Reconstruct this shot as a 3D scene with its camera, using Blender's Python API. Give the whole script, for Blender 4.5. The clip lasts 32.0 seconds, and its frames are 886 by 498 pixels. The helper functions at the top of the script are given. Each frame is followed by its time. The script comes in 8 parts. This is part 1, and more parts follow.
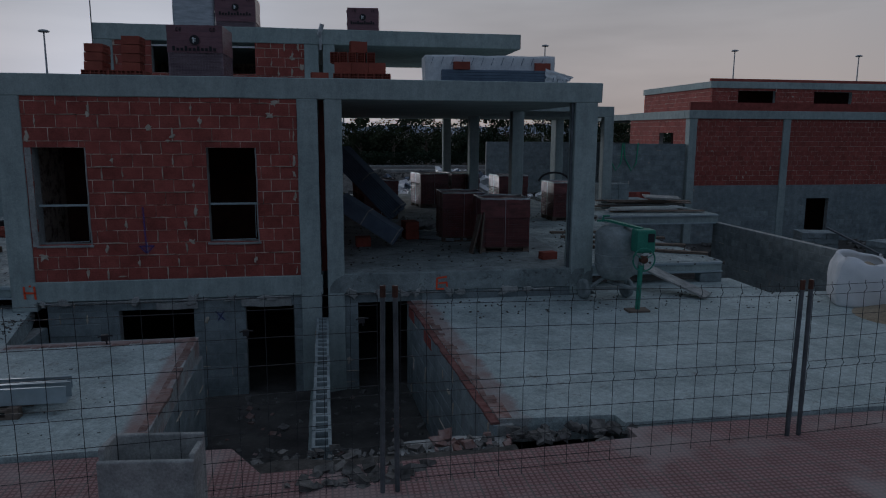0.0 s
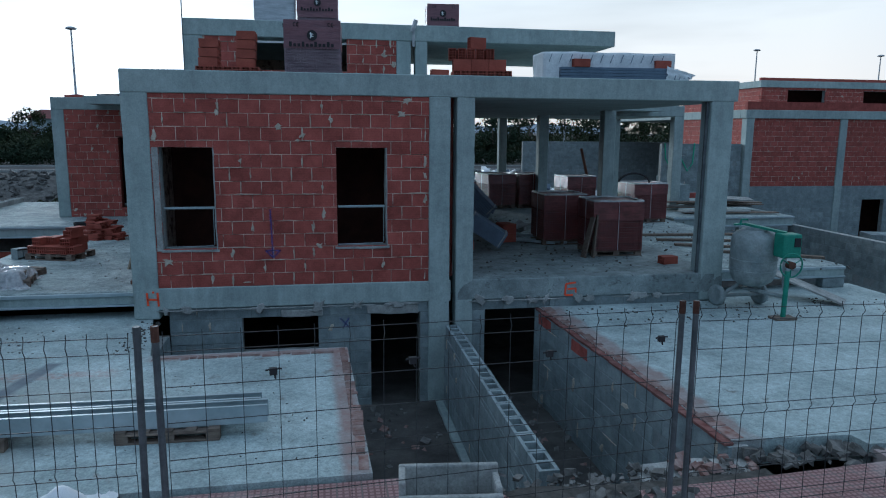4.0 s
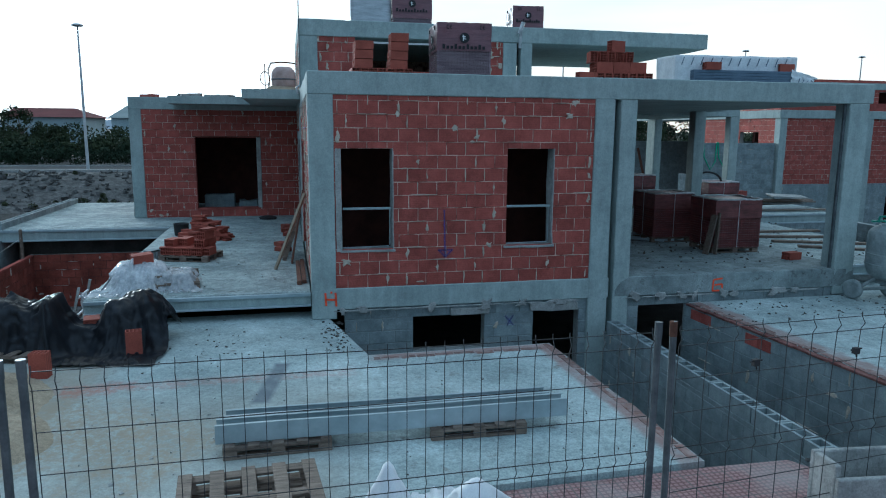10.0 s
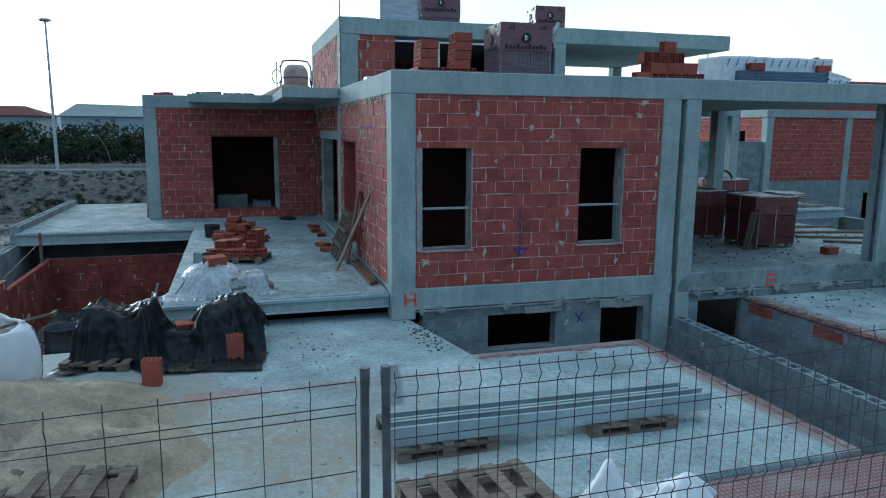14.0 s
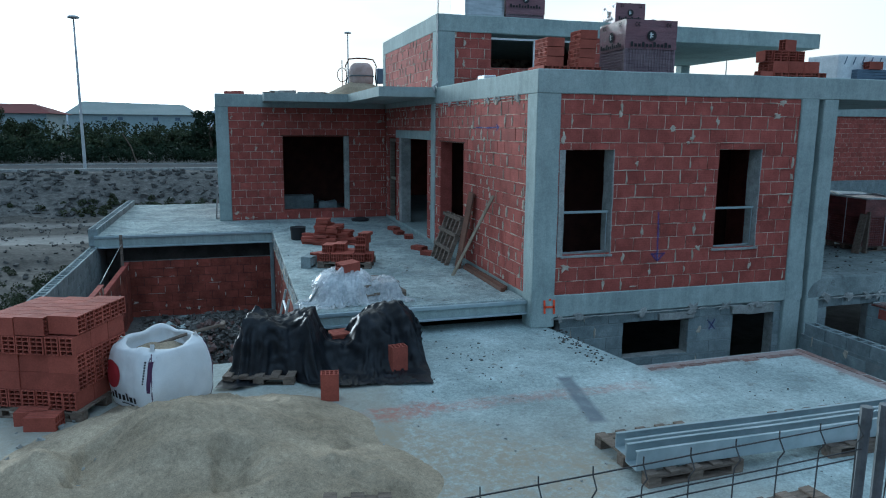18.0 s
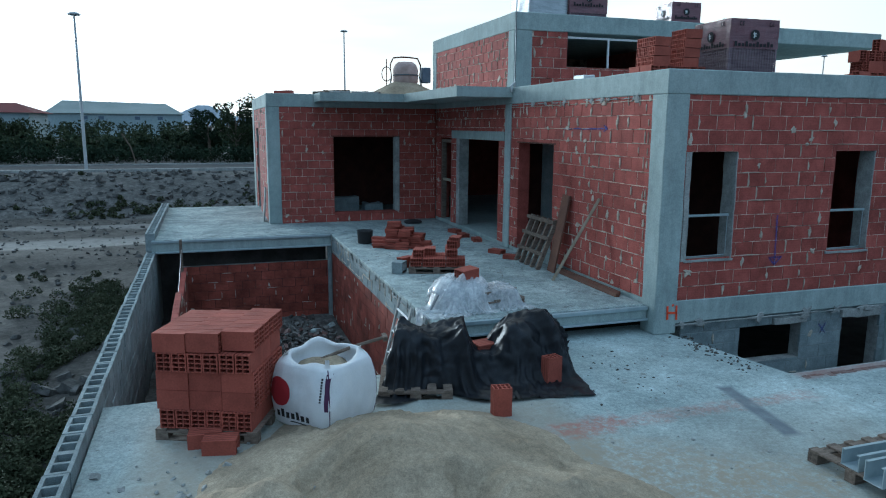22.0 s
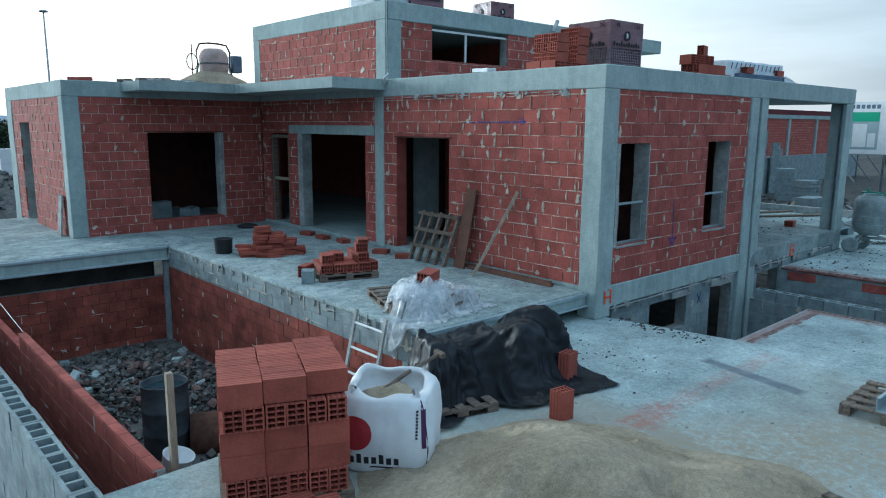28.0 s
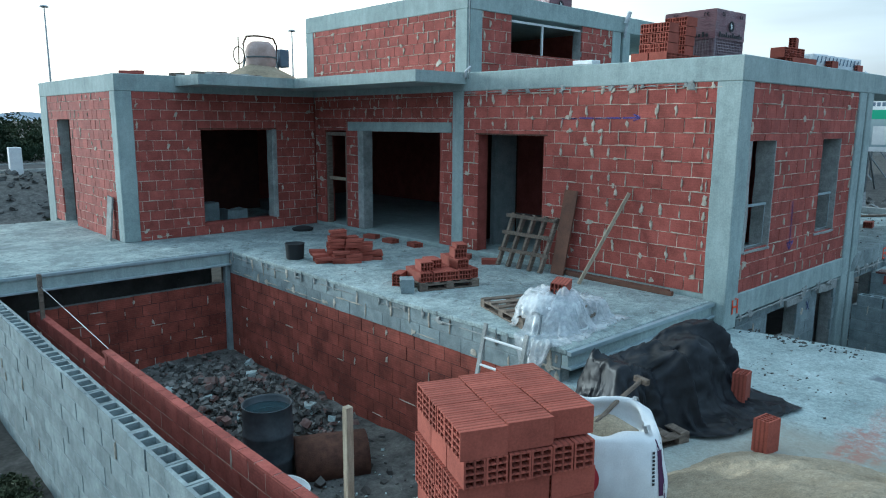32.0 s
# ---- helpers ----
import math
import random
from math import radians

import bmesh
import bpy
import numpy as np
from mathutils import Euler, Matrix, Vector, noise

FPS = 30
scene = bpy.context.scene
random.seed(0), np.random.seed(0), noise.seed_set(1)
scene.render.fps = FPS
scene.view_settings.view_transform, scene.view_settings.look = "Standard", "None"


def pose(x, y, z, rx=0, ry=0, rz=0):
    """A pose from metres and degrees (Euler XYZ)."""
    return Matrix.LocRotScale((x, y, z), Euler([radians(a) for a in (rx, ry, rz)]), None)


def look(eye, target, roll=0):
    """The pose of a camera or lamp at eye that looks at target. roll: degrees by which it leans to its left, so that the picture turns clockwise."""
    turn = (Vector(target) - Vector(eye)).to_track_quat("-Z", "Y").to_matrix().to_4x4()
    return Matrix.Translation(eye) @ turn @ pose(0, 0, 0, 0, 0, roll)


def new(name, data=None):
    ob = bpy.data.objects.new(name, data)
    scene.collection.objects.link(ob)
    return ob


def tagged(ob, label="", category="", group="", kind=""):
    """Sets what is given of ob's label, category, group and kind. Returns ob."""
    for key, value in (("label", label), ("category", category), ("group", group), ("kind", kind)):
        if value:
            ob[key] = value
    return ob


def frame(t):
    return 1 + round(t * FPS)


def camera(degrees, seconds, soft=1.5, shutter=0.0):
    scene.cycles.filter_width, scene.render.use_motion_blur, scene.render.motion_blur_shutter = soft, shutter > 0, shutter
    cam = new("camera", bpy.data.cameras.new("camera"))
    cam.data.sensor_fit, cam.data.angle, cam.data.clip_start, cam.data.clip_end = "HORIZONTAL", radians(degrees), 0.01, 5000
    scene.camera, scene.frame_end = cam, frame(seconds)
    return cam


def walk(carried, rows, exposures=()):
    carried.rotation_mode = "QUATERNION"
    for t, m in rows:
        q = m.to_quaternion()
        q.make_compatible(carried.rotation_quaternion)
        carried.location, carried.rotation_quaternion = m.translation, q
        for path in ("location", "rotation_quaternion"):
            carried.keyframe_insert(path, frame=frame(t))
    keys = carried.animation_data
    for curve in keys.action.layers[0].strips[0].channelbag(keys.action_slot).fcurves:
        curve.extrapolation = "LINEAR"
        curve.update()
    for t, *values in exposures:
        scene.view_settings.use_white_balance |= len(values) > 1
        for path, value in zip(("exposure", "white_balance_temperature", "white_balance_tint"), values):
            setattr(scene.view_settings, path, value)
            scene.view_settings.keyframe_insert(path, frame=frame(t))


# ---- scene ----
cam = camera(64.5, 32.0, 1.1)
METRES, EYE, TILT, LEAN, TURN = 16.8, 2.464, 0.0, 0.0, -9.5
ROWS = [
    (0.0, 0.0, 0.0, 0.0, 0.05, -9.42, -0.3),
    (0.5, -0.02, 0.0057, -0.0003, 0.02, -9.39, -0.28),
    (1.0, -0.0377, 0.012, -0.0001, -0.01, -9.42, -0.29),
    (1.5, -0.0547, 0.0181, -0.0001, -0.03, -9.43, -0.35),
    (2.0, -0.0713, 0.024, 0.0005, -0.07, -9.48, -0.35),
    (2.5, -0.0863, 0.0289, 0.0007, -0.07, -9.51, -0.35),
    (3.0, -0.1005, 0.0316, 0.0, -0.08, -9.49, -0.36),
    (3.5, -0.1149, 0.0315, -0.0004, -0.09, -9.48, -0.39),
    (5.5, -0.1775, 0.0188, -0.0003, -0.15, -9.55, -0.47),
    (6.0, -0.1979, 0.0174, 0.0001, -0.14, -9.59, -0.54),
    (6.5, -0.2159, 0.0178, 0.0001, -0.69, -9.57, -0.5),
    (7.0, -0.2319, 0.0194, 0.0001, -0.73, -9.57, -0.46),
    (7.5, -0.2471, 0.0209, 0.0009, -0.75, -9.61, -0.44),
    (8.0, -0.2613, 0.0211, 0.0009, -0.77, -9.59, -0.46),
    (8.5, -0.2756, 0.0212, 0.001, -0.94, -9.58, -0.43),
    (9.0, -0.2906, 0.0203, 0.0014, -1.61, -9.61, -0.43),
    (9.5, -0.3043, 0.0195, 0.0013, -2.32, -9.6, -0.43),
    (10.0, -0.3172, 0.0198, 0.0009, -2.95, -9.59, -0.42),
    (10.5, -0.3298, 0.0201, 0.0004, -3.6, -9.59, -0.41),
    (11.0, -0.3424, 0.0198, 0.0003, -4.15, -9.6, -0.41),
    (11.5, -0.354, 0.019, 0.0005, -4.99, -9.6, -0.4),
    (12.0, -0.3666, 0.0181, 0.0003, -5.89, -9.61, -0.4),
    (12.5, -0.3818, 0.0185, 0.0003, -6.45, -9.6, -0.41),
    (13.0, -0.3978, 0.0205, 0.0003, -6.79, -9.6, -0.42),
    (13.5, -0.4139, 0.0238, 0.001, -6.84, -9.67, -0.41),
    (14.0, -0.43, 0.0283, 0.0011, -6.83, -9.69, -0.41),
    (14.5, -0.4463, 0.0334, 0.0012, -6.84, -9.7, -0.44),
    (15.0, -0.4623, 0.0386, 0.0014, -6.85, -9.71, -0.42),
    (15.5, -0.4778, 0.0445, 0.0013, -6.87, -9.72, -0.41),
    (17.5, -0.537, 0.0626, 0.0027, -6.93, -9.85, -0.44),
    (18.0, -0.5493, 0.0649, 0.0029, -7.0, -9.86, -0.43),
    (18.5, -0.5605, 0.0672, 0.0032, -7.0, -9.87, -0.42),
    (19.0, -0.5712, 0.0698, 0.0034, -7.01, -9.87, -0.42),
    (19.5, -0.5829, 0.0719, 0.0027, -7.02, -9.85, -0.45),
    (20.0, -0.5977, 0.0748, 0.003, -7.52, -9.86, -0.42),
    (20.5, -0.6139, 0.08, 0.0031, -8.37, -9.89, -0.42),
    (21.0, -0.6311, 0.0883, 0.0033, -8.86, -9.92, -0.41),
    (21.5, -0.6487, 0.0958, 0.0038, -8.89, -9.94, -0.42),
    (22.0, -0.666, 0.1012, 0.0043, -8.91, -9.94, -0.38),
    (22.5, -0.6835, 0.1048, 0.0037, -9.3, -9.95, -0.39),
    (23.0, -0.7005, 0.1105, 0.0038, -10.54, -9.97, -0.38),
    (23.5, -0.717, 0.1176, 0.0034, -13.79, -10.0, -0.37),
    (24.0, -0.7338, 0.1249, 0.0028, -17.39, -10.01, -0.38),
    (24.5, -0.7493, 0.1327, 0.0019, -22.55, -10.01, -0.37),
    (25.0, -0.7643, 0.141, 0.0017, -25.41, -10.01, -0.36),
    (25.5, -0.777, 0.149, 0.001, -25.93, -10.0, -0.39),
    (27.5, -0.8224, 0.192, 0.0004, -32.23, -10.07, -0.37),
    (28.0, -0.8326, 0.2044, 0.0004, -32.2, -10.09, -0.38),
    (28.5, -0.8404, 0.2171, 0.0005, -32.18, -10.1, -0.38),
    (29.0, -0.8481, 0.2302, 0.0003, -32.18, -10.12, -0.4),
    (29.5, -0.8576, 0.2426, -0.0001, -32.16, -10.13, -0.39),
    (30.0, -0.866, 0.254, -0.0003, -32.15, -10.14, -0.4),
    (30.5, -0.874, 0.2675, -0.0009, -32.14, -10.15, -0.39),
    (31.0, -0.8814, 0.2806, -0.0014, -32.13, -10.16, -0.38),
    (31.5, -0.8878, 0.291, -0.0018, -32.31, -10.18, -0.38),
    (32.0, -0.8929, 0.3012, -0.0024, -33.1, -10.2, -0.38),
]
walk(cam, [(t, pose(0, 0, EYE, TILT, LEAN, TURN) @ pose(METRES * x, METRES * y, METRES * z, 90 + pitch, roll, yaw)) for t, x, y, z, yaw, pitch, roll in ROWS],
     exposures=[(t, e, k, g) for t, e, k, g in ((0.0, -2.62, 4920, 8), (1.0, -2.02, 4860, 7), (2.0, -1.62, 4720, 5), (3.0, -1.33, 4520, 1), (4.0, -1.17, 4520, -2), (5.0, -1.0, 4560, -4), (6.0, -0.89, 4500, -7), (7.0, -0.85, 4470, -8), (25.0, -0.82, 4470, -8), (29.0, -0.5, 4560, -10), (32.0, -0.38, 4590, -11))])

# ---------------------------------------------------------------- world and light
world = bpy.data.worlds.new("dusk_sky")
scene.world = world
world.use_nodes = True
wn, wl = world.node_tree.nodes, world.node_tree.links
sky = wn.new("ShaderNodeTexSky")
sky.sky_type, sky.sun_disc = "NISHITA", False
sky.sun_elevation, sky.sun_rotation = radians(3.5), radians(-12)
sky.altitude, sky.air_density, sky.dust_density, sky.ozone_density = 50, 1.0, 2.0, 3.0
haze = wn.new("ShaderNodeHueSaturation")   # dusk haze takes most of the colour out of the clear sky
haze.inputs["Saturation"].default_value, haze.inputs["Value"].default_value = 0.10, 0.08
wl.new(sky.outputs["Color"], haze.inputs["Color"])
# thin cloud: dim and bluish overhead and behind, bright towards the set sun
coord, toward = wn.new("ShaderNodeTexCoord"), wn.new("ShaderNodeVectorMath")
toward.operation = "DOT_PRODUCT"
toward.inputs[1].default_value = (0.07, 0.99, 0.10)
wl.new(coord.outputs["Generated"], toward.inputs[0])
spread, fall = wn.new("ShaderNodeMapRange"), wn.new("ShaderNodeMath")
spread.inputs["From Min"].default_value, spread.inputs["From Max"].default_value = -0.05, 0.84
wl.new(toward.outputs["Value"], spread.inputs["Value"])
fall.operation = "POWER"
fall.inputs[1].default_value = 1.5
wl.new(spread.outputs["Result"], fall.inputs[0])
cloud = wn.new("ShaderNodeMix")
cloud.data_type = "RGBA"
wl.new(fall.outputs[0], cloud.inputs["Factor"])
# away from the glow the cloud is brightest overhead; the glow itself is peach at the horizon and paler above
height_of = wn.new("ShaderNodeSeparateXYZ")
wl.new(coord.outputs["Generated"], height_of.inputs[0])
for slot, top, low, high in ((6, 0.95, (0.66, 0.665, 0.69, 1), (1.42, 1.45, 1.53, 1)), (7, 0.20, (2.80, 1.96, 1.34, 1), (2.45, 2.0, 1.56, 1))):
    reach, tone = wn.new("ShaderNodeMapRange"), wn.new("ShaderNodeMix")
    reach.inputs["From Min"].default_value, reach.inputs["From Max"].default_value = 0.01, top
    wl.new(height_of.outputs["Z"], reach.inputs["Value"])
    tone.data_type = "RGBA"
    tone.inputs[6].default_value, tone.inputs[7].default_value = low, high
    wl.new(reach.outputs["Result"], tone.inputs["Factor"])
    wl.new(tone.outputs[2], cloud.inputs[slot])
# long faint streaks in the cloud
flat, streak, amount = wn.new("ShaderNodeMapping"), wn.new("ShaderNodeTexNoise"), wn.new("ShaderNodeMapRange")
flat.inputs["Scale"].default_value = (2.2, 2.2, 16.0)
streak.inputs["Scale"].default_value, streak.inputs["Detail"].default_value = 1.0, 6
wl.new(coord.outputs["Generated"], flat.inputs["Vector"])
wl.new(flat.outputs["Vector"], streak.inputs["Vector"])
for k, v in (("From Min", 0.42), ("From Max", 0.68), ("To Min", 1.04), ("To Max", 0.80)):
    amount.inputs[k].default_value = v
wl.new(streak.outputs["Fac"], amount.inputs["Value"])
shade = wn.new("ShaderNodeHueSaturation")
wl.new(amount.outputs["Result"], shade.inputs["Value"])
wl.new(cloud.outputs[2], shade.inputs["Color"])
veil = wn.new("ShaderNodeMix")
veil.data_type, veil.blend_type = "RGBA", "ADD"
veil.inputs["Factor"].default_value = 1.0
wl.new(haze.outputs["Color"], veil.inputs[6])
wl.new(shade.outputs["Color"], veil.inputs[7])
wn["Background"].inputs["Strength"].default_value = 0.92
wl.new(veil.outputs[2], wn["Background"].inputs["Color"])

sun_data = bpy.data.lights.new("sun", "SUN")
sun_data.energy, sun_data.angle, sun_data.color = 5.0, radians(12), (1.0, 0.84, 0.70)
sun = new("sun", sun_data)
sun.matrix_world = look((-25, 69, 6.5), (0, 14, 0))

# ---------------------------------------------------------------- materials
def nodes_of(name):
    m = bpy.data.materials.new(name)
    m.use_nodes = True
    return m, m.node_tree.nodes, m.node_tree.links, m.node_tree.nodes["Principled BSDF"]


def pmat(name, c1, c2, scale=3.0, fine=70.0, rough=0.85, bump=0.25, metal=0.0, rnd=0.0, speck=None, speck_amount=0.62, stretch=(1, 1, 1), spec=0.3, edge=(0.34, 0.66), grit=0.5):
    """A surface with broad stains, fine grain, relief and, for pieces, a shade of its own."""
    m, n, l, b = nodes_of(name)
    geo = n.new("ShaderNodeNewGeometry")
    mp = n.new("ShaderNodeMapping")
    mp.inputs["Scale"].default_value = stretch
    l.new(geo.outputs["Position"], mp.inputs["Vector"])
    broad, grain = n.new("ShaderNodeTexNoise"), n.new("ShaderNodeTexNoise")
    for t, s, d in ((broad, scale, 6), (grain, fine, 3)):
        t.inputs["Scale"].default_value, t.inputs["Detail"].default_value = s, d
        t.inputs["Roughness"].default_value = 0.62
        l.new(mp.outputs["Vector"], t.inputs["Vector"])
    ramp = n.new("ShaderNodeValToRGB")
    ramp.color_ramp.elements[0].position, ramp.color_ramp.elements[1].position = edge
    ramp.color_ramp.elements[0].color, ramp.color_ramp.elements[1].color = (*c1, 1), (*c2, 1)
    l.new(broad.outputs["Fac"], ramp.inputs["Fac"])
    col = ramp.outputs["Color"]
    if speck:
        mix = n.new("ShaderNodeMix")
        mix.data_type = "RGBA"
        r2 = n.new("ShaderNodeValToRGB")
        r2.color_ramp.elements[0].position, r2.color_ramp.elements[1].position = speck_amount, speck_amount + 0.08
        mid = n.new("ShaderNodeTexNoise")
        mid.inputs["Scale"].default_value, mid.inputs["Detail"].default_value = scale * 5.3, 8
        mid.inputs["Roughness"].default_value = 0.7
        l.new(mp.outputs["Vector"], mid.inputs["Vector"])
        l.new(mid.outputs["Fac"], r2.inputs["Fac"])
        l.new(r2.outputs["Color"], mix.inputs["Factor"])
        l.new(col, mix.inputs[6])
        mix.inputs[7].default_value = (*speck, 1)
        col = mix.outputs[2]
    hsv = n.new("ShaderNodeHueSaturation")
    val = n.new("ShaderNodeMath")
    val.operation = "MULTIPLY_ADD"
    l.new(grain.outputs["Fac"], val.inputs[0])
    val.inputs[1].default_value, val.inputs[2].default_value = grit, 1.0 - grit / 2
    if rnd:
        info = n.new("ShaderNodeObjectInfo")
        v2 = n.new("ShaderNodeMath")
        v2.operation = "MULTIPLY_ADD"
        l.new(info.outputs["Random"], v2.inputs[0])
        v2.inputs[1].default_value = rnd
        l.new(val.outputs[0], v2.inputs[2])
        v3 = n.new("ShaderNodeMath")
        v3.operation = "SUBTRACT"
        l.new(v2.outputs[0], v3.inputs[0])
        v3.inputs[1].default_value = rnd / 2
        l.new(v3.outputs[0], hsv.inputs["Value"])
    else:
        l.new(val.outputs[0], hsv.inputs["Value"])
    l.new(col, hsv.inputs["Color"])
    l.new(hsv.outputs["Color"], b.inputs["Base Color"])
    b.inputs["Roughness"].default_value, b.inputs["Metallic"].default_value = rough, metal
    b.inputs["Specular IOR Level"].default_value = spec
    bp = n.new("ShaderNodeBump")
    bp.inputs["Strength"].default_value, bp.inputs["Distance"].default_value = bump, 0.01
    add = n.new("ShaderNodeMath")
    add.operation = "ADD"
    l.new(broad.outputs["Fac"], add.inputs[0])
    l.new(grain.outputs["Fac"], add.inputs[1])
    l.new(add.outputs[0], bp.inputs["Height"])
    l.new(bp.outputs["Normal"], b.inputs["Normal"])
    return m


def plain(name, c, rough=0.6, metal=0.0):
    m, n, l, b = nodes_of(name)
    b.inputs["Base Color"].default_value = (*c, 1)
    b.inputs["Roughness"].default_value, b.inputs["Metallic"].default_value = rough, metal
    return m


def ribbed(m, axis_scale, strength=0.5, groove_shade=0.22, bands=("Z", "Y")):
    """Adds the drawn ribs of extruded clay: relief, and the grooves' shade put into the colour."""
    n, l = m.node_tree.nodes, m.node_tree.links
    b = n["Principled BSDF"]
    tc = n.new("ShaderNodeTexCoord")
    both = n.new("ShaderNodeMath")
    both.operation = "MULTIPLY"
    both.inputs[1].default_value = 1.0
    for i, band in enumerate(bands):
        w = n.new("ShaderNodeTexWave")
        w.bands_direction = band
        w.inputs["Scale"].default_value, w.inputs["Distortion"].default_value = axis_scale, 0.5
        w.inputs["Phase Offset"].default_value = 1.2
        l.new(tc.outputs["Object"], w.inputs["Vector"])
        mx = n.new("ShaderNodeMath")
        mx.operation = "POWER"
        l.new(w.outputs["Fac"], mx.inputs[0])
        mx.inputs[1].default_value = 0.35
        l.new(mx.outputs[0], both.inputs[i])
    bp = n.new("ShaderNodeBump")
    bp.inputs["Strength"].default_value, bp.inputs["Distance"].default_value = strength, 0.006
    old = next(x for x in n if x.type == "BUMP" and x != bp)
    l.new(both.outputs[0], bp.inputs["Height"])
    l.new(old.outputs["Normal"], bp.inputs["Normal"])
    l.new(bp.outputs["Normal"], b.inputs["Normal"])
    src = b.inputs["Base Color"].links[0].from_socket
    hsv, val = n.new("ShaderNodeHueSaturation"), n.new("ShaderNodeMath")
    val.operation = "MULTIPLY_ADD"
    l.new(both.outputs[0], val.inputs[0])
    val.inputs[1].default_value, val.inputs[2].default_value = groove_shade, 1.0 - groove_shade * 0.8
    l.new(val.outputs[0], hsv.inputs["Value"])
    l.new(src, hsv.inputs["Color"])
    l.new(hsv.outputs["Color"], b.inputs["Base Color"])
    return m


def worn(m, scale=4.0, low=0.72, high=1.2, stretch=(1, 1, 1), detail=10, relief=0.3, band=(0.3, 0.7)):
    """Multiplies a material by one more layer of blotches, runs or trowel marks."""
    n, l = m.node_tree.nodes, m.node_tree.links
    b = n["Principled BSDF"]
    geo, mp, nz = n.new("ShaderNodeNewGeometry"), n.new("ShaderNodeMapping"), n.new("ShaderNodeTexNoise")
    mp.inputs["Scale"].default_value = stretch
    nz.inputs["Scale"].default_value, nz.inputs["Detail"].default_value, nz.inputs["Roughness"].default_value = scale, detail, 0.72
    l.new(geo.outputs["Position"], mp.inputs["Vector"])
    l.new(mp.outputs["Vector"], nz.inputs["Vector"])
    r = n.new("ShaderNodeMapRange")
    for k, v in (("From Min", band[0]), ("From Max", band[1]), ("To Min", low), ("To Max", high)):
        r.inputs[k].default_value = v
    l.new(nz.outputs["Fac"], r.inputs["Value"])
    src = b.inputs["Base Color"].links[0].from_socket
    hsv = n.new("ShaderNodeHueSaturation")
    l.new(r.outputs["Result"], hsv.inputs["Value"])
    l.new(src, hsv.inputs["Color"])
    l.new(hsv.outputs["Color"], b.inputs["Base Color"])
    if relief:
        bp = n.new("ShaderNodeBump")
        bp.inputs["Strength"].default_value, bp.inputs["Distance"].default_value = relief, 0.012
        old = b.inputs["Normal"].links[0].from_socket
        l.new(nz.outputs["Fac"], bp.inputs["Height"])
        l.new(old, bp.inputs["Normal"])
        l.new(bp.outputs["Normal"], b.inputs["Normal"])
    return m


M_CONC = worn(worn(pmat("cast_concrete", (0.305, 0.36, 0.352), (0.40, 0.46, 0.445), 1.3, 45, 0.9, 0.22, speck=(0.23, 0.27, 0.268), speck_amount=0.66, grit=0.55), 7, 0.84, 1.12), 2.0, 0.84, 1.12, (3.5, 3.5, 0.5), relief=0)
M_SLAB = worn(worn(pmat("slab_concrete", (0.31, 0.366, 0.362), (0.51, 0.58, 0.57), 0.9, 60, 0.93, 0.4, speck=(0.27, 0.285, 0.265), speck_amount=0.60, grit=1.1), 17, 0.70, 1.2), 3.4, 0.74, 1.16, relief=0)
# floor of the open frame, its base colour lowered for the roof's shade
M_FLOOR_SHADED = worn(pmat("roof_shaded_floor_concrete", (0.19, 0.22, 0.22), (0.33, 0.37, 0.365), 1.4, 50, 0.95, 0.5, speck=(0.12, 0.13, 0.13), speck_amount=0.57, grit=0.9), 6, 0.68, 1.25)
M_TERRACE = worn(worn(pmat("terrace_concrete", (0.25, 0.295, 0.295), (0.46, 0.52, 0.505), 1.1, 50, 0.95, 0.7, speck=(0.17, 0.19, 0.19), speck_amount=0.59, grit=1.2), 15, 0.6, 1.25), 4.0, 0.68, 1.2, relief=0)
M_BLOCK = worn(pmat("concrete_block", (0.205, 0.24, 0.25), (0.275, 0.315, 0.32), 2.5, 90, 0.95, 0.5, rnd=0.26, grit=0.9), 5, 0.78, 1.18, relief=0.15)
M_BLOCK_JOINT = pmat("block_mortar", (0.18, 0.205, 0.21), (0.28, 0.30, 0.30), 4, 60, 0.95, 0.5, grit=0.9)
M_RUBBLE = pmat("dusty_rubble", (0.060, 0.058, 0.054), (0.23, 0.222, 0.207), 5, 30, 0.97, 0.6, grit=0.9)
M_BRICK = worn(ribbed(pmat("red_clay_brick", (0.25, 0.066, 0.052), (0.36, 0.102, 0.080), 5, 80, 0.88, 0.4, rnd=0.30, speck=(0.42, 0.215, 0.165), speck_amount=0.68, grit=1.0), 9, 0.3, 0.10), 3, 0.80, 1.18, relief=0)
M_BRICK_NEW = ribbed(pmat("new_red_clay_brick", (0.245, 0.066, 0.045), (0.335, 0.094, 0.064), 4, 60, 0.85, 0.2, rnd=0.24, grit=0.7), 8, 0.8, 0.5, ("Y",))
# brick darkened in colour for indoor shade; the pit wall joints use it too
M_INNER = pmat("shade_toned_brick", (0.06, 0.025, 0.021), (0.10, 0.042, 0.035), 4, 40, 0.95, 0.3)
# pit brick: darker and more speckled than the house brick
M_PITBRICK = worn(ribbed(pmat("dark_mottled_brick", (0.17, 0.050, 0.036), (0.33, 0.094, 0.066), 2.2, 60, 0.95, 0.3, rnd=0.3, speck=(0.20, 0.145, 0.115), speck_amount=0.62, grit=0.8), 9), 3, 0.7, 1.2, relief=0)
M_MORTAR = pmat("brick_mortar", (0.13, 0.07, 0.055), (0.66, 0.55, 0.45), 5.5, 30, 0.95, 0.6, edge=(0.36, 0.54), grit=0.9)
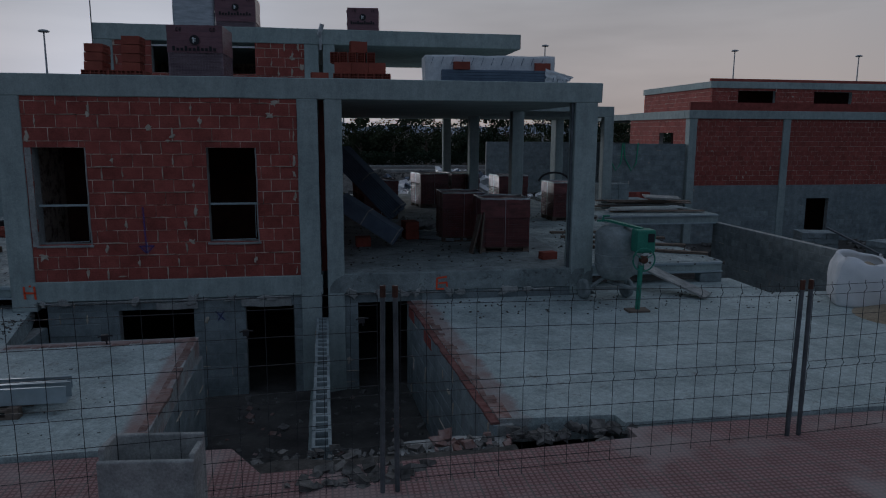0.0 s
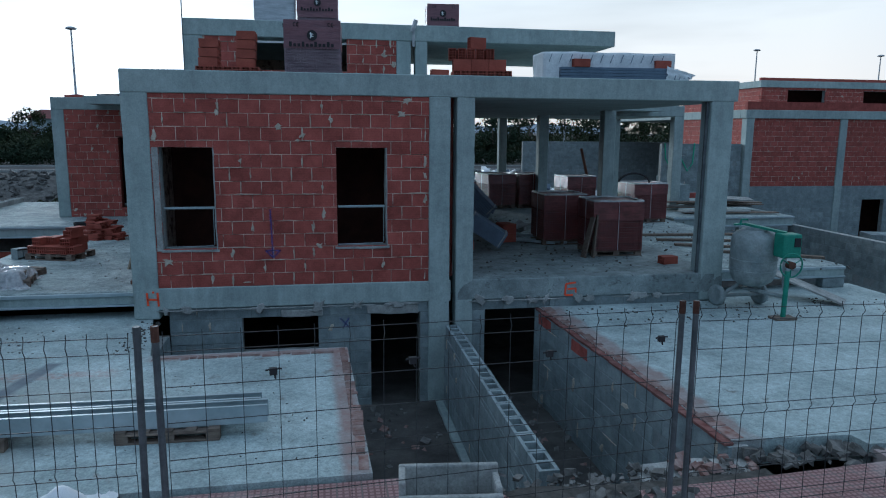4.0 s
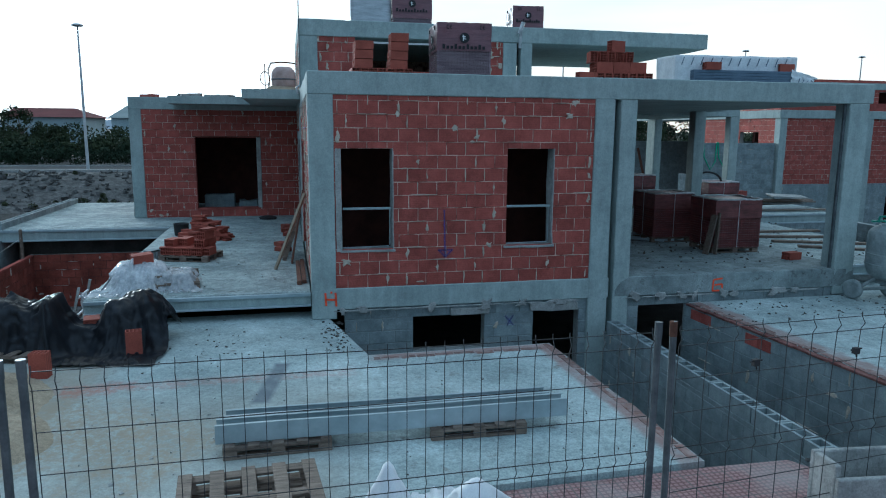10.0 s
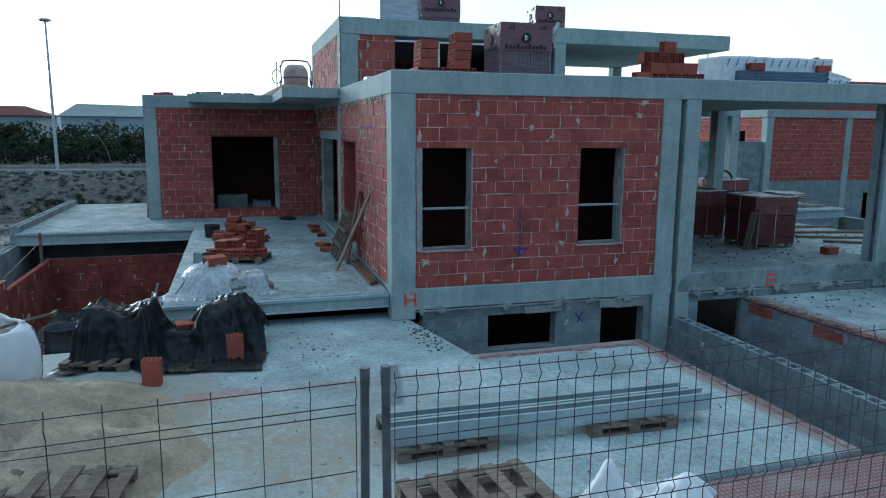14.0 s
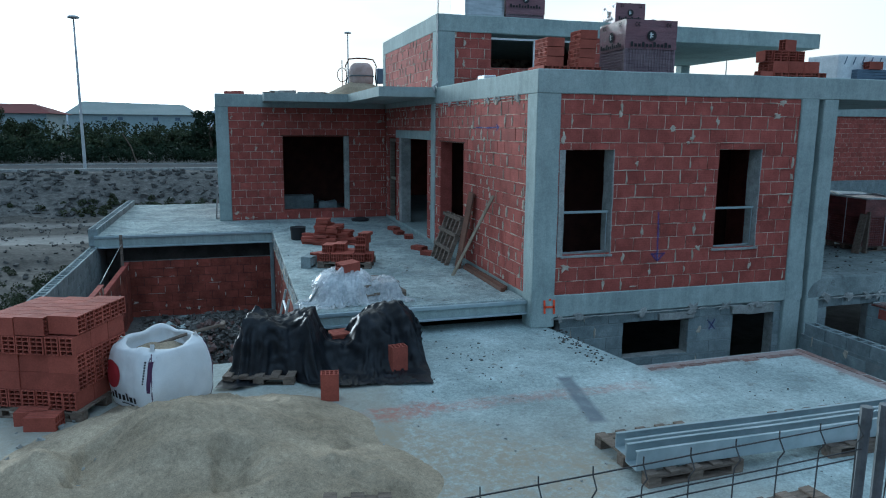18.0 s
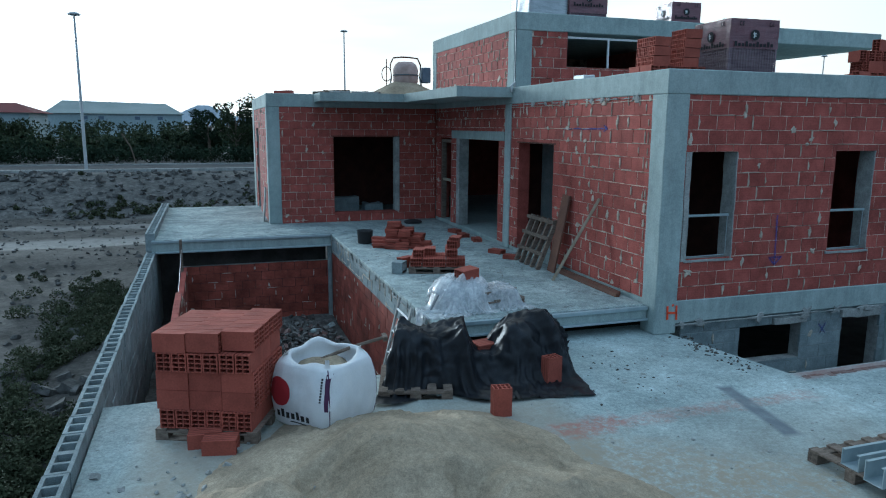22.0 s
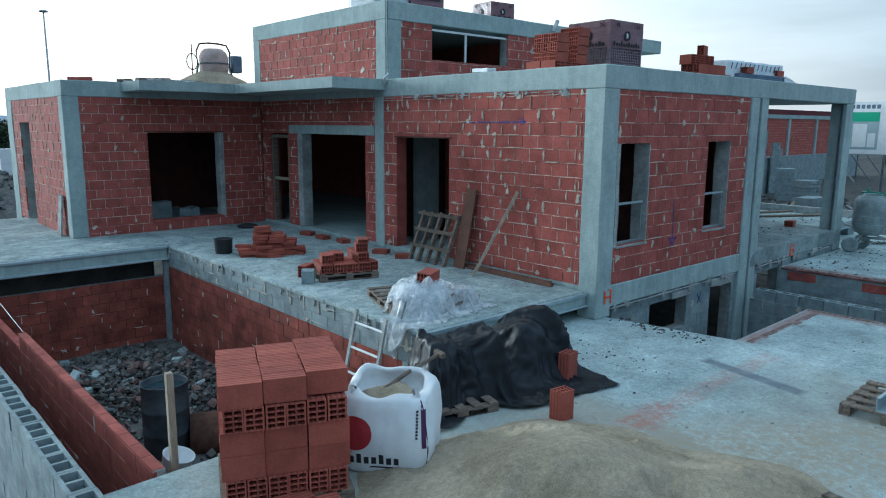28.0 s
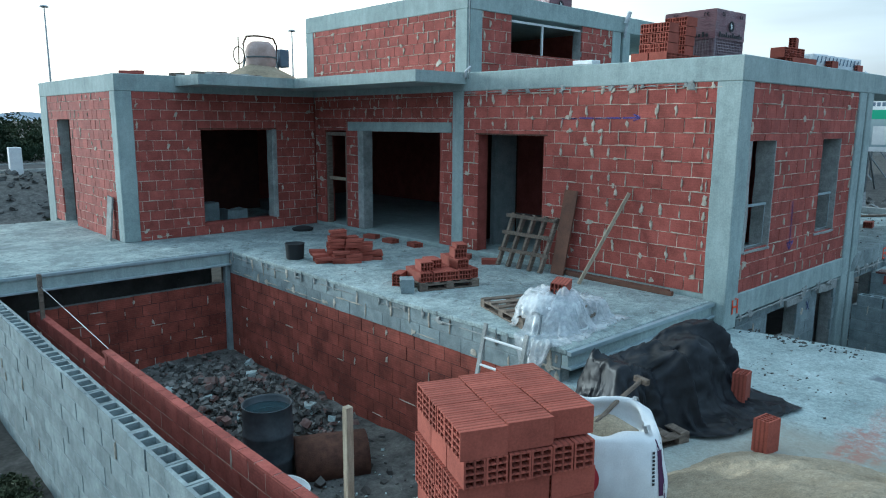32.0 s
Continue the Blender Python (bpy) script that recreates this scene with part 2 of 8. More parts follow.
M_SMEAR = pmat("mortar_smear", (0.36, 0.315, 0.25), (0.60, 0.54, 0.45), 7, 50, 0.95, 0.6, grit=0.9)
M_RENDER = worn(pmat("cement_render", (0.25, 0.26, 0.25), (0.42, 0.42, 0.40), 3, 50, 0.95, 0.5, grit=0.9), 9, 0.7, 1.2)
M_DIRT = worn(pmat("dry_earth", (0.043, 0.041, 0.037), (0.095, 0.09, 0.082), 1.4, 12, 0.97, 0.9, speck=(0.23, 0.22, 0.20), speck_amount=0.66, grit=1.0), 7, 0.5, 1.45)
M_PITDIRT = pmat("dark_pit_earth", (0.055, 0.052, 0.05), (0.115, 0.11, 0.10), 2, 22, 0.97, 0.9, speck=(0.19, 0.18, 0.17), speck_amount=0.64)
M_SAND = worn(worn(pmat("builders_sand", (0.265, 0.218, 0.150), (0.45, 0.380, 0.275), 1.1, 90, 0.97, 0.9, speck=(0.13, 0.112, 0.085), speck_amount=0.70, grit=1.2), 24, 0.78, 1.16), 3, 0.78, 1.15, relief=0.6)
M_WOOD = pmat("weathered_wood", (0.10, 0.078, 0.062), (0.23, 0.185, 0.145), 5, 60, 0.85, 0.4, rnd=0.35, stretch=(1, 6, 6), grit=0.8)
M_PALEWOOD = pmat("pale_bare_wood", (0.26, 0.215, 0.155), (0.42, 0.36, 0.27), 5, 60, 0.85, 0.3, stretch=(6, 6, 1), grit=0.8)
M_WOOD_DARK = pmat("dark_board", (0.10, 0.055, 0.04), (0.17, 0.085, 0.055), 4, 50, 0.8, 0.3, rnd=0.2)
M_STEEL = pmat("galvanised_steel", (0.30, 0.36, 0.385), (0.42, 0.475, 0.50), 1.5, 8, 0.5, 0.03, metal=0.25, spec=0.5)
M_POST = pmat("fence_steel", (0.085, 0.098, 0.105), (0.17, 0.185, 0.195), 6, 60, 0.5, 0.1, metal=0.4)
M_RUST = pmat("rusty_steel", (0.06, 0.03, 0.022), (0.12, 0.06, 0.04), 9, 60, 0.9, 0.4)
M_WIRE = plain("fence_wire", (0.022, 0.025, 0.028), 0.6, 0.0)
M_TARP = worn(pmat("black_tarpaulin", (0.006, 0.0068, 0.009), (0.017, 0.019, 0.024), 3, 14, 0.45, 0.10, spec=0.24, speck=(0.035, 0.038, 0.042), speck_amount=0.70), 6, 0.6, 1.5, relief=0)
M_BAG = pmat("woven_white_bag", (0.66, 0.67, 0.68), (0.78, 0.78, 0.78), 3, 160, 0.75, 0.25)
M_FILM = pmat("milky_film", (0.30, 0.32, 0.33), (0.66, 0.67, 0.68), 5, 30, 0.25, 0.3, spec=0.6)
M_CLEARSHEET = pmat("clear_creased_film", (0.55, 0.58, 0.60), (0.86, 0.87, 0.88), 6, 24, 0.22, 0.3, spec=0.6, edge=(0.4, 0.6))
M_CLEARSHEET.node_tree.nodes["Principled BSDF"].inputs["Alpha"].default_value = 0.50
M_WRAP = pmat("white_printed_wrap", (0.62, 0.64, 0.66), (0.80, 0.81, 0.82), 4, 30, 0.4, 0.3, spec=0.4)
M_DARK = plain("dark_void", (0.02, 0.02, 0.022), 0.9)
M_WHITE = pmat("white_paint", (0.66, 0.67, 0.67), (0.76, 0.76, 0.75), 4, 40, 0.5, 0.05)
M_GREEN = pmat("green_enamel", (0.045, 0.19, 0.13), (0.07, 0.26, 0.18), 5, 40, 0.5, 0.1)
M_DRUM = worn(pmat("cement_splashed_drum", (0.20, 0.235, 0.24), (0.34, 0.37, 0.365), 4, 40, 0.6, 0.3), 6, 0.7, 1.2)
M_RUBBER = plain("black_rubber", (0.025, 0.025, 0.027), 0.8)
M_ORANGE = plain("orange_spray", (0.75, 0.09, 0.03), 0.8)
M_BLUE = plain("blue_spray", (0.06, 0.07, 0.34), 0.8)
M_BLUE.node_tree.nodes["Principled BSDF"].inputs["Alpha"].default_value = 0.6   # thin spray lets the brick show
M_RED = plain("red_print", (0.32, 0.02, 0.03), 0.7)
M_PLUM = plain("plum_print", (0.06, 0.015, 0.06), 0.7)
M_BLACKPRINT = plain("black_print", (0.015, 0.015, 0.018), 0.7)
M_INSUL = pmat("insulation_board", (0.10, 0.13, 0.18), (0.15, 0.19, 0.25), 3, 60, 0.8, 0.1)
M_LEAF = pmat("orchard_leaves", (0.016, 0.027, 0.011), (0.05, 0.062, 0.026), 0.5, 5, 0.85, 0.1)
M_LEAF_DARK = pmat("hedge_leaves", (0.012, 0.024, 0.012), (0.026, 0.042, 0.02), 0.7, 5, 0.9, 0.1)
M_WEED = pmat("weeds", (0.032, 0.042, 0.020), (0.075, 0.082, 0.044), 2, 20, 0.9, 0.1)
M_BARK = pmat("bark", (0.09, 0.07, 0.05), (0.16, 0.13, 0.10), 5, 40, 0.95, 0.5)
M_ASPHALT = pmat("asphalt", (0.05, 0.05, 0.052), (0.085, 0.085, 0.085), 1, 30, 0.9, 0.2)
M_GRAVEL = worn(pmat("gravel_embankment", (0.068, 0.068, 0.064), (0.14, 0.136, 0.13), 2.4, 12, 0.97, 0.9, speck=(0.26, 0.25, 0.235), speck_amount=0.63, grit=1.0), 5, 0.45, 1.45)
M_CLAD = pmat("pale_sheet_cladding", (0.30, 0.37, 0.39), (0.38, 0.44, 0.46), 0.2, 3, 0.6, 0.05)
M_CLADROOF = pmat("grey_sheet_roof", (0.14, 0.19, 0.20), (0.19, 0.24, 0.25), 0.2, 3, 0.6, 0.05)
M_REDROOF = pmat("dark_red_roof", (0.09, 0.018, 0.022), (0.13, 0.028, 0.03), 0.3, 4, 0.8, 0.05)
# the haze of distance is put into this pale bluish colour
M_HILL = pmat("hazed_far_hill", (0.33, 0.37, 0.42), (0.37, 0.41, 0.46), 0.01, 0.1, 1.0, 0.0)
M_HOSE = plain("green_hose", (0.07, 0.36, 0.20), 0.5)
M_SILVER = pmat("lamp_grey", (0.42, 0.44, 0.45), (0.52, 0.53, 0.54), 2, 20, 0.5, 0.05)


def paver_material():
    """Reddish pavement tiles with a fine relief and pale joints."""
    m, n, l, b = nodes_of("pink_paving")
    geo = n.new("ShaderNodeNewGeometry")
    br = n.new("ShaderNodeTexBrick")
    br.offset = 0
    for k, v in (("Scale", 1.0), ("Mortar Size", 0.006), ("Brick Width", 0.2), ("Row Height", 0.2)):
        br.inputs[k].default_value = v
    br.inputs["Color1"].default_value, br.inputs["Color2"].default_value = (0.30, 0.185, 0.175, 1), (0.35, 0.22, 0.21, 1)
    br.inputs["Mortar"].default_value = (0.30, 0.27, 0.25, 1)
    l.new(geo.outputs["Position"], br.inputs["Vector"])
    fine = n.new("ShaderNodeTexBrick")
    fine.offset = 0
    for k, v in (("Scale", 1.0), ("Mortar Size", 0.009), ("Brick Width", 0.05), ("Row Height", 0.05)):
        fine.inputs[k].default_value = v
    fine.inputs["Color1"].default_value = fine.inputs["Color2"].default_value = (1, 1, 1, 1)
    fine.inputs["Mortar"].default_value = (0.55, 0.5, 0.5, 1)
    l.new(geo.outputs["Position"], fine.inputs["Vector"])
    dust = n.new("ShaderNodeTexNoise")
    dust.inputs["Scale"].default_value, dust.inputs["Detail"].default_value = 1.3, 7
    l.new(geo.outputs["Position"], dust.inputs["Vector"])
    r = n.new("ShaderNodeValToRGB")
    r.color_ramp.elements[0].position, r.color_ramp.elements[1].position = 0.5, 0.75
    l.new(dust.outputs["Fac"], r.inputs["Fac"])
    mul, mix = n.new("ShaderNodeMix"), n.new("ShaderNodeMix")
    mul.data_type = mix.data_type = "RGBA"
    mul.blend_type = "MULTIPLY"
    mul.inputs["Factor"].default_value = 1
    l.new(br.outputs["Color"], mul.inputs[6])
    l.new(fine.outputs["Color"], mul.inputs[7])
    l.new(r.outputs["Color"], mix.inputs["Factor"])
    l.new(mul.outputs[2], mix.inputs[6])
    mix.inputs[7].default_value = (0.36, 0.32, 0.30, 1)
    l.new(mix.outputs[2], b.inputs["Base Color"])
    bp = n.new("ShaderNodeBump")
    bp.inputs["Strength"].default_value, bp.inputs["Distance"].default_value = 0.5, 0.006
    l.new(fine.outputs["Color"], bp.inputs["Height"])
    l.new(bp.outputs["Normal"], b.inputs["Normal"])
    b.inputs["Roughness"].default_value = 0.9
    return m


M_PAVER = paver_material()


def add_stain(m, a, bpt, width, colour, strength, wob=0.12, patchy=False):
    """A long stain on the ground between two places, with a ragged edge."""
    n, l = m.node_tree.nodes, m.node_tree.links
    b = n["Principled BSDF"]
    old = b.inputs["Base Color"].links[0].from_socket
    geo, sep = n.new("ShaderNodeNewGeometry"), n.new("ShaderNodeSeparateXYZ")
    l.new(geo.outputs["Position"], sep.inputs[0])
    d = Vector((bpt[0] - a[0], bpt[1] - a[1]))
    ln = d.length
    d /= ln

    def lin(kx, ky, k0):
        s1, s2 = n.new("ShaderNodeMath"), n.new("ShaderNodeMath")
        s1.operation = s2.operation = "MULTIPLY_ADD"
        l.new(sep.outputs["X"], s1.inputs[0])
        s1.inputs[1].default_value, s1.inputs[2].default_value = kx, k0
        l.new(sep.outputs["Y"], s2.inputs[0])
        s2.inputs[1].default_value = ky
        l.new(s1.outputs[0], s2.inputs[2])
        return s2.outputs[0]

    def op(kind, x, y):
        s = n.new("ShaderNodeMath")
        s.operation = kind
        for i, v in enumerate((x, y)):
            if isinstance(v, (int, float)):
                s.inputs[i].default_value = v
            elif v is not None:
                l.new(v, s.inputs[i])
        return s.outputs[0]

    along = lin(d.x / ln, d.y / ln, -(a[0] * d.x + a[1] * d.y) / ln)
    across = lin(-d.y, d.x, a[0] * d.y - a[1] * d.x)
    nz = n.new("ShaderNodeTexNoise")
    nz.inputs["Scale"].default_value, nz.inputs["Detail"].default_value = 3.5, 8
    nz.inputs["Roughness"].default_value = 0.7
    l.new(geo.outputs["Position"], nz.inputs["Vector"])
    shake = op("MULTIPLY", op("SUBTRACT", nz.outputs["Fac"], 0.5), wob * 4)
    dist = op("ABSOLUTE", op("ADD", across, shake), None)
    side = op("SUBTRACT", 1.0, op("DIVIDE", dist, width))
    ends = op("MULTIPLY", op("SUBTRACT", 0.5, op("ABSOLUTE", op("SUBTRACT", along, 0.5), None)), 8)
    fac = n.new("ShaderNodeClamp")
    l.new(op("MULTIPLY", op("MINIMUM", side, ends), 2.0), fac.inputs["Value"])
    fac2 = op("MULTIPLY", fac.outputs[0], op("MULTIPLY", nz.outputs["Fac"], strength * 1.8))
    if patchy:
        nz2 = n.new("ShaderNodeTexNoise")
        nz2.inputs["Scale"].default_value, nz2.inputs["Detail"].default_value, nz2.inputs["Roughness"].default_value = 11, 9, 0.75
        l.new(geo.outputs["Position"], nz2.inputs["Vector"])
        fac2 = op("MULTIPLY", fac2, op("MINIMUM", op("MULTIPLY", op("MAXIMUM", op("SUBTRACT", nz2.outputs["Fac"], 0.40), 0.0), 7.0), 1.0))
    mix = n.new("ShaderNodeMix")
    mix.data_type = "RGBA"
    l.new(fac2, mix.inputs["Factor"])
    l.new(old, mix.inputs[6])
    mix.inputs[7].default_value = (*colour, 1)
    l.new(mix.outputs[2], b.inputs["Base Color"])


add_stain(M_SLAB, (-12.5, 7.7), (-4.4, 7.2), 2.2, (0.33, 0.305, 0.25), 0.45, 0.35)
add_stain(M_DIRT, (-32, 33.2), (-11, 33.0), 1.5, (0.27, 0.26, 0.24), 0.9, 0.3)
add_stain(M_DIRT, (-32, 38.6), (-11, 37.6), 0.9, (0.25, 0.24, 0.225), 0.7, 0.3)
add_stain(M_SLAB, (-1.82, 6.2), (-1.9, 9.9), 0.16, (0.27, 0.17, 0.15), 0.8, 0.05)
add_stain(M_SLAB, (-4.3, 9.72), (-1.7, 9.76), 0.14, (0.27, 0.17, 0.15), 0.8, 0.05)
add_stain(M_SLAB, (1.82, 6.3), (1.56, 11.7), 0.20, (0.25, 0.16, 0.14), 0.7, 0.06)
add_stain(M_SLAB, (-11.6, 9.5), (-7.3, 9.2), 1.1, (0.29, 0.26, 0.20), 0.7, 0.4)
add_stain(M_SLAB, (-8.0, 8.6), (-6.0, 7.2), 0.9, (0.32, 0.28, 0.21), 0.9, 0.4, True)
add_stain(M_SLAB, (-11.5, 10.6), (-7.0, 10.2), 1.3, (0.34, 0.32, 0.27), 0.35, 0.3)
add_stain(M_SLAB, (-7.9, 9.22), (-4.4, 9.25), 0.16, (0.36, 0.15, 0.11), 0.42, 0.09, True)
add_stain(M_SLAB, (-7.7, 9.18), (-6.9, 9.25), 0.24, (0.36, 0.14, 0.10), 0.55, 0.12, True)
add_stain(M_SLAB, (-5.31, 9.75), (-5.56, 8.42), 0.12, (0.17, 0.19, 0.21), 1.0, 0.005)

# ---------------------------------------------------------------- building helpers
def add_box(bm, x0, y0, z0, x1, y1, z1):
    v = [bm.verts.new(p) for p in ((x0, y0, z0), (x1, y0, z0), (x1, y1, z0), (x0, y1, z0), (x0, y0, z1), (x1, y0, z1), (x1, y1, z1), (x0, y1, z1))]
    for f in ((0, 3, 2, 1), (4, 5, 6, 7), (0, 1, 5, 4), (1, 2, 6, 5), (2, 3, 7, 6), (3, 0, 4, 7)):
        bm.faces.new([v[i] for i in f])
    return v


def add_beam(bm, a, b, w, h=None, up=(0, 0, 1)):
    """A bar of w x h from a to b."""
    a, b = Vector(a), Vector(b)
    d = (b - a).normalized()
    up = Vector(up)
    if abs(d.dot(up)) > 0.98:
        up = Vector((1, 0, 0))
    s = d.cross(up).normalized()
    u = s.cross(d)
    h = h or w
    v = []
    for p in (a, b):
        for i, j in ((-1, -1), (1, -1), (1, 1), (-1, 1)):
            v.append(bm.verts.new(p + s * (w / 2 * i) + u * (h / 2 * j)))
    for f in ((0, 3, 2, 1), (4, 5, 6, 7), (0, 1, 5, 4), (1, 2, 6, 5), (2, 3, 7, 6), (3, 0, 4, 7)):
        bm.faces.new([v[i] for i in f])


def add_tube(bm, pts, r, n=8, cap=True):
    """A round bar along a line of places."""
    pts = [Vector(p) for p in pts]
    rings = []
    for i, p in enumerate(pts):
        d = (pts[min(i + 1, len(pts) - 1)] - pts[max(i - 1, 0)]).normalized()
        s = d.cross(Vector((0, 0, 1)))
        if s.length < 0.05:
            s = d.cross(Vector((1, 0, 0)))
        s.normalize()
        u = s.cross(d)
        rr = r[i] if isinstance(r, (list, tuple)) else r
        rings.append([bm.verts.new(p + (s * math.cos(2 * math.pi * k / n) + u * math.sin(2 * math.pi * k / n)) * rr) for k in range(n)])
    for q, w in zip(rings, rings[1:]):
        for k in range(n):
            bm.faces.new((q[k], q[(k + 1) % n], w[(k + 1) % n], w[k]))
    if cap:
        bm.faces.new(rings[0][::-1])
        bm.faces.new(rings[-1])


def add_lathe(bm, profile, c=(0, 0, 0), n=24, squash=(1, 1)):
    """Turns (radius, height) pairs round a vertical axis."""
    rings = [[bm.verts.new((c[0] + squash[0] * r * math.cos(2 * math.pi * k / n), c[1] + squash[1] * r * math.sin(2 * math.pi * k / n), c[2] + z)) for k in range(n)] for r, z in profile]
    for q, w in zip(rings, rings[1:]):
        for k in range(n):
            bm.faces.new((q[k], q[(k + 1) % n], w[(k + 1) % n], w[k]))
    bm.faces.new(rings[0][::-1])
    bm.faces.new(rings[-1])


def mesh_of(name, bm, material, smooth=False):
    bmesh.ops.recalc_face_normals(bm, faces=bm.faces)
    me = bpy.data.meshes.new(name)
    bm.to_mesh(me)
    bm.free()
    me.materials.append(material)
    if smooth:
        me.polygons.foreach_set("use_smooth", [True] * len(me.polygons))
    return me


def part(name, bm, material, parent, label="", smooth=False):
    ob = new(name, mesh_of(name, bm, material, smooth))
    ob.parent = parent
    if label:
        ob["label"] = label
    return ob


def lone(name, bm, material, label, category, kind="", group="", smooth=False):
    return tagged(new(name, mesh_of(name, bm, material, smooth)), label, category, group, kind)


def thing(name, label, category, m=None, group="", kind=""):
    ob = new(name)
    ob.empty_display_size = 0.2
    if m is not None:
        ob.matrix_basis = m
    return tagged(ob, label, category, group, kind)


def bevelled(bm, w=0.012, seg=1):
    bmesh.ops.bevel(bm, geom=list(bm.edges), offset=w, segments=seg, affect="EDGES", profile=0.5)
    return bm


def boxbm(x0, y0, z0, x1, y1, z1, bev=0.0, seg=1):
    bm = bmesh.new()
    add_box(bm, x0, y0, z0, x1, y1, z1)
    return bevelled(bm, bev, seg) if bev else bm


def rough_box(x0, y0, z0, x1, y1, z1, cut=0.35, amount=0.006, bev=0.012):
    """A cast member with slightly wavy faces and worn arrises."""
    bm = boxbm(x0, y0, z0, x1, y1, z1, bev)
    sx = [(x1 - x0), (y1 - y0), (z1 - z0)]
    for ax in range(3):
        k = int(sx[ax] / cut)
        lo = (x0, y0, z0)[ax]
        for i in range(1, k):
            co, no = [0, 0, 0], [0, 0, 0]
            co[ax], no[ax] = lo + sx[ax] * i / k, 1
            bmesh.ops.bisect_plane(bm, geom=bm.verts[:] + bm.edges[:] + bm.faces[:], plane_co=co, plane_no=no)
    for v in bm.verts:
        v.co += noise.noise_vector(v.co * 2.3) * amount + noise.noise_vector(v.co * 9.1) * amount * 0.5
    return bm


def poly_slab(pts, z0, z1):
    """A flat plate over an outline given anticlockwise."""
    bm = bmesh.new()
    lo = [bm.verts.new((x, y, z0)) for x, y in pts]
    hi = [bm.verts.new((x, y, z1)) for x, y in pts]
    bm.faces.new(lo[::-1])
    bm.faces.new(hi)
    for i in range(len(pts)):
        j = (i + 1) % len(pts)
        bm.faces.new((lo[i], lo[j], hi[j], hi[i]))
    return bm


# walls: (u, n, z) is a right-handed frame, n looks out of the wall
FACING = {"-y": ((-1, 0), (0, -1)), "+y": ((1, 0), (0, 1)), "-x": ((0, 1), (-1, 0)), "+x": ((0, -1), (1, 0))}


def wall_frame(face, plane, lo, hi):
    """The matrix of a wall's face: u along it, n out of it, from the end at which u starts."""
    (ux, uy), (nx, ny) = FACING[face]
    if face[1] == "y":
        o = (hi if ux < 0 else lo, plane, 0)
    else:
        o = (plane, lo if uy > 0 else hi, 0)
    return Matrix(((ux, nx, 0, o[0]), (uy, ny, 0, o[1]), (0, 0, 1, 0), (0, 0, 0, 1)))


def wall_core(length, z0, z1, thick, holes):
    """The body of a wall behind its face, in the wall's frame; holes are (u0, z0, u1, z1)."""
    us = sorted({0.0, length, *[min(max(h[i], 0), length) for h in holes for i in (0, 2)]})
    zs = sorted({z0, z1, *[min(max(h[i], z0), z1) for h in holes for i in (1, 3)]})
    nu, nz = len(us) - 1, len(zs) - 1

    def solid(i, j):
        if not (0 <= i < nu and 0 <= j < nz):
            return False
        uc, zc = (us[i] + us[i + 1]) / 2, (zs[j] + zs[j + 1]) / 2
        return not any(h[0] < uc < h[2] and h[1] < zc < h[3] for h in holes)

    bm = bmesh.new()
    cache = {}

    def v(i, d, j):
        if (i, d, j) not in cache:
            cache[i, d, j] = bm.verts.new((us[i], d, zs[j]))
        return cache[i, d, j]

    for i in range(nu):
        for j in range(nz):
            if not solid(i, j):
                continue
            for d in (0.0, -thick):
                bm.faces.new((v(i, d, j), v(i + 1, d, j), v(i + 1, d, j + 1), v(i, d, j + 1)))
            for di, dj, a, b in ((-1, 0, (i, j), (i, j + 1)), (1, 0, (i + 1, j), (i + 1, j + 1)), (0, -1, (i, j), (i + 1, j)), (0, 1, (i, j + 1), (i + 1, j + 1))):
                if not solid(i + di, j + dj):
                    bm.faces.new((v(a[0], 0.0, a[1]), v(b[0], 0.0, b[1]), v(b[0], -thick, b[1]), v(a[0], -thick, a[1])))
    return bm


def piece_mesh(name, lx, lz, material, depth=0.03, ch=0.006):
    """One masonry unit's face: a chamfered tablet that stands proud of the joint."""
    bm = bmesh.new()
    back = [bm.verts.new(p) for p in ((0, -depth, 0), (lx, -depth, 0), (lx, -depth, lz), (0, -depth, lz))]
    mid = [bm.verts.new(p) for p in ((0, 0.001, 0), (lx, 0.001, 0), (lx, 0.001, lz), (0, 0.001, lz))]
    top = [bm.verts.new(p) for p in ((ch, ch, ch), (lx - ch, ch, ch), (lx - ch, ch, lz - ch), (ch, ch, lz - ch))]
    for q, w in ((back, mid), (mid, top)):
        for i in range(4):
            bm.faces.new((q[i], q[(i + 1) % 4], w[(i + 1) % 4], w[i]))
    bm.faces.new(top)
    return mesh_of(name, bm, material)


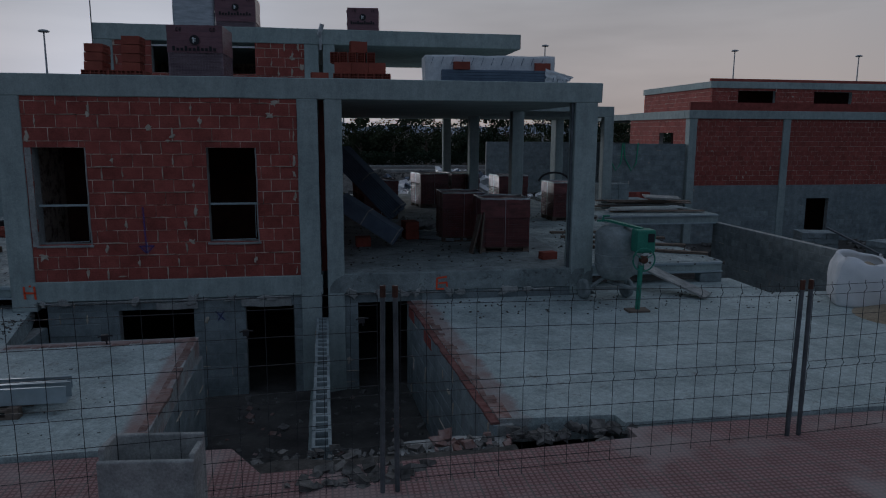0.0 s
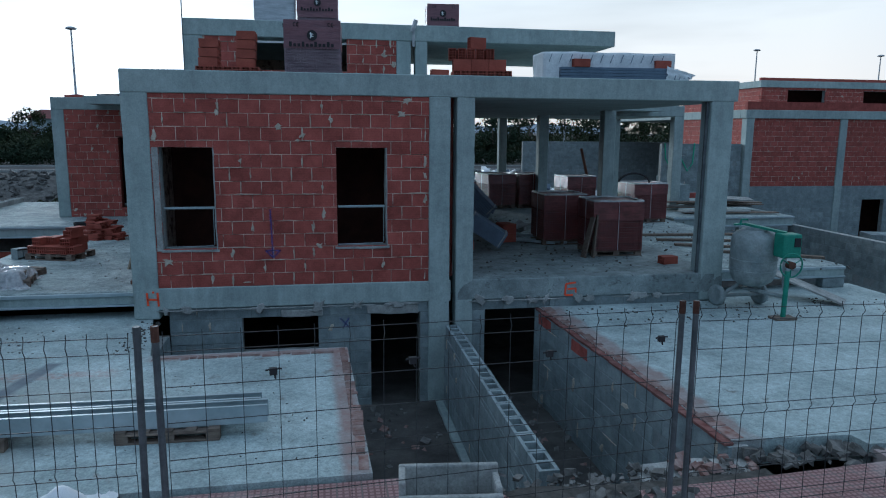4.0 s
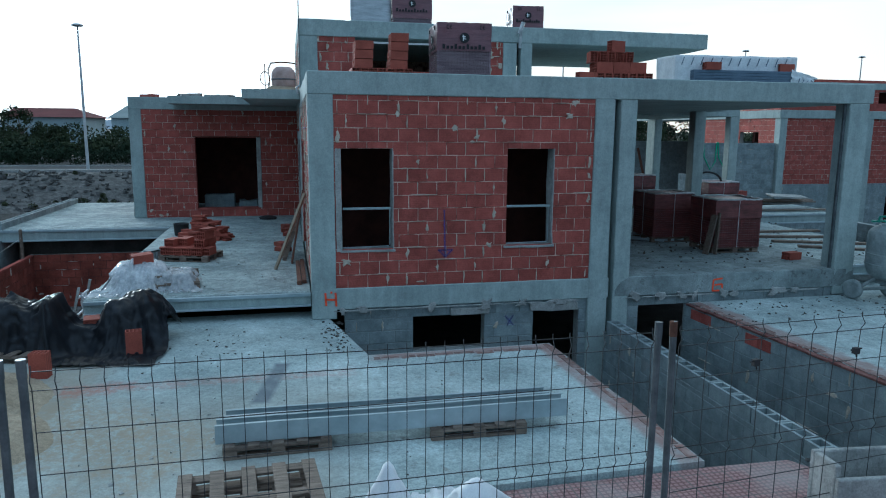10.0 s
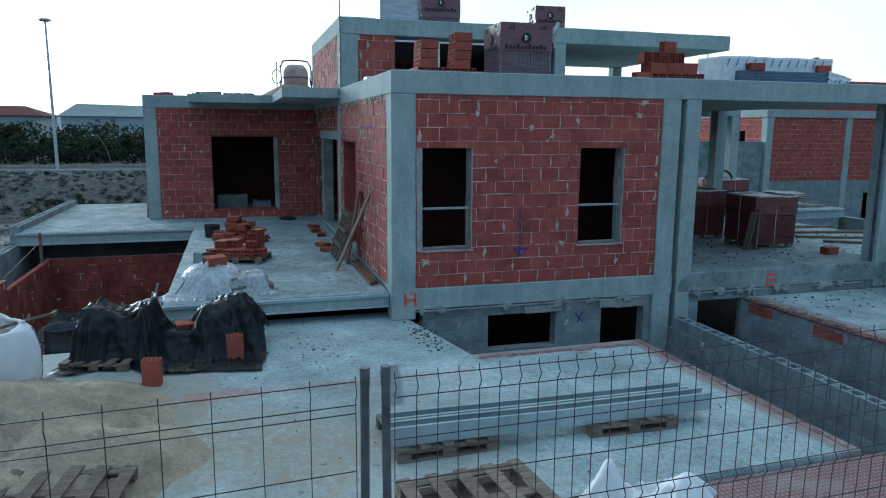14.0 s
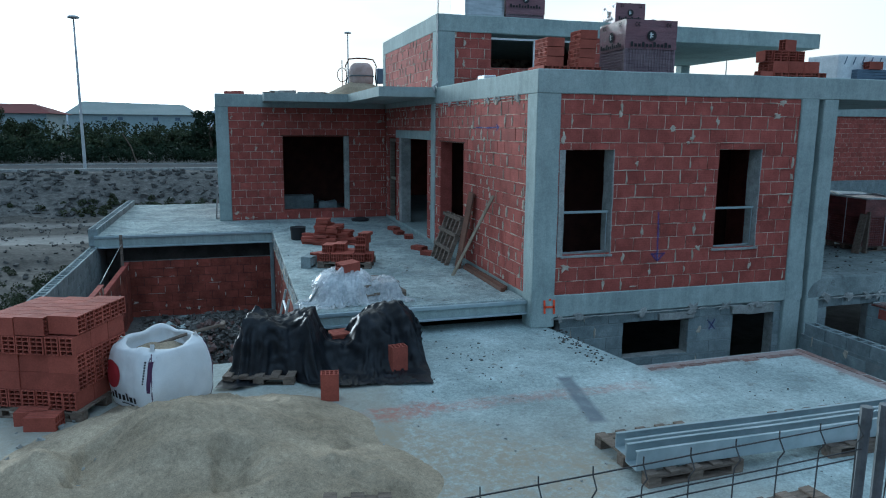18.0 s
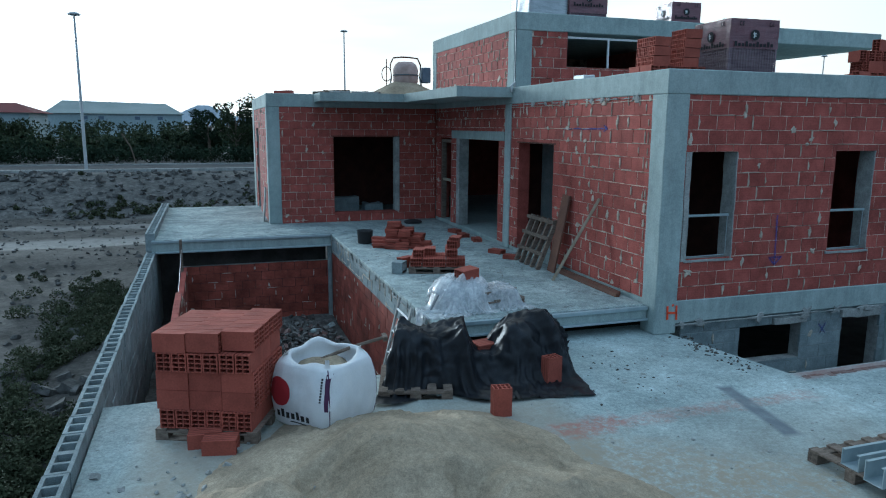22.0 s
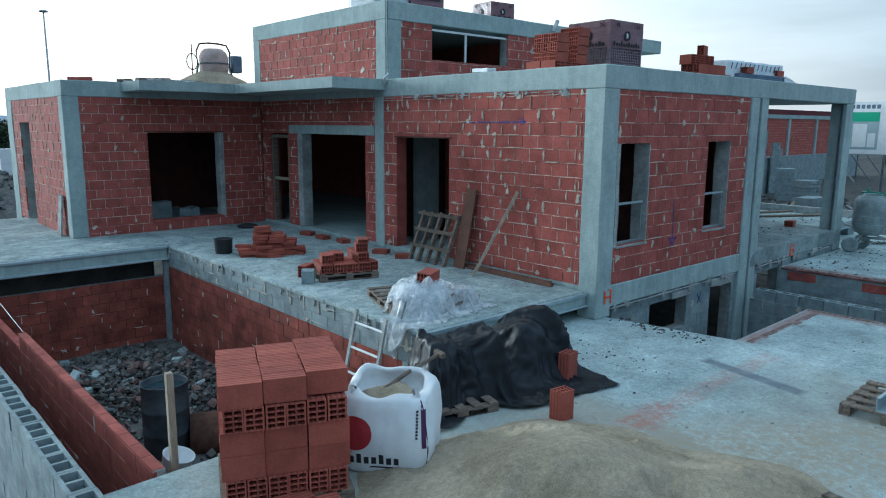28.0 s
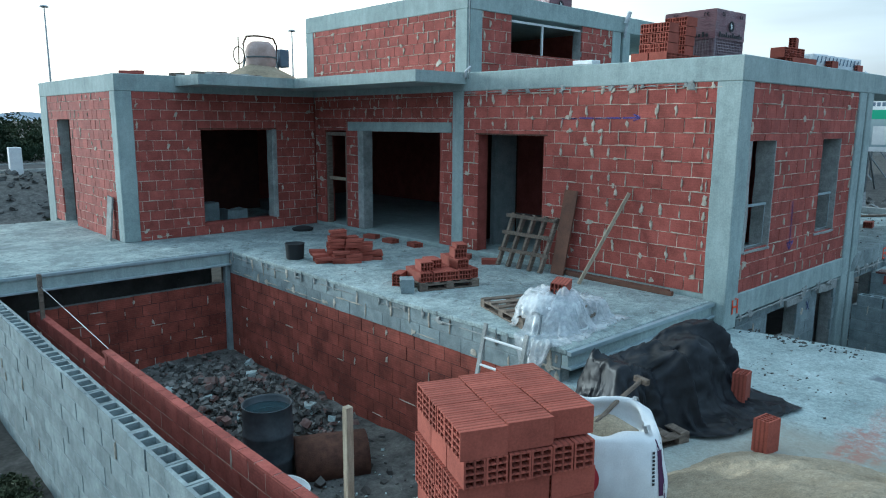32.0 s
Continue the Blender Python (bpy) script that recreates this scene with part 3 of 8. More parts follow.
def pieces(parent, base, me, name, length, z0, z1, unit, course, joint, holes, seed, jitter=0.004, proud=0.0, limit=300, skip=None):
    """Lays the units of one face course by course round the holes."""
    rng = random.Random(seed)
    count = 0
    lx, lz = unit
    joints, over = [], []
    j = 0
    z = z0
    while z < z1 - 0.03:
        h = min(lz, z1 - z)
        u = -(lx + joint) * (0.5 * (j % 2) + 0.12 * rng.random())
        while u < length - 0.02:
            a, b = max(u, 0), min(u + lx, length)
            cuts = [(a, b)]
            for hu0, hz0, hu1, hz1 in holes:
                if hz0 < z + h - 0.04 and hz1 > z + 0.04:
                    nxt = []
                    for p, q in cuts:
                        if q <= hu0 or p >= hu1:
                            nxt.append((p, q))
                        else:
                            if p < hu0:
                                nxt.append((p, hu0))
                            if q > hu1:
                                nxt.append((hu1, q))
                    cuts = nxt
            laid = [(p, q, z, h) for p, q in cuts]
            for hu0, hz0, hu1, hz1 in holes:   # cut units above and below an opening
                p, q = max(a, hu0), min(b, hu1)
                if q > p and hz0 < z + h - 0.04 and hz1 > z + 0.04:
                    if hz1 < z + h - 0.012:
                        laid.append((p, q, hz1 + 0.003, z + h - hz1 - 0.003))
                    if hz0 > z + 0.012:
                        laid.append((p, q, z, hz0 - z - 0.003))
            for p, q, zz, hh in laid:
                if q - p < 0.035:
                    continue
                if hh == h:
                    joints.append((p - joint / 2, zz, hh))
                m = base @ Matrix.Translation((p + rng.uniform(-1, 1) * 0.0015, proud + rng.uniform(-1, 1) * jitter, zz + rng.uniform(-1, 1) * 0.002))
                m = m @ Euler((rng.uniform(-0.006, 0.006), rng.uniform(-0.006, 0.006), rng.uniform(-0.01, 0.01))).to_matrix().to_4x4()
                m = m @ Matrix.Diagonal(((q - p) / lx, 1, hh / lz, 1))
                if count >= limit:
                    over.append(m)
                    continue
                ob = new(name, me)
                ob.parent = parent
                ob.matrix_basis = m
                count += 1
            u += lx + joint
        z += course
        j += 1
    if over:
        vs, fs = [], []
        src = [v.co.copy() for v in me.vertices]
        polys = [tuple(p.vertices) for p in me.polygons]
        for m in over:
            k = len(vs)
            vs.extend(tuple(m @ v) for v in src)
            fs.extend(tuple(k + i for i in p) for p in polys)
        rest_me = bpy.data.meshes.new(name + "work")
        rest_me.from_pydata(vs, [], fs)
        rest_me.materials.append(me.materials[0])
        ob = new(name + "work", rest_me)
        ob.parent = parent
        ob["kind"] = "stuff"
    return joints


def smears(parent, base, length, z0, z1, holes, count, seed, big=1.0, joints=(), mat=None, level=False):
    """Mortar squeezed out of the joints and patches smeared over the face, joined."""
    rng = random.Random(seed)
    bm = bmesh.new()
    done = 0
    while done < count:
        ju, jz, jh = rng.choice(joints)
        kind = rng.uniform(0.6, 1.0) if level else rng.random()
        u, z = (ju, jz + jh * rng.uniform(0.35, 0.6)) if kind < 0.6 else (ju + rng.uniform(0, 0.3), jz)
        u, z = min(max(u, 0.06), length - 0.06), min(max(z, z0 + 0.06), z1 - 0.06)
        if any(h[0] - 0.1 < u < h[2] + 0.1 and h[1] - 0.1 < z < h[3] + 0.1 for h in holes):
            continue
        done += 1
        w, h = ((0.011, 0.080) if kind < 0.34 else (0.030, 0.065) if kind < 0.6 else (0.14, 0.008) if kind < 0.92 else (0.06, 0.05))
        w, h = w * rng.uniform(0.6, 1.4) * big, h * rng.uniform(0.7, 1.3) * big
        k = 11
        c = bm.verts.new((u, 0.02, z))
        ring = []
        for i in range(k):
            a = 2 * math.pi * i / k
            r = rng.uniform(0.45, 1.3)
            r *= 1.25 if math.sin(a) * math.cos(a + done) > 0.2 else 0.85
            ring.append((bm.verts.new((u + w * r * 0.8 * math.cos(a), 0.017, z + h * r * 0.8 * math.sin(a))), bm.verts.new((u + w * r * math.cos(a), 0.0, z + h * r * math.sin(a)))))
        for i in range(k):
            p, q = ring[i], ring[(i + 1) % k]
            bm.faces.new((c, p[0], q[0]))
            bm.faces.new((p[0], p[1], q[1], q[0]))
    bm.transform(base)
    ob = part("mortar_smears", bm, mat or M_SMEAR, parent, "dried grey mortar smeared over the joints")
    ob["kind"] = "stuff"


BRICK_FACE = piece_mesh("brick", 0.291, 0.1905, M_BRICK, ch=0.004)
PIT_FACE = piece_mesh("brick", 0.291, 0.1905, M_PITBRICK, ch=0.004)
BLOCK_FACE = piece_mesh("block", 0.392, 0.19, M_BLOCK, ch=0.005)


def masonry(name, face, plane, lo, hi, z0, z1, holes, label, seed, thick=0.15, blocks=False, smear=40, big=1.0, limit=300, joint_mat=None, unit=None, reveal=None):
    """A wall with its units as parts; holes in world terms (from, z, to, z)."""
    base = wall_frame(face, plane, lo, hi)
    length = hi - lo
    rev = face in ("-y", "+x")
    hs = [((hi - h[2]) if rev else (h[0] - lo), h[1], (hi - h[0]) if rev else (h[2] - lo), h[3]) for h in holes]
    bm = wall_core(length, z0, z1, thick, hs)
    bm.transform(base)
    w = lone(name, bm, joint_mat or (M_BLOCK_JOINT if blocks else M_MORTAR), label, "wall", "structure")
    w.data.materials.append(reveal or M_RENDER)
    out = base.to_3x3() @ Vector((0, 1, 0))
    for f in w.data.polygons:
        if abs(f.normal.dot(out)) < 0.5:
            f.material_index = 1
    if blocks:
        js = pieces(w, base, BLOCK_FACE, "block", length, z0, z1, (0.392, 0.19), 0.2, 0.008, hs, seed, limit=limit)
    else:
        js = pieces(w, base, unit or BRICK_FACE, "brick", length, z0, z1, (0.291, 0.1905), 0.2, 0.010, hs, seed, 0.003, 0.002, limit)
    if smear:
        smears(w, base, length, z0, z1, hs, smear, seed + 7, big, js)
    return w


def cast(name, x0, y0, z0, x1, y1, z1, label, category, mat=None, bev=0.012, cut=0.4, amount=0.007):
    if category == "column":
        cut, amount = 0.13, 0.008
    return lone(name, rough_box(x0, y0, z0, x1, y1, z1, cut, amount, bev), mat or M_CONC, label, category, "structure")


def hollow_brick_mesh(name, lx, ly, lz, cols, rows, material, depth=0.07, rim=0.012, both=True):
    """An extruded brick: its hollow cells open at both ends of x."""
    bm = bmesh.new()
    xs = [(0.0, 1)] + ([(lx, -1)] if both else [])
    cw, chh = (ly - rim) / cols - rim, (lz - rim) / rows - rim
    for x, s in xs:
        ys = sorted({0.0, ly, *[rim + c * (cw + rim) for c in range(cols)], *[rim + c * (cw + rim) + cw for c in range(cols)]})
        zs = sorted({0.0, lz, *[rim + r * (chh + rim) for r in range(rows)], *[rim + r * (chh + rim) + chh for r in range(rows)]})
        vs = {(i, k): bm.verts.new((x, y, z)) for i, y in enumerate(ys) for k, z in enumerate(zs)}
        for i in range(len(ys) - 1):
            for k in range(len(zs) - 1):
                q = [vs[i, k], vs[i + 1, k], vs[i + 1, k + 1], vs[i, k + 1]]
                if i % 2 and k % 2:
                    inner = [bm.verts.new((x + s * depth, v.co.y, v.co.z)) for v in q]
                    for a in range(4):
                        bm.faces.new((q[a], q[(a + 1) % 4], inner[(a + 1) % 4], inner[a]))
                    bm.faces.new(inner)
                else:
                    bm.faces.new(q)
    if not both:
        bm.faces.new([bm.verts.new(p) for p in ((lx, 0, 0), (lx, ly, 0), (lx, ly, lz), (lx, 0, lz))])
    for a, b in (((0, 0), (1, 0)), ((1, 0), (1, 1)), ((1, 1), (0, 1)), ((0, 1), (0, 0))):
        bm.faces.new([bm.verts.new(p) for p in ((0, a[0] * ly, a[1] * lz), (lx, a[0] * ly, a[1] * lz), (lx, b[0] * ly, b[1] * lz), (0, b[0] * ly, b[1] * lz))])
    bmesh.ops.remove_doubles(bm, verts=bm.verts, dist=0.0002)
    return mesh_of(name, bm, material)


HOLLOW = hollow_brick_mesh("brick", 0.298, 0.138, 0.19, 2, 4, M_BRICK_NEW)
HOLLOW_FLAT = hollow_brick_mesh("brick", 0.298, 0.19, 0.138, 4, 2, M_BRICK_NEW)


def block_top_mesh():
    """A hollow concrete block, open above with its two cells."""
    bm = bmesh.new()
    lx, ly, lz = 0.394, 0.196, 0.19
    xs, ys = [0, 0.035, 0.18, 0.214, 0.359, lx], [0, 0.035, 0.161, ly]
    vs = {(i, k): bm.verts.new((x, y, lz)) for i, x in enumerate(xs) for k, y in enumerate(ys)}
    for i in range(5):
        for k in range(3):
            q = [vs[i, k], vs[i + 1, k], vs[i + 1, k + 1], vs[i, k + 1]]
            if i in (1, 3) and k == 1:
                low = [bm.verts.new((v.co.x, v.co.y, 0.01)) for v in q]
                for a in range(4):
                    bm.faces.new((q[a], q[(a + 1) % 4], low[(a + 1) % 4], low[a]))
                bm.faces.new(low)
            else:
                bm.faces.new(q)
    c = [(0, 0), (lx, 0), (lx, ly), (0, ly)]
    for a in range(4):
        p, q = c[a], c[(a + 1) % 4]
        bm.faces.new([bm.verts.new(t) for t in ((*p, 0), (*q, 0), (*q, lz), (*p, lz))])
    bmesh.ops.remove_doubles(bm, verts=bm.verts, dist=0.0002)
    return mesh_of("hollow_block", bm, M_BLOCK)


BLOCK_OPEN = block_top_mesh()


def rest(ob, parent, m):
    ob.parent = parent
    ob.matrix_basis = m
    return ob

# ---------------------------------------------------------------- ground, road, distance
FL, TE, SL, R0, R1, U0, U1 = 0.11, 0.04, -0.36, 2.98, 3.31, 4.42, 4.76
MIR = -0.12   # the two houses mirror each other: x becomes MIR - x


def step(a, b, t):
    t = min(max((t - a) / (b - a), 0.0), 1.0)
    return t * t * (3 - 2 * t)


def ground_height(x, y):
    """Street level in front, a lower field behind, a bank up to the far road."""
    low = -2.02
    if abs(x) < 12.3:
        z = -0.47 if y < 6.0 else low
        if y > 5.9 and y < 6.1:
            z = -1.2
    else:
        z = -0.47 + (low + 0.47) * step(3.0, 9.0, y)
    rise = step(39.5, 46.5, y + 1.2 * noise.noise(Vector((x * 0.12, 0, 5))))
    z += (1.78 if z < -1 else 0) * rise
    rough = 0.10 if y > 12 or abs(x) > 12.3 else 0.02
    if 34 < y < 47:
        rough = 0.16
    if y > 48:
        rough = 0.0
    z += rough * (noise.noise(Vector((x * 0.45, y * 0.45, 1))) + 0.5 * noise.noise(Vector((x * 1.7, y * 1.7, 3))))
    if x < -12.3:
        track = step(27, 29, y) * (1 - step(31, 33, y))
        z += 0.12 * track
    return z


def ground_sheet():
    def steps(lo, hi, fine_lo, fine_hi, fine, growth):
        s = list(np.arange(fine_lo, fine_hi, fine))
        d, v = fine, fine_hi
        while v < hi:
            s.append(v)
            d *= growth
            v += d
        s.append(hi)
        d, v = fine, fine_lo
        while v > lo:
            d *= growth
            v -= d
            s.insert(0, max(v, lo))
        return s
    xs = steps(-2500, 2500, -30, 30, 0.45, 1.35)
    ys = steps(-300, 2600, -2, 56, 0.45, 1.35)
    verts = [(x, y, ground_height(x, y)) for y in ys for x in xs]
    nx = len(xs)
    faces = [(j * nx + i, j * nx + i + 1, (j + 1) * nx + i + 1, (j + 1) * nx + i) for j in range(len(ys) - 1) for i in range(nx - 1)]
    me = bpy.data.meshes.new("ground")
    me.from_pydata(verts, [], faces)
    me.materials.append(M_DIRT)
    me.materials.append(M_GRAVEL)
    idx = [1 if 40 < (ys[k // (nx - 1)] if True else 0) < 47.5 else 0 for k in range(len(faces))]
    me.polygons.foreach_set("material_index", idx)
    me.polygons.foreach_set("use_smooth", [True] * len(faces))
    tagged(new("ground", me), "dry stony earth of the building plot and fields", "ground", kind="structure")


ground_sheet()

road = lone("road", boxbm(-600, 49.0, -0.3, 600, 54.5, -0.16), M_ASPHALT, "grey asphalt road on top of the bank", "road", "structure")
part("kerb", boxbm(-600, 48.6, -0.4, 600, 48.97, -0.08), M_RENDER, road, "pale concrete kerb")
part("far_kerb", boxbm(-600, 54.53, -0.4, 600, 54.8, -0.08), M_RENDER, road, "pale concrete kerb")

# street paving in front of the plots
lone("pavement", poly_slab([(-40, -2), (40, -2), (40, 6.17), (2.9, 6.17), (2.9, 5.95), (1.5, 5.85), (-0.6, 5.75), (-0.9, 6.28), (-1.68, 6.3), (-6, 6.22), (-12.4, 6.2), (-40, 4)], -0.52, -0.405), M_PAVER, "reddish small-pattern paving tiles, dusty", "pavement", "structure")

# front slabs of both plots
slab_h = lone("slab_front", poly_slab([(-11.9, 6.24), (-6, 6.25), (-1.70, 6.33), (-1.79, 9.87), (-4.25, 9.83), (-4.62, 11.63), (-4.78, 12.2), (-8.08, 12.2), (-8.08, 11.3), (-9.6, 11.22), (-11.9, 11.15)], -0.62, SL), M_SLAB, "pale dusty cast concrete forecourt slab", "floor", "structure")
lone("slab_neighbour", poly_slab([(1.66, 6.48), (2.86, 6.42), (2.88, 6.21), (40, 6.21), (40, 9.0), (11.75, 11.2), (7.9, 11.3), (7.9, 12.6), (4.75, 12.6), (4.75, 11.64), (1.40, 11.64)], -0.62, -0.37), M_SLAB, "pale dusty cast concrete forecourt slab", "floor", "structure")
EDGE_FACE = piece_mesh("brick", 0.289, 0.187, pmat("dusty_old_brick", (0.16, 0.085, 0.07), (0.28, 0.22, 0.20), 9, 30, 0.95, 0.4, rnd=0.5))
def edging(x_of, y0, y1, top, seed, wide=0.15):
    """Brick ends and tiles bedded flush along a slab edge, some broken off."""
    rng = random.Random(seed)
    e = thing("brick_edging", "ragged row of dusty red bricks bedded along a slab edge", "edging", kind="structure")
    y = y0
    while y < y1:
        ln = rng.uniform(0.07, 0.13) if rng.random() < 0.6 else rng.uniform(0.2, 0.29)
        w = wide * rng.uniform(0.35, 1.0)
        ob = new("brick", EDGE_FACE)
        ob.parent = e
        ob.matrix_basis = x_of(y) @ pose(0, 0, top + rng.uniform(0.0, 0.005), 90, 0, 90 + rng.uniform(-2, 2)) @ Matrix.Diagonal((ln / 0.289, 1, w / 0.187, 1))
        y += ln + rng.uniform(0.004, 0.03)


edging(lambda y: pose(1.655 - (y - 6.48) * 0.0505, y, 0), 6.5, 11.5, -0.372, 5, 0.17)
edging(lambda y: pose(-1.70 - (y - 6.33) * 0.0255 - 0.11, y, 0), 6.4, 9.75, SL - 0.002, 6, 0.13)
edging(lambda x: pose(x, 9.72, 0) @ Matrix.Rotation(-math.pi / 2, 4, "Z"), -4.2, -1.95, SL - 0.002, 7, 0.12)

# ---------------------------------------------------------------- the ramp pits in front
lone("ramp_floor", rough_box(-4.7, 6.2, -2.2, 1.7, 11.9, -1.93, 0.35, 0.05, 0.0), M_PITDIRT, "dark bare-earth floor of the basement ramp pit", "floor", "structure")
EAST_EDGE = pose(1.655, 6.48, 0) @ Matrix.Rotation(math.atan(0.0505), 4, "Z") @ pose(-1.655, -6.48, 0)
wall_pit_east = masonry("wall_pit_east", "-x", 1.60, 6.42, 11.68, -2.0, -0.412, [], "grey concrete block retaining wall of the ramp pit", 11, 0.2, True, 14, 1.3)
wall_pit_east.matrix_basis = EAST_EDGE @ wall_pit_east.matrix_basis
tile_edge = thing("tile_edging", "thin dark red clay tiles capping a block wall", "edging", EAST_EDGE, kind="structure")
edge_rng = random.Random(31)
M_EDGE_TILE = pmat("dusty_dark_clay_tile", (0.12, 0.044, 0.038), (0.23, 0.125, 0.11), 7, 30, 0.95, 0.4, rnd=0.5)
for k in range(19):
    y = 6.45 + 0.272 * k
    part("tile", boxbm(1.575 + edge_rng.uniform(-0.008, 0.012), y, -0.411, 1.665, y + 0.266, -0.383 + edge_rng.uniform(0, 0.006), 0.003), M_EDGE_TILE, tile_edge)
for y0, y1, z0 in ((10.93, 11.47, -0.60), (9.57, 10.12, -0.62)):
    patch = thing("brick_patch", "red bricks built into the top of a block wall", "bricks", EAST_EDGE, kind="structure")
    for k in range(2):
        part("brick", boxbm(1.586, y0 + k * (y1 - y0) / 2 + 0.004, z0, 1.62, y0 + (k + 1) * (y1 - y0) / 2 - 0.004, z0 + 0.165, 0.004), M_BRICK, patch)
masonry("wall_pit_west", "+x", -1.74, 6.36, 9.80, -2.0, -0.62, [], "grey concrete block retaining wall of the ramp pit", 12, 0.2, True, 10, 1.3)
masonry("wall_pit_notch", "+x", -4.40, 9.9, 11.66, -2.0, -0.62, [], "grey concrete block retaining wall beside the house", 13, 0.2, True, 4)
masonry("wall_pit_divider", "-x", -0.20, 6.46, 11.5, -2.0, -0.75, [], "grey concrete block wall between two ramp pits", 14, 0.19, True, 8)
divider = thing("block_course", "open hollow concrete blocks laid as the top course of a wall", "wall", kind="structure")
for k in range(12):
    rest(new("hollow_block", BLOCK_OPEN), divider, pose(0.0 + random.uniform(-0.006, 0.006), 6.52 + k * 0.41, -0.75, 0, 0, 90))
lone("footing", rough_box(-0.32, 6.5, -2.0, -0.20, 11.6, -1.86, 0.3, 0.02), M_CONC, "rough concrete footing at the foot of a block wall", "footing", "structure")
lone("street_footing", rough_box(0.62, 6.05, -0.75, 1.72, 6.42, -0.5, 0.12, 0.03), M_RENDER, "broken concrete edge of an excavation", "footing", "structure")
lone("earth_strip", rough_box(-0.75, 5.70, -0.6, 1.7, 6.03, -0.44, 0.12, 0.03), M_DIRT, "strip of loose earth and mortar along the pit", "ground", "structure")

# ---------------------------------------------------------------- basement fronts under the two houses
masonry("wall_basement_a", "-y", 11.72, -4.40, -0.437, -2.0, -0.22, [(-3.34, -0.97, -2.18, -0.40), (-1.36, -2.0, -0.565, -0.40)], "grey concrete block basement wall with openings", 21, 0.2, True, 16)
masonry("wall_basement_b", "-y", 11.72, 0.28, 1.60, -2.0, -0.22, [(0.50, -2.0, 1.47, -0.40)], "grey concrete block basement wall with a door opening", 22, 0.2, True, 4)
masonry("wall_basement_c", "-y", 11.70, 1.60, 4.66, -0.6, -0.22, [], "course of grey concrete blocks under a slab edge", 23, 0.2, True, 0)
lone("lintel", rough_box(-2.75, 11.665, -0.40, -2.1, 11.8, -0.29, 0.1, 0.02), M_RENDER, "broken concrete over a basement opening", "lintel", "structure")
lone("lintel", rough_box(-1.42, 11.66, -0.40, -0.60, 11.8, -0.26, 0.1, 0.025), M_RENDER, "broken concrete over a basement opening", "lintel", "structure")
lone("floor_basement", boxbm(-8.0, 11.93, -2.15, 7.9, 27, -1.98), M_PITDIRT, "dark earth floor of the basement", "floor", "structure")
# unseen walls added to shut light out of the voids under the slabs
lone("void_closing_wall_rear", boxbm(-11.9, 20.6, -2.0, -8.1, 20.8, -0.03), M_PITDIRT, "unseen wall added behind the pit wall to keep its gap dark", "wall", "structure")
lone("void_closing_wall_under", boxbm(-7.9, 12.3, -2.0, -7.75, 20.6, -0.03), M_PITDIRT, "unseen wall added under the terrace to keep its void dark", "wall", "structure")
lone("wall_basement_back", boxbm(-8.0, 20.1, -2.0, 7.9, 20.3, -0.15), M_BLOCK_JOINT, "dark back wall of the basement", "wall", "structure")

# ---------------------------------------------------------------- floors, frame and roofs
cast("floor", -4.87, 11.66, -0.22, -0.08, 27.2, FL, "cast concrete ground floor slab with rough edge", "floor", M_CONC)
cast("floor", 0.02, 11.66, -0.22, 4.66, 27.2, FL, "cast concrete ground floor slab with rough edge", "floor", M_FLOOR_SHADED)
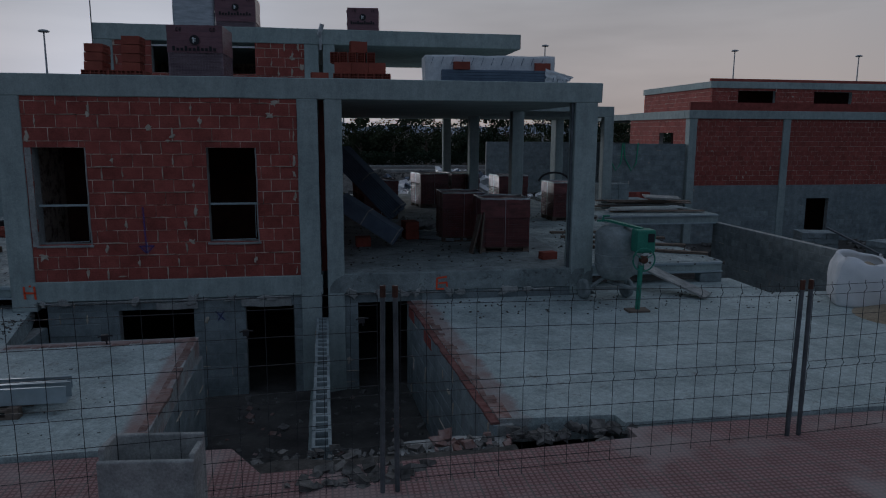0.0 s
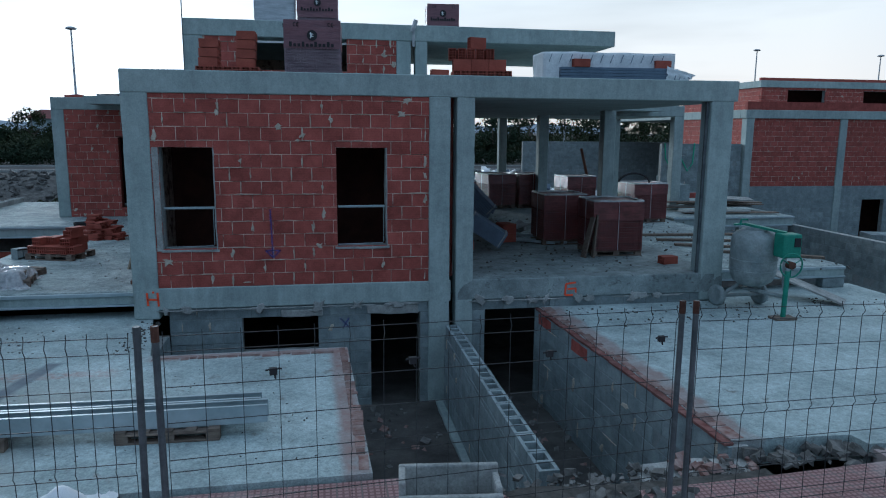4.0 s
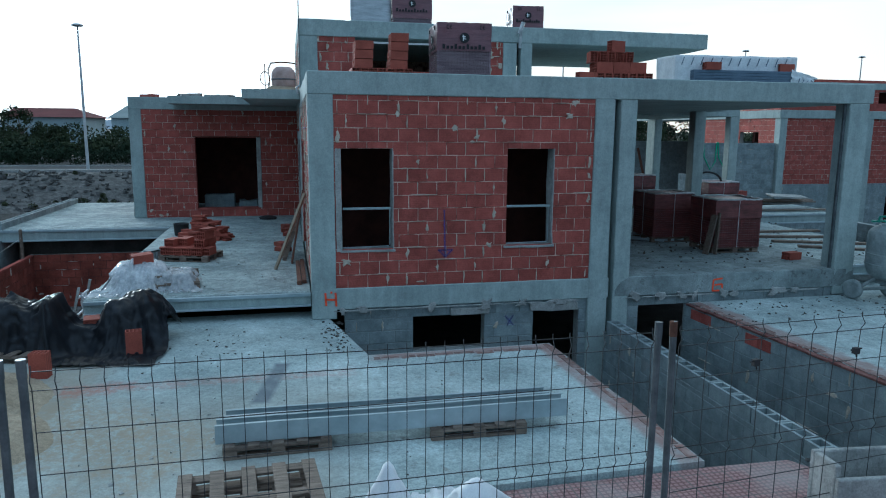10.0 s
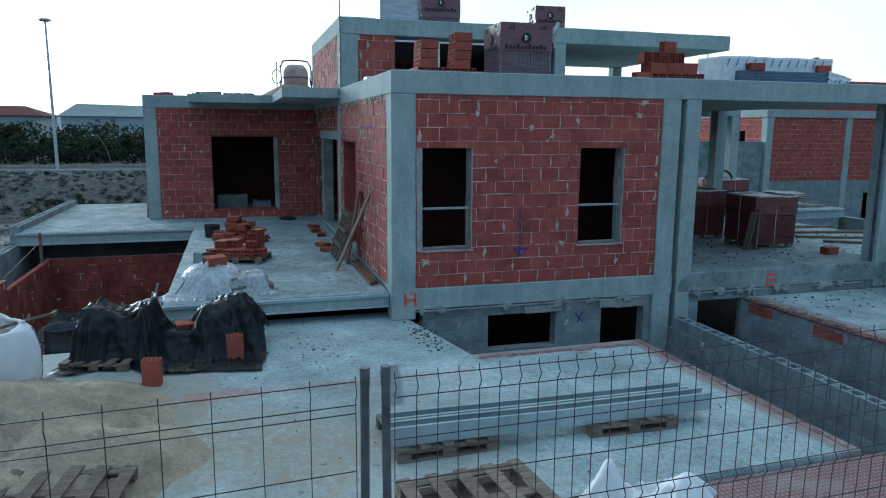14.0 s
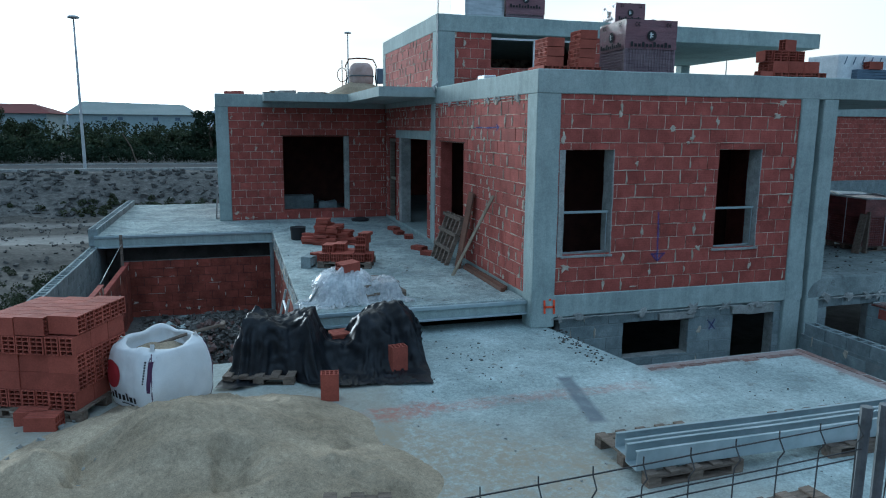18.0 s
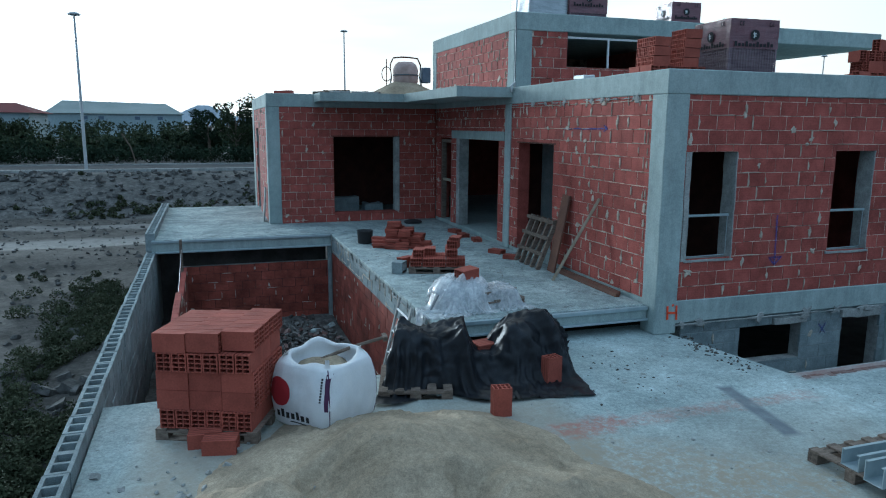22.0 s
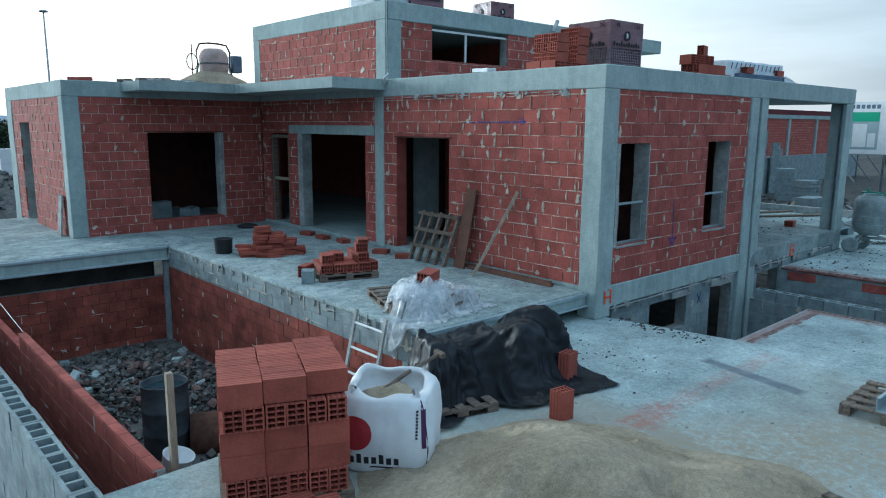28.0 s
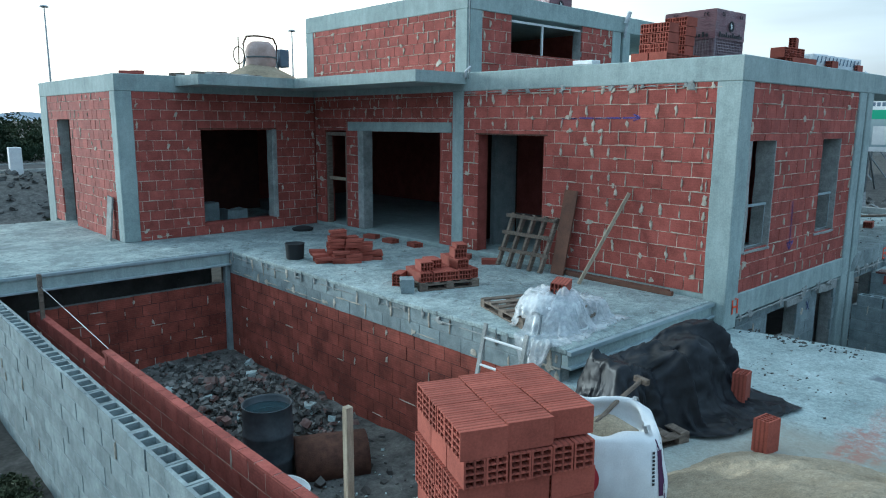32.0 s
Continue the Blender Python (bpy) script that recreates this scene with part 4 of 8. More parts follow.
for side in (0, 1):
    fx = (lambda x: x) if side == 0 else (lambda x: MIR - x)

    def span(a, b):
        return (min(fx(a), fx(b)), max(fx(a), fx(b)))
    a, b = span(-8.10, -4.90)
    front = 11.86 if side == 0 else 12.36
    if side:
        b = 7.56
    cast("terrace_slab", a, front, -0.02, b, 21.78, TE, "rough dusty concrete terrace slab", "terrace", M_TERRACE, 0.01)
    t = thing("edge_beam", "pale steel-faced edge beam carrying the terrace slab", "beam", kind="structure")
    part("web", boxbm(a, front - 0.02, -0.15, b, front + 0.06, -0.03), M_CONC, t)
    part("top_lip", boxbm(a, front - 0.06, -0.025, b, front, 0.025, 0.004), M_STEEL, t)
    part("flange", boxbm(a, front - 0.07, -0.18, b, front + 0.07, -0.15, 0.004), M_STEEL, t)
    c, d = span(-12.0, -8.10)
    cast("terrace_slab", c, 19.80, -0.02, d, 26.2, TE, "rough dusty concrete terrace slab", "terrace", M_TERRACE, 0.01)
    cast("terrace_slab", a, 21.80, -0.02, b, 26.2, TE - 0.004, "rough dusty concrete terrace slab", "terrace", M_TERRACE, 0.01)
    t = thing("edge_beam", "pale steel-faced edge beam carrying the terrace slab", "beam", kind="structure")
    part("web", boxbm(c, 19.78, -0.22, d, 19.86, -0.03), M_CONC, t)
    part("top_lip", boxbm(c, 19.74, -0.025, d, 19.80, 0.025, 0.004), M_STEEL, t)
    part("flange", boxbm(c, 19.73, -0.255, d, 19.87, -0.22, 0.004), M_STEEL, t)
    # wing roof and canopy
    a, b = span(-9.32, -4.89)
    cast("roof_slab", a + 0.002, 21.75, R0, b - 0.002, 27.2, R1, "cast concrete roof slab with smooth edge", "roof")
    pts = [(-8.14, 20.65), (-6.08, 20.65), (-6.08, 16.73), (-4.895, 16.73), (-4.895, 21.748), (-8.14, 21.748)]
    if side:
        pts = [(fx(x), y) for x, y in pts][::-1]
    bm = poly_slab(pts, R1 - 0.2, R1 - 0.003)
    lone("canopy", bm, M_CONC, "thin cast concrete canopy slab over the terrace", "canopy", "structure")
    # columns
    for x0, y0, x1, y1, z0 in ((-9.32, 21.75, -9.0, 22.05, TE), (-9.32, 26.6, -9.0, 27.2, -0.3), (-4.91, 16.78, -4.62, 17.06, TE)):
        p, q = span(x0, x1)
        cast("column", p, y0, z0, q, y1, R0, "square cast concrete column with board marks", "column")

cast("roof_slab", -4.89, 11.66, R0, 4.71, 27.2, R1, "cast concrete roof slab with smooth edge", "roof")
cast("column", -4.89, 11.66, -0.36, -4.525, 12.0, R0, "square cast concrete corner column with board marks", "column")
cast("column", -0.437, 11.655, -2.0, -0.105, 11.98, R0, "square cast concrete column with board marks", "column")
cast("column", 0.0, 11.66, -2.0, 0.28, 11.98, R0, "square cast concrete column with board marks", "column")
cast("column", 4.24, 11.66, -0.36, 4.64, 12.0, R0, "square cast concrete corner column with board marks", "column")
for x, y in ((4.62, 21.9), (0.1, 26.9), (4.62, 26.9)):
    cast("column", x - 0.15, y - 0.15, FL, x + 0.15, y + 0.15, R0, "square cast concrete column with board marks", "column")

# ---------------------------------------------------------------- walls of the finished house
WIN = [(-4.42, 0.69, -3.65, 2.206), (-1.86, 0.69, -1.095, 2.206)]
masonry("wall_front", "-y", 11.69, -4.525, -0.437, FL, R0, WIN, "red hollow-clay brick front wall with two window openings", 31, 0.24, False, 110, 1.0)
masonry("wall_side", "-x", -4.875, 12.0, 16.78, FL, R0, [(14.9, 0, 16.40, 2.22)], "red hollow-clay brick side wall with a door opening", 32, 0.24, False, 250, 1.0, reveal=M_BRICK)
masonry("wall_side_rear", "-x", -4.875, 17.06, 21.75, FL, R0, [(17.42, 0, 20.05, 2.42), (20.5, 0, 21.35, 2.24)], "red hollow-clay brick wall with terrace door openings", 33, 0.24, False, 100, 0.9, reveal=M_BRICK)
masonry("wall_wing_front", "-y", 21.77, -9.0, -4.89, TE, R0, [(-7.655, 0.28, -5.96, 2.25)], "red hollow-clay brick wing wall with a wide window opening", 34, 0.24, False, 110, 0.9, reveal=M_BRICK)
masonry("wall_wing_side", "-x", -9.30, 22.05, 26.6, TE, R0, [(24.9, 0, 25.9, 2.45)], "red hollow-clay brick wing wall with a door opening", 35, 0.24, False, 70, 0.9)
lone("wall_wing_back", boxbm(-9.3, 26.95, TE, -0.1, 27.15, R0), M_BRICK, "unplastered red brick back wall of the house", "wall", "structure")
lone("wall_party", boxbm(-0.09, 12.0, FL, 0.0, 27.1, R0), M_BRICK, "unplastered red brick party wall between the houses", "wall", "structure")
# brick partitions added behind the openings, with the rooms' shade in their colour
lone("partition", boxbm(-9.1, 24.9, FL, -4.7, 25.0, R0), M_INNER, "brick partition added inside the wing, coloured as in shade", "wall", "structure")
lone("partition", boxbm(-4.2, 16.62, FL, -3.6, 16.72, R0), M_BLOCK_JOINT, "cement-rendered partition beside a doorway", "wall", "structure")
lone("partition", boxbm(-4.62, 17.2, FL, -2.9, 17.3, R0), M_INNER, "brick partition added inside the house, coloured as in shade", "wall", "structure")
lone("partition", boxbm(-4.62, 13.6, FL, -0.12, 13.7, R0), M_INNER, "brick partition added inside the house, coloured as in shade", "wall", "structure")
lone("lintel", boxbm(-4.905, 17.10, 2.235, -4.66, 20.42, 2.43, 0.01), M_CONC, "cast concrete lintel over a terrace door opening", "lintel", "structure")
lone("lintel", boxbm(-4.89, 14.82, 2.222, -4.70, 16.46, 2.245), M_RUST, "thin rusty steel lintel over a door opening", "lintel", "structure")
lone("door_jamb", rough_box(-4.90, 19.86, FL, -4.64, 20.06, 2.235, 0.3, 0.008), M_RENDER, "cement-rendered jamb of a door opening", "jamb", "structure")
lone("window_lintel", boxbm(-7.70, 21.755, 2.252, -5.90, 21.95, 2.275), M_RUST, "thin rusty steel lintel over a wide window", "lintel", "structure")
lone("window_jamb", rough_box(-6.02, 21.74, 0.28, -5.90, 22.0, 2.25, 0.3, 0.006), M_RENDER, "cement-rendered jamb of a window opening", "jamb", "structure")
lone("window_sill", rough_box(-7.66, 21.76, 0.22, -5.95, 22.0, 0.29, 0.2, 0.008), M_BRICK, "brick sill of a wide window opening", "sill", "structure")
for x0, z0, x1, z1 in WIN:
    for px in ((x0 - 0.09, x1 - 0.012) if x0 < -4 else (x1 - 0.012,)):
        lone("window_jamb", rough_box(px, 11.672, z0 - 0.02, px + (0.09 if x0 < -4 and px < x0 else 0.02), 11.95, z1, 0.07, 0.013, 0.004), M_RENDER, "pale cement-rendered window jamb", "jamb", "structure")
    lone("window_sill", rough_box(x0 - 0.03, 11.66, z0 - 0.035, x1 + 0.03, 11.94, z0, 0.07, 0.012, 0.004), M_RENDER, "rough mortar window sill", "sill", "structure")
    w = thing("window_guard", "thin white metal guard rail across a window opening", "guard rail", group="window guards")
    zr = z0 + 0.60
    part("rail", boxbm(x0 + 0.02, 11.74, zr, x1 - 0.02, 11.775, zr + 0.035, 0.004), M_STEEL, w)
    bm = bmesh.new()
    add_tube(bm, [(x0 + 0.02, 11.75, z0 + 0.03), (x1 - 0.06, 11.75, z0 + 0.04), (x1 - 0.045, 11.75, z0 + 0.07), (x1 - 0.045, 11.75, zr)], 0.006, 6)
    part("lower_bar", bm, M_STEEL, w)

fr = thing("door_frame", "brown timber frame with a crossbar in a narrow doorway", "door frame", kind="structure")
for y in (20.54, 21.30):
    part("post", boxbm(-4.86, y - 0.04, FL, -4.74, y + 0.04, 2.20, 0.004), M_WOOD, fr)
part("head", boxbm(-4.86, 20.58, 2.12, -4.74, 21.26, 2.20, 0.004), M_WOOD, fr)
part("crossbar", boxbm(-4.84, 20.58, 1.12, -4.78, 21.26, 1.19, 0.004), M_PALEWOOD, fr)
lone("block_bench", rough_box(-7.6, 23.0, TE - 0.03, -6.75, 23.4, 0.55, 0.2, 0.02), M_BLOCK, "low grey block wall stub inside the wing", "wall stub")
lone("rubble_bag", rough_box(-6.6, 22.9, TE - 0.03, -6.1, 23.3, 0.36, 0.1, 0.06), M_BLOCK, "slumped grey bag inside the wing", "bag")

# upper storey
cast("roof_slab", -4.89, 16.70, U0, 4.64, 22.05, U1, "cast concrete upper roof slab with smooth edge", "roof")
for x0, x1, y0, y1 in ((-4.89, -4.50, 16.71, 17.02), (-4.89, -4.60, 21.74, 22.04), (-0.42, -0.10, 16.71, 17.02), (0.0, 0.27, 16.71, 17.02), (4.32, 4.62, 21.7, 22.0), (-0.2, 0.1, 21.7, 22.0)):
    cast("column", x0, y0, R1, x1, y1, U0, "square cast concrete column of the upper storey", "column")
masonry("wall_upper_front", "-y", 16.73, -4.50, -0.42, R1, U0, [(-3.71, 3.74, -1.50, 4.42)], "red hollow-clay brick upper wall with a window opening", 41, 0.24, False, 80)
masonry("wall_upper_side", "-x", -4.875, 17.02, 21.74, R1, U0, [], "red hollow-clay brick upper side wall", 42, 0.24, False, 110)
masonry("wall_upper_back", "+y", 22.03, -4.6, -0.2, R1, U0, [(-3.4, 3.72, -2.6, 4.1)], "red hollow-clay brick upper back wall", 43, 0.2, False, 0)
# unseen wall added so that the room behind the upper window stays dark
lone("wall_upper_party", boxbm(-0.40, 17.02, R1, -0.12, 21.72, U0), M_BRICK, "red brick wall added to block sky behind the upper window", "wall", "structure")
bm = bmesh.new()
add_beam(bm, (-2.72, 16.80, 3.74), (-2.72, 16.80, 4.33), 0.035)
add_beam(bm, (-3.71, 16.80, 4.33), (-1.5, 16.80, 4.33), 0.04)
lone("window_prop", bm, M_WHITE, "white metal post and rail in the upper window opening", "post", "structure")

# ---------------------------------------------------------------- the side pit with its low brick wall
lone("pit_floor", rough_box(-11.9, 11.2, -2.2, -8.1, 20.0, -1.93, 0.3, 0.06, 0.0), worn(pmat("dusty_pit_ground", (0.07, 0.068, 0.063), (0.18, 0.175, 0.163), 2, 22, 0.97, 0.9, speck=(0.30, 0.29, 0.27), speck_amount=0.64, grit=1.1), 9, 0.6, 1.3), "rubble-strewn earth floor of the side pit", "floor", "structure")
masonry("wall_pool_east", "-x", -8.06, 11.3, 19.85, -2.0, -0.41, [], "red hollow-clay brick pit wall", 51, 0.15, False, 45, 0.8, joint_mat=M_INNER, unit=PIT_FACE)
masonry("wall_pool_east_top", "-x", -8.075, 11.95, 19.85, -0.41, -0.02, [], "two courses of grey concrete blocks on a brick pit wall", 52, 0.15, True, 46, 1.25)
masonry("wall_pool_back", "-y", 19.95, -11.45, -8.06, -2.0, -0.62, [], "red hollow-clay brick back wall of the pit", 53, 0.15, False, 40, 0.8, joint_mat=M_INNER, unit=PIT_FACE)
masonry("wall_pool_low_near", "+x", -11.30, 11.35, 16.4, -2.0, -0.40, [], "low red brick inner wall of the pit", 54, 0.095, False, 60, 0.8, joint_mat=M_INNER, unit=PIT_FACE)
masonry("wall_pool_low_far", "+x", -11.31, 16.4, 19.8, -2.0, -0.60, [], "low red brick inner wall of the pit", 55, 0.085, False, 12, joint_mat=M_INNER, unit=PIT_FACE)
masonry("wall_plot_outer", "-x", -12.12, 7.4, 19.9, -2.2, -0.41, [], "grey concrete block boundary wall", 56, 0.19, True, 12)
masonry("wall_plot_inner", "+x", -11.925, 7.4, 19.9, -2.0, -0.41, [], "grey concrete block boundary wall", 57, 0.01, True, 0)
course = thing("block_course", "open hollow concrete blocks laid as the top course of a wall", "wall", kind="structure")
for k in range(31):
    rest(new("hollow_block", BLOCK_OPEN), course, pose(-11.922 + random.uniform(-0.006, 0.006), 7.42 + k * 0.402, -0.41 + random.uniform(-0.003, 0.003), 0, 0, 90))
course = thing("block_course", "open hollow concrete blocks edging the terrace slab", "wall", kind="structure")
for k in range(16):
    for j in (0, 1):
        rest(new("hollow_block", BLOCK_OPEN), course, pose(-11.925, 19.82 + k * 0.402, -0.2 + j * 0.2, 0, 0, 90))
masonry("wall_plot_far", "-x", -12.12, 19.9, 26.3, -2.2, -0.2, [], "grey concrete block boundary wall", 58, 0.19, True, 6)
masonry("wall_plot_neighbour", "-x", 11.8, 9.3, 19.9, -2.0, -0.22, [], "dark grey concrete block boundary wall", 59, 0.19, True, 6)
lone("pit_floor", boxbm(7.9, 11.2, -2.2, 11.8, 20.0, -1.95), M_PITDIRT, "earth floor of the neighbouring pit", "floor", "structure")

masonry("wall_pool_low_outer", "-x", -11.40, 11.35, 16.4, -2.0, -0.40, [], "low red brick inner wall of the pit", 60, 0.004, False, 10)
masonry("wall_pool_low_outer_far", "-x", -11.40, 16.4, 19.8, -2.0, -0.60, [], "low red brick inner wall of the pit", 61, 0.004, False, 8)
cap = thing("brick_coping", "red bricks along the top of the low pit wall", "coping", kind="structure")
for k in range(28):
    y = 11.36 + k * 0.302
    ob = rest(new("brick", BRICK_FACE), cap, pose(-11.402, y, -0.398 if y < 16.35 else -0.598, 90, 0, 90) @ Matrix.Diagonal((1, 1, 0.53, 1)))

cast("column", -8.16, 19.82, -2.0, -8.07, 19.94, -0.26, "grey mortared corner strip of the pit", "column", M_BLOCK)

# mortar squeezed out along the cast beams
for face, plane, lo, hi, z, n, seed in (("-y", 11.648, -4.5, -0.45, -0.22, 30, 71), ("-y", 11.648, 0.3, 4.2, -0.22, 26, 72), ("-x", -4.882, 12.1, 16.7, R0 - 0.01, 40, 74), ("-x", -8.09, 12.1, 19.7, -0.06, 44, 75)):
    run = thing("mortar_run", "ragged line of dried mortar along a concrete edge", "mortar", kind="structure")
    base = wall_frame(face, plane, lo, hi)
    smears(run, base, hi - lo, z - 0.3, z + 0.3, [], n, seed, 1.5 if seed < 73 else 1.1, mat=M_RENDER, level=seed != 75, joints= [(0.05 + (hi - lo - 0.1) * k / 40, z - 0.02, 0.06) for k in range(41)])

# ---------------------------------------------------------------- kinds of things
def pallet(m, label="weathered grey wooden pallet lying on the slab", w=1.0, d=0.8, boards=5, group="pallets"):
    t = thing("wooden_pallet", label, "pallet", m, group)
    bw = 0.10
    for k in range(boards):
        x = -w / 2 + (w - bw) * k / (boards - 1)
        part("deck_board", boxbm(x, -d / 2, 0.098, x + bw, d / 2, 0.118, 0.003), M_WOOD, t)
    for y in (-d / 2, -0.05, d / 2 - 0.1):
        part("stringer", boxbm(-w / 2, y, 0.078, w / 2, y + 0.1, 0.098, 0.003), M_WOOD, t)
        part("bottom_board", boxbm(-w / 2, y, 0.0, w / 2, y + 0.1, 0.02, 0.003), M_WOOD, t)
        for x in (-w / 2, -0.06, w / 2 - 0.12):
            part("spacer_block", boxbm(x, y, 0.02, x + 0.12, y + 0.1, 0.078), M_WOOD, t)
    return t


def put_brick(parent, x, y, z, rz=0.0, lie=False, me=None):
    ob = new("brick", me or (HOLLOW_FLAT if lie else HOLLOW))
    ob.parent = parent
    ob.matrix_basis = pose(x, y, z, 0, 0, rz)
    return ob


def brick_layers(t, w, d, layers, z0, rng, drop=0.0, loose=0.006, uneven=False):
    """Outer bricks of a palletised load: x layers show long sides in front, y layers their cells."""
    z = z0
    for li, kind in enumerate(layers):
        top = li == len(layers) - 1
        if kind == "y":
            nx, ny, sx, sy = max(1, round(w / 0.145)), max(1, round(d / 0.305)), 0.145, 0.305
        else:
            nx, ny, sx, sy = max(1, round(w / 0.305)), max(1, round(d / 0.145)), 0.305, 0.145
        ox, oy = -nx * sx / 2, -ny * sy / 2
        for i in range(nx):
            lift = rng.uniform(0, 0.012) if kind == "x" else 0
            push = rng.uniform(-0.012, 0.012)
            if top and uneven:
                push, lift = ((-0.03, 0.0), (-0.015, 0.008), (0.045, 0.016))[min(i, 2)]
            for j in range(ny):
                if not top and 0 < i < nx - 1 and 0 < j < ny - 1:
                    continue
                if top and rng.random() < drop:
                    continue
                px, py = ox + i * sx + rng.uniform(-loose, loose) * 0.5, oy + j * sy + push
                if kind == "y":
                    put_brick(t, px + 0.138, py, z, 90)
                else:
                    put_brick(t, px, py, z + lift * (1 if top else 0), rng.uniform(-0.5, 0.5))
        z += 0.193
    return z


def brick_load(m, layers, label, w=0.92, d=0.9, seed=1, group="brick loads", z0=0.12, drop=0.0, uneven=False):
    t = thing("brick_load", label, "bricks", m, group)
    brick_layers(t, w, d, layers, z0, random.Random(seed), drop, uneven=uneven)
    return t


def film_box(x0, y0, z0, x1, y1, z1, seed, amount=0.012):
    """Stretch film pulled round a load, with slack and ridges."""
    bm = boxbm(x0, y0, z0, x1, y1, z1)
    bmesh.ops.subdivide_edges(bm, edges=bm.edges[:], cuts=9, use_grid_fill=True)
    for v in bm.verts:
        p = v.co * 1.0
        v.co += Vector((noise.noise(p * 4 + Vector((seed, 0, 0))), noise.noise(p * 4 + Vector((0, seed, 0))), 0.35 * noise.noise(p * 5))) * amount
        v.co.z += 0.2 * amount * math.sin(p.x * 31 + p.y * 27 + p.z * 40)
    return bm


M_PRINTFILM = pmat("printed_plum_film", (0.12, 0.055, 0.07), (0.19, 0.085, 0.10), 3, 14, 0.28, 0.7, spec=0.6, stretch=(1, 1, 7))
M_CLEARFILM = pmat("clear_film_over_brick", (0.15, 0.10, 0.12), (0.24, 0.17, 0.19), 3, 14, 0.25, 0.7, spec=0.6, stretch=(1, 1, 7))
M_REDFILM = worn(pmat("film_over_red_brick", (0.10, 0.032, 0.032), (0.20, 0.062, 0.058), 3, 14, 0.3, 0.7, spec=0.5, stretch=(1, 1, 7)), 5, 0.6, 1.3)
M_PALEFILM = pmat("silvery_film", (0.34, 0.36, 0.39), (0.52, 0.54, 0.57), 3, 14, 0.28, 0.7, spec=0.6, stretch=(1, 1, 7))


def wrapped_load(m, w, d, h, label, seed, printed=True, pale=False, low=0.45, red=False):
    """A pallet load of bricks in stretch film, its upper half under a printed hood."""
    t = thing("wrapped_brick_load", label, "bricks", m, "wrapped brick loads")
    film = M_PALEFILM if pale else M_REDFILM if red else M_PRINTFILM
    if pale:
        part("film", film_box(-w / 2, -d / 2, 0.0, w / 2, d / 2, h, seed, 0.015), film, t, "silvery stretch film pulled tight", True)
        return t
    zc = h * low
    part("film_hood", film_box(-w / 2 - 0.012, -d / 2 - 0.012, zc, w / 2 + 0.012, d / 2 + 0.012, h, seed, 0.012), film, t, "plum-tinted printed film hood")
    n = int(zc / 0.1) or 1
    bm = bmesh.new()
    rows, cols = max(2, int(zc / 0.045)), int(w / 0.05)
    add_box(bm, -w / 2 + 0.02, -d / 2 + 0.02, 0.0, w / 2 - 0.02, d / 2 - 0.02, zc)
    for r in range(rows + 1):
        z = zc * r / rows
        add_box(bm, -w / 2, -d / 2, z - 0.006, w / 2, -d / 2 + 0.03, z + 0.006)
        add_box(bm, -w / 2, d / 2 - 0.03, z - 0.006, w / 2, d / 2, z + 0.006)
        add_box(bm, -w / 2, -d / 2, z - 0.006, -w / 2 + 0.03, d / 2, z + 0.006)
        add_box(bm, w / 2 - 0.03, -d / 2, z - 0.006, w / 2, d / 2, z + 0.006)
    for c in range(cols + 1):
        x = -w / 2 + w * c / cols
        for y in (-d / 2 + 0.001, d / 2 - 0.03):
            add_box(bm, x - 0.006, y, 0, x + 0.006, y + 0.029, zc)
        y = -d / 2 + d * c / cols
        for x in (-w / 2 + 0.001, w / 2 - 0.03):
            add_box(bm, x, y - 0.006, 0, x + 0.029, y + 0.006, zc)
    part("lower_load", bm, M_REDFILM if red else M_CLEARFILM, t, "hollow brick ends seen under clear film")["kind"] = "stuff"
    if printed:
        for face in range(2):
            base = pose(0, 0, 0, 0, 0, -90 * face)
            hw = (d if face else w) / 2
            hd = (w if face else d) / 2 + 0.028
            bm = bmesh.new()
            add_lathe(bm, [(0.001, 0), (0.085, 0), (0.085, 0.004), (0.001, 0.004)], n=24)
            bm.transform(base @ pose(0.0, -hd, h * 0.74, 90, 0, 0))
            part("round_mark", bm, M_BLACKPRINT, t, "dark round printed emblem")
            bm = bmesh.new()
            add_tube(bm, [(0.02 * math.cos(a), 0.02 * math.sin(a), 0) for a in np.linspace(0.8, 5.4, 9)], 0.007, 5)
            add_beam(bm, (-0.03, 0.05, 0), (-0.03, -0.045, 0), 0.016, 0.004)
            add_beam(bm, (-0.05, 0.022, 0), (-0.01, 0.022, 0), 0.012, 0.004)
            bm.transform(base @ pose(0.008, -hd - 0.006, h * 0.74, 90, 0, 0))
            part("pale_strokes", bm, M_WHITE, t, "pale strokes inside the emblem")
            bm = bmesh.new()
            for k in range(11):
                x = -hw + 0.08 + k * (2 * hw - 0.16) / 11
                add_box(bm, x, -hd - 0.003, h * 0.55, x + 0.045, -hd, h * 0.55 + (0.05 if k % 3 else 0.08))
            for s in (-1, 1):
                for q in (0, 0.055):
                    add_tube(bm, [(s * hw * 0.62 + q + 0.022 * math.cos(a), -hd - 0.002, h * 0.92 + 0.03 * math.sin(a)) for a in np.linspace(1.1, 5.2, 8)], 0.006, 4)
                add_beam(bm, (s * hw * 0.62 + 0.035, -hd - 0.002, h * 0.92), (s * hw * 0.62 + 0.06, -hd - 0.002, h * 0.92), 0.008)
            bm.transform(base)
            part("lettering", bm, M_BLACKPRINT, t, "row of dark printed bars")["kind"] = "stuff"
    return t


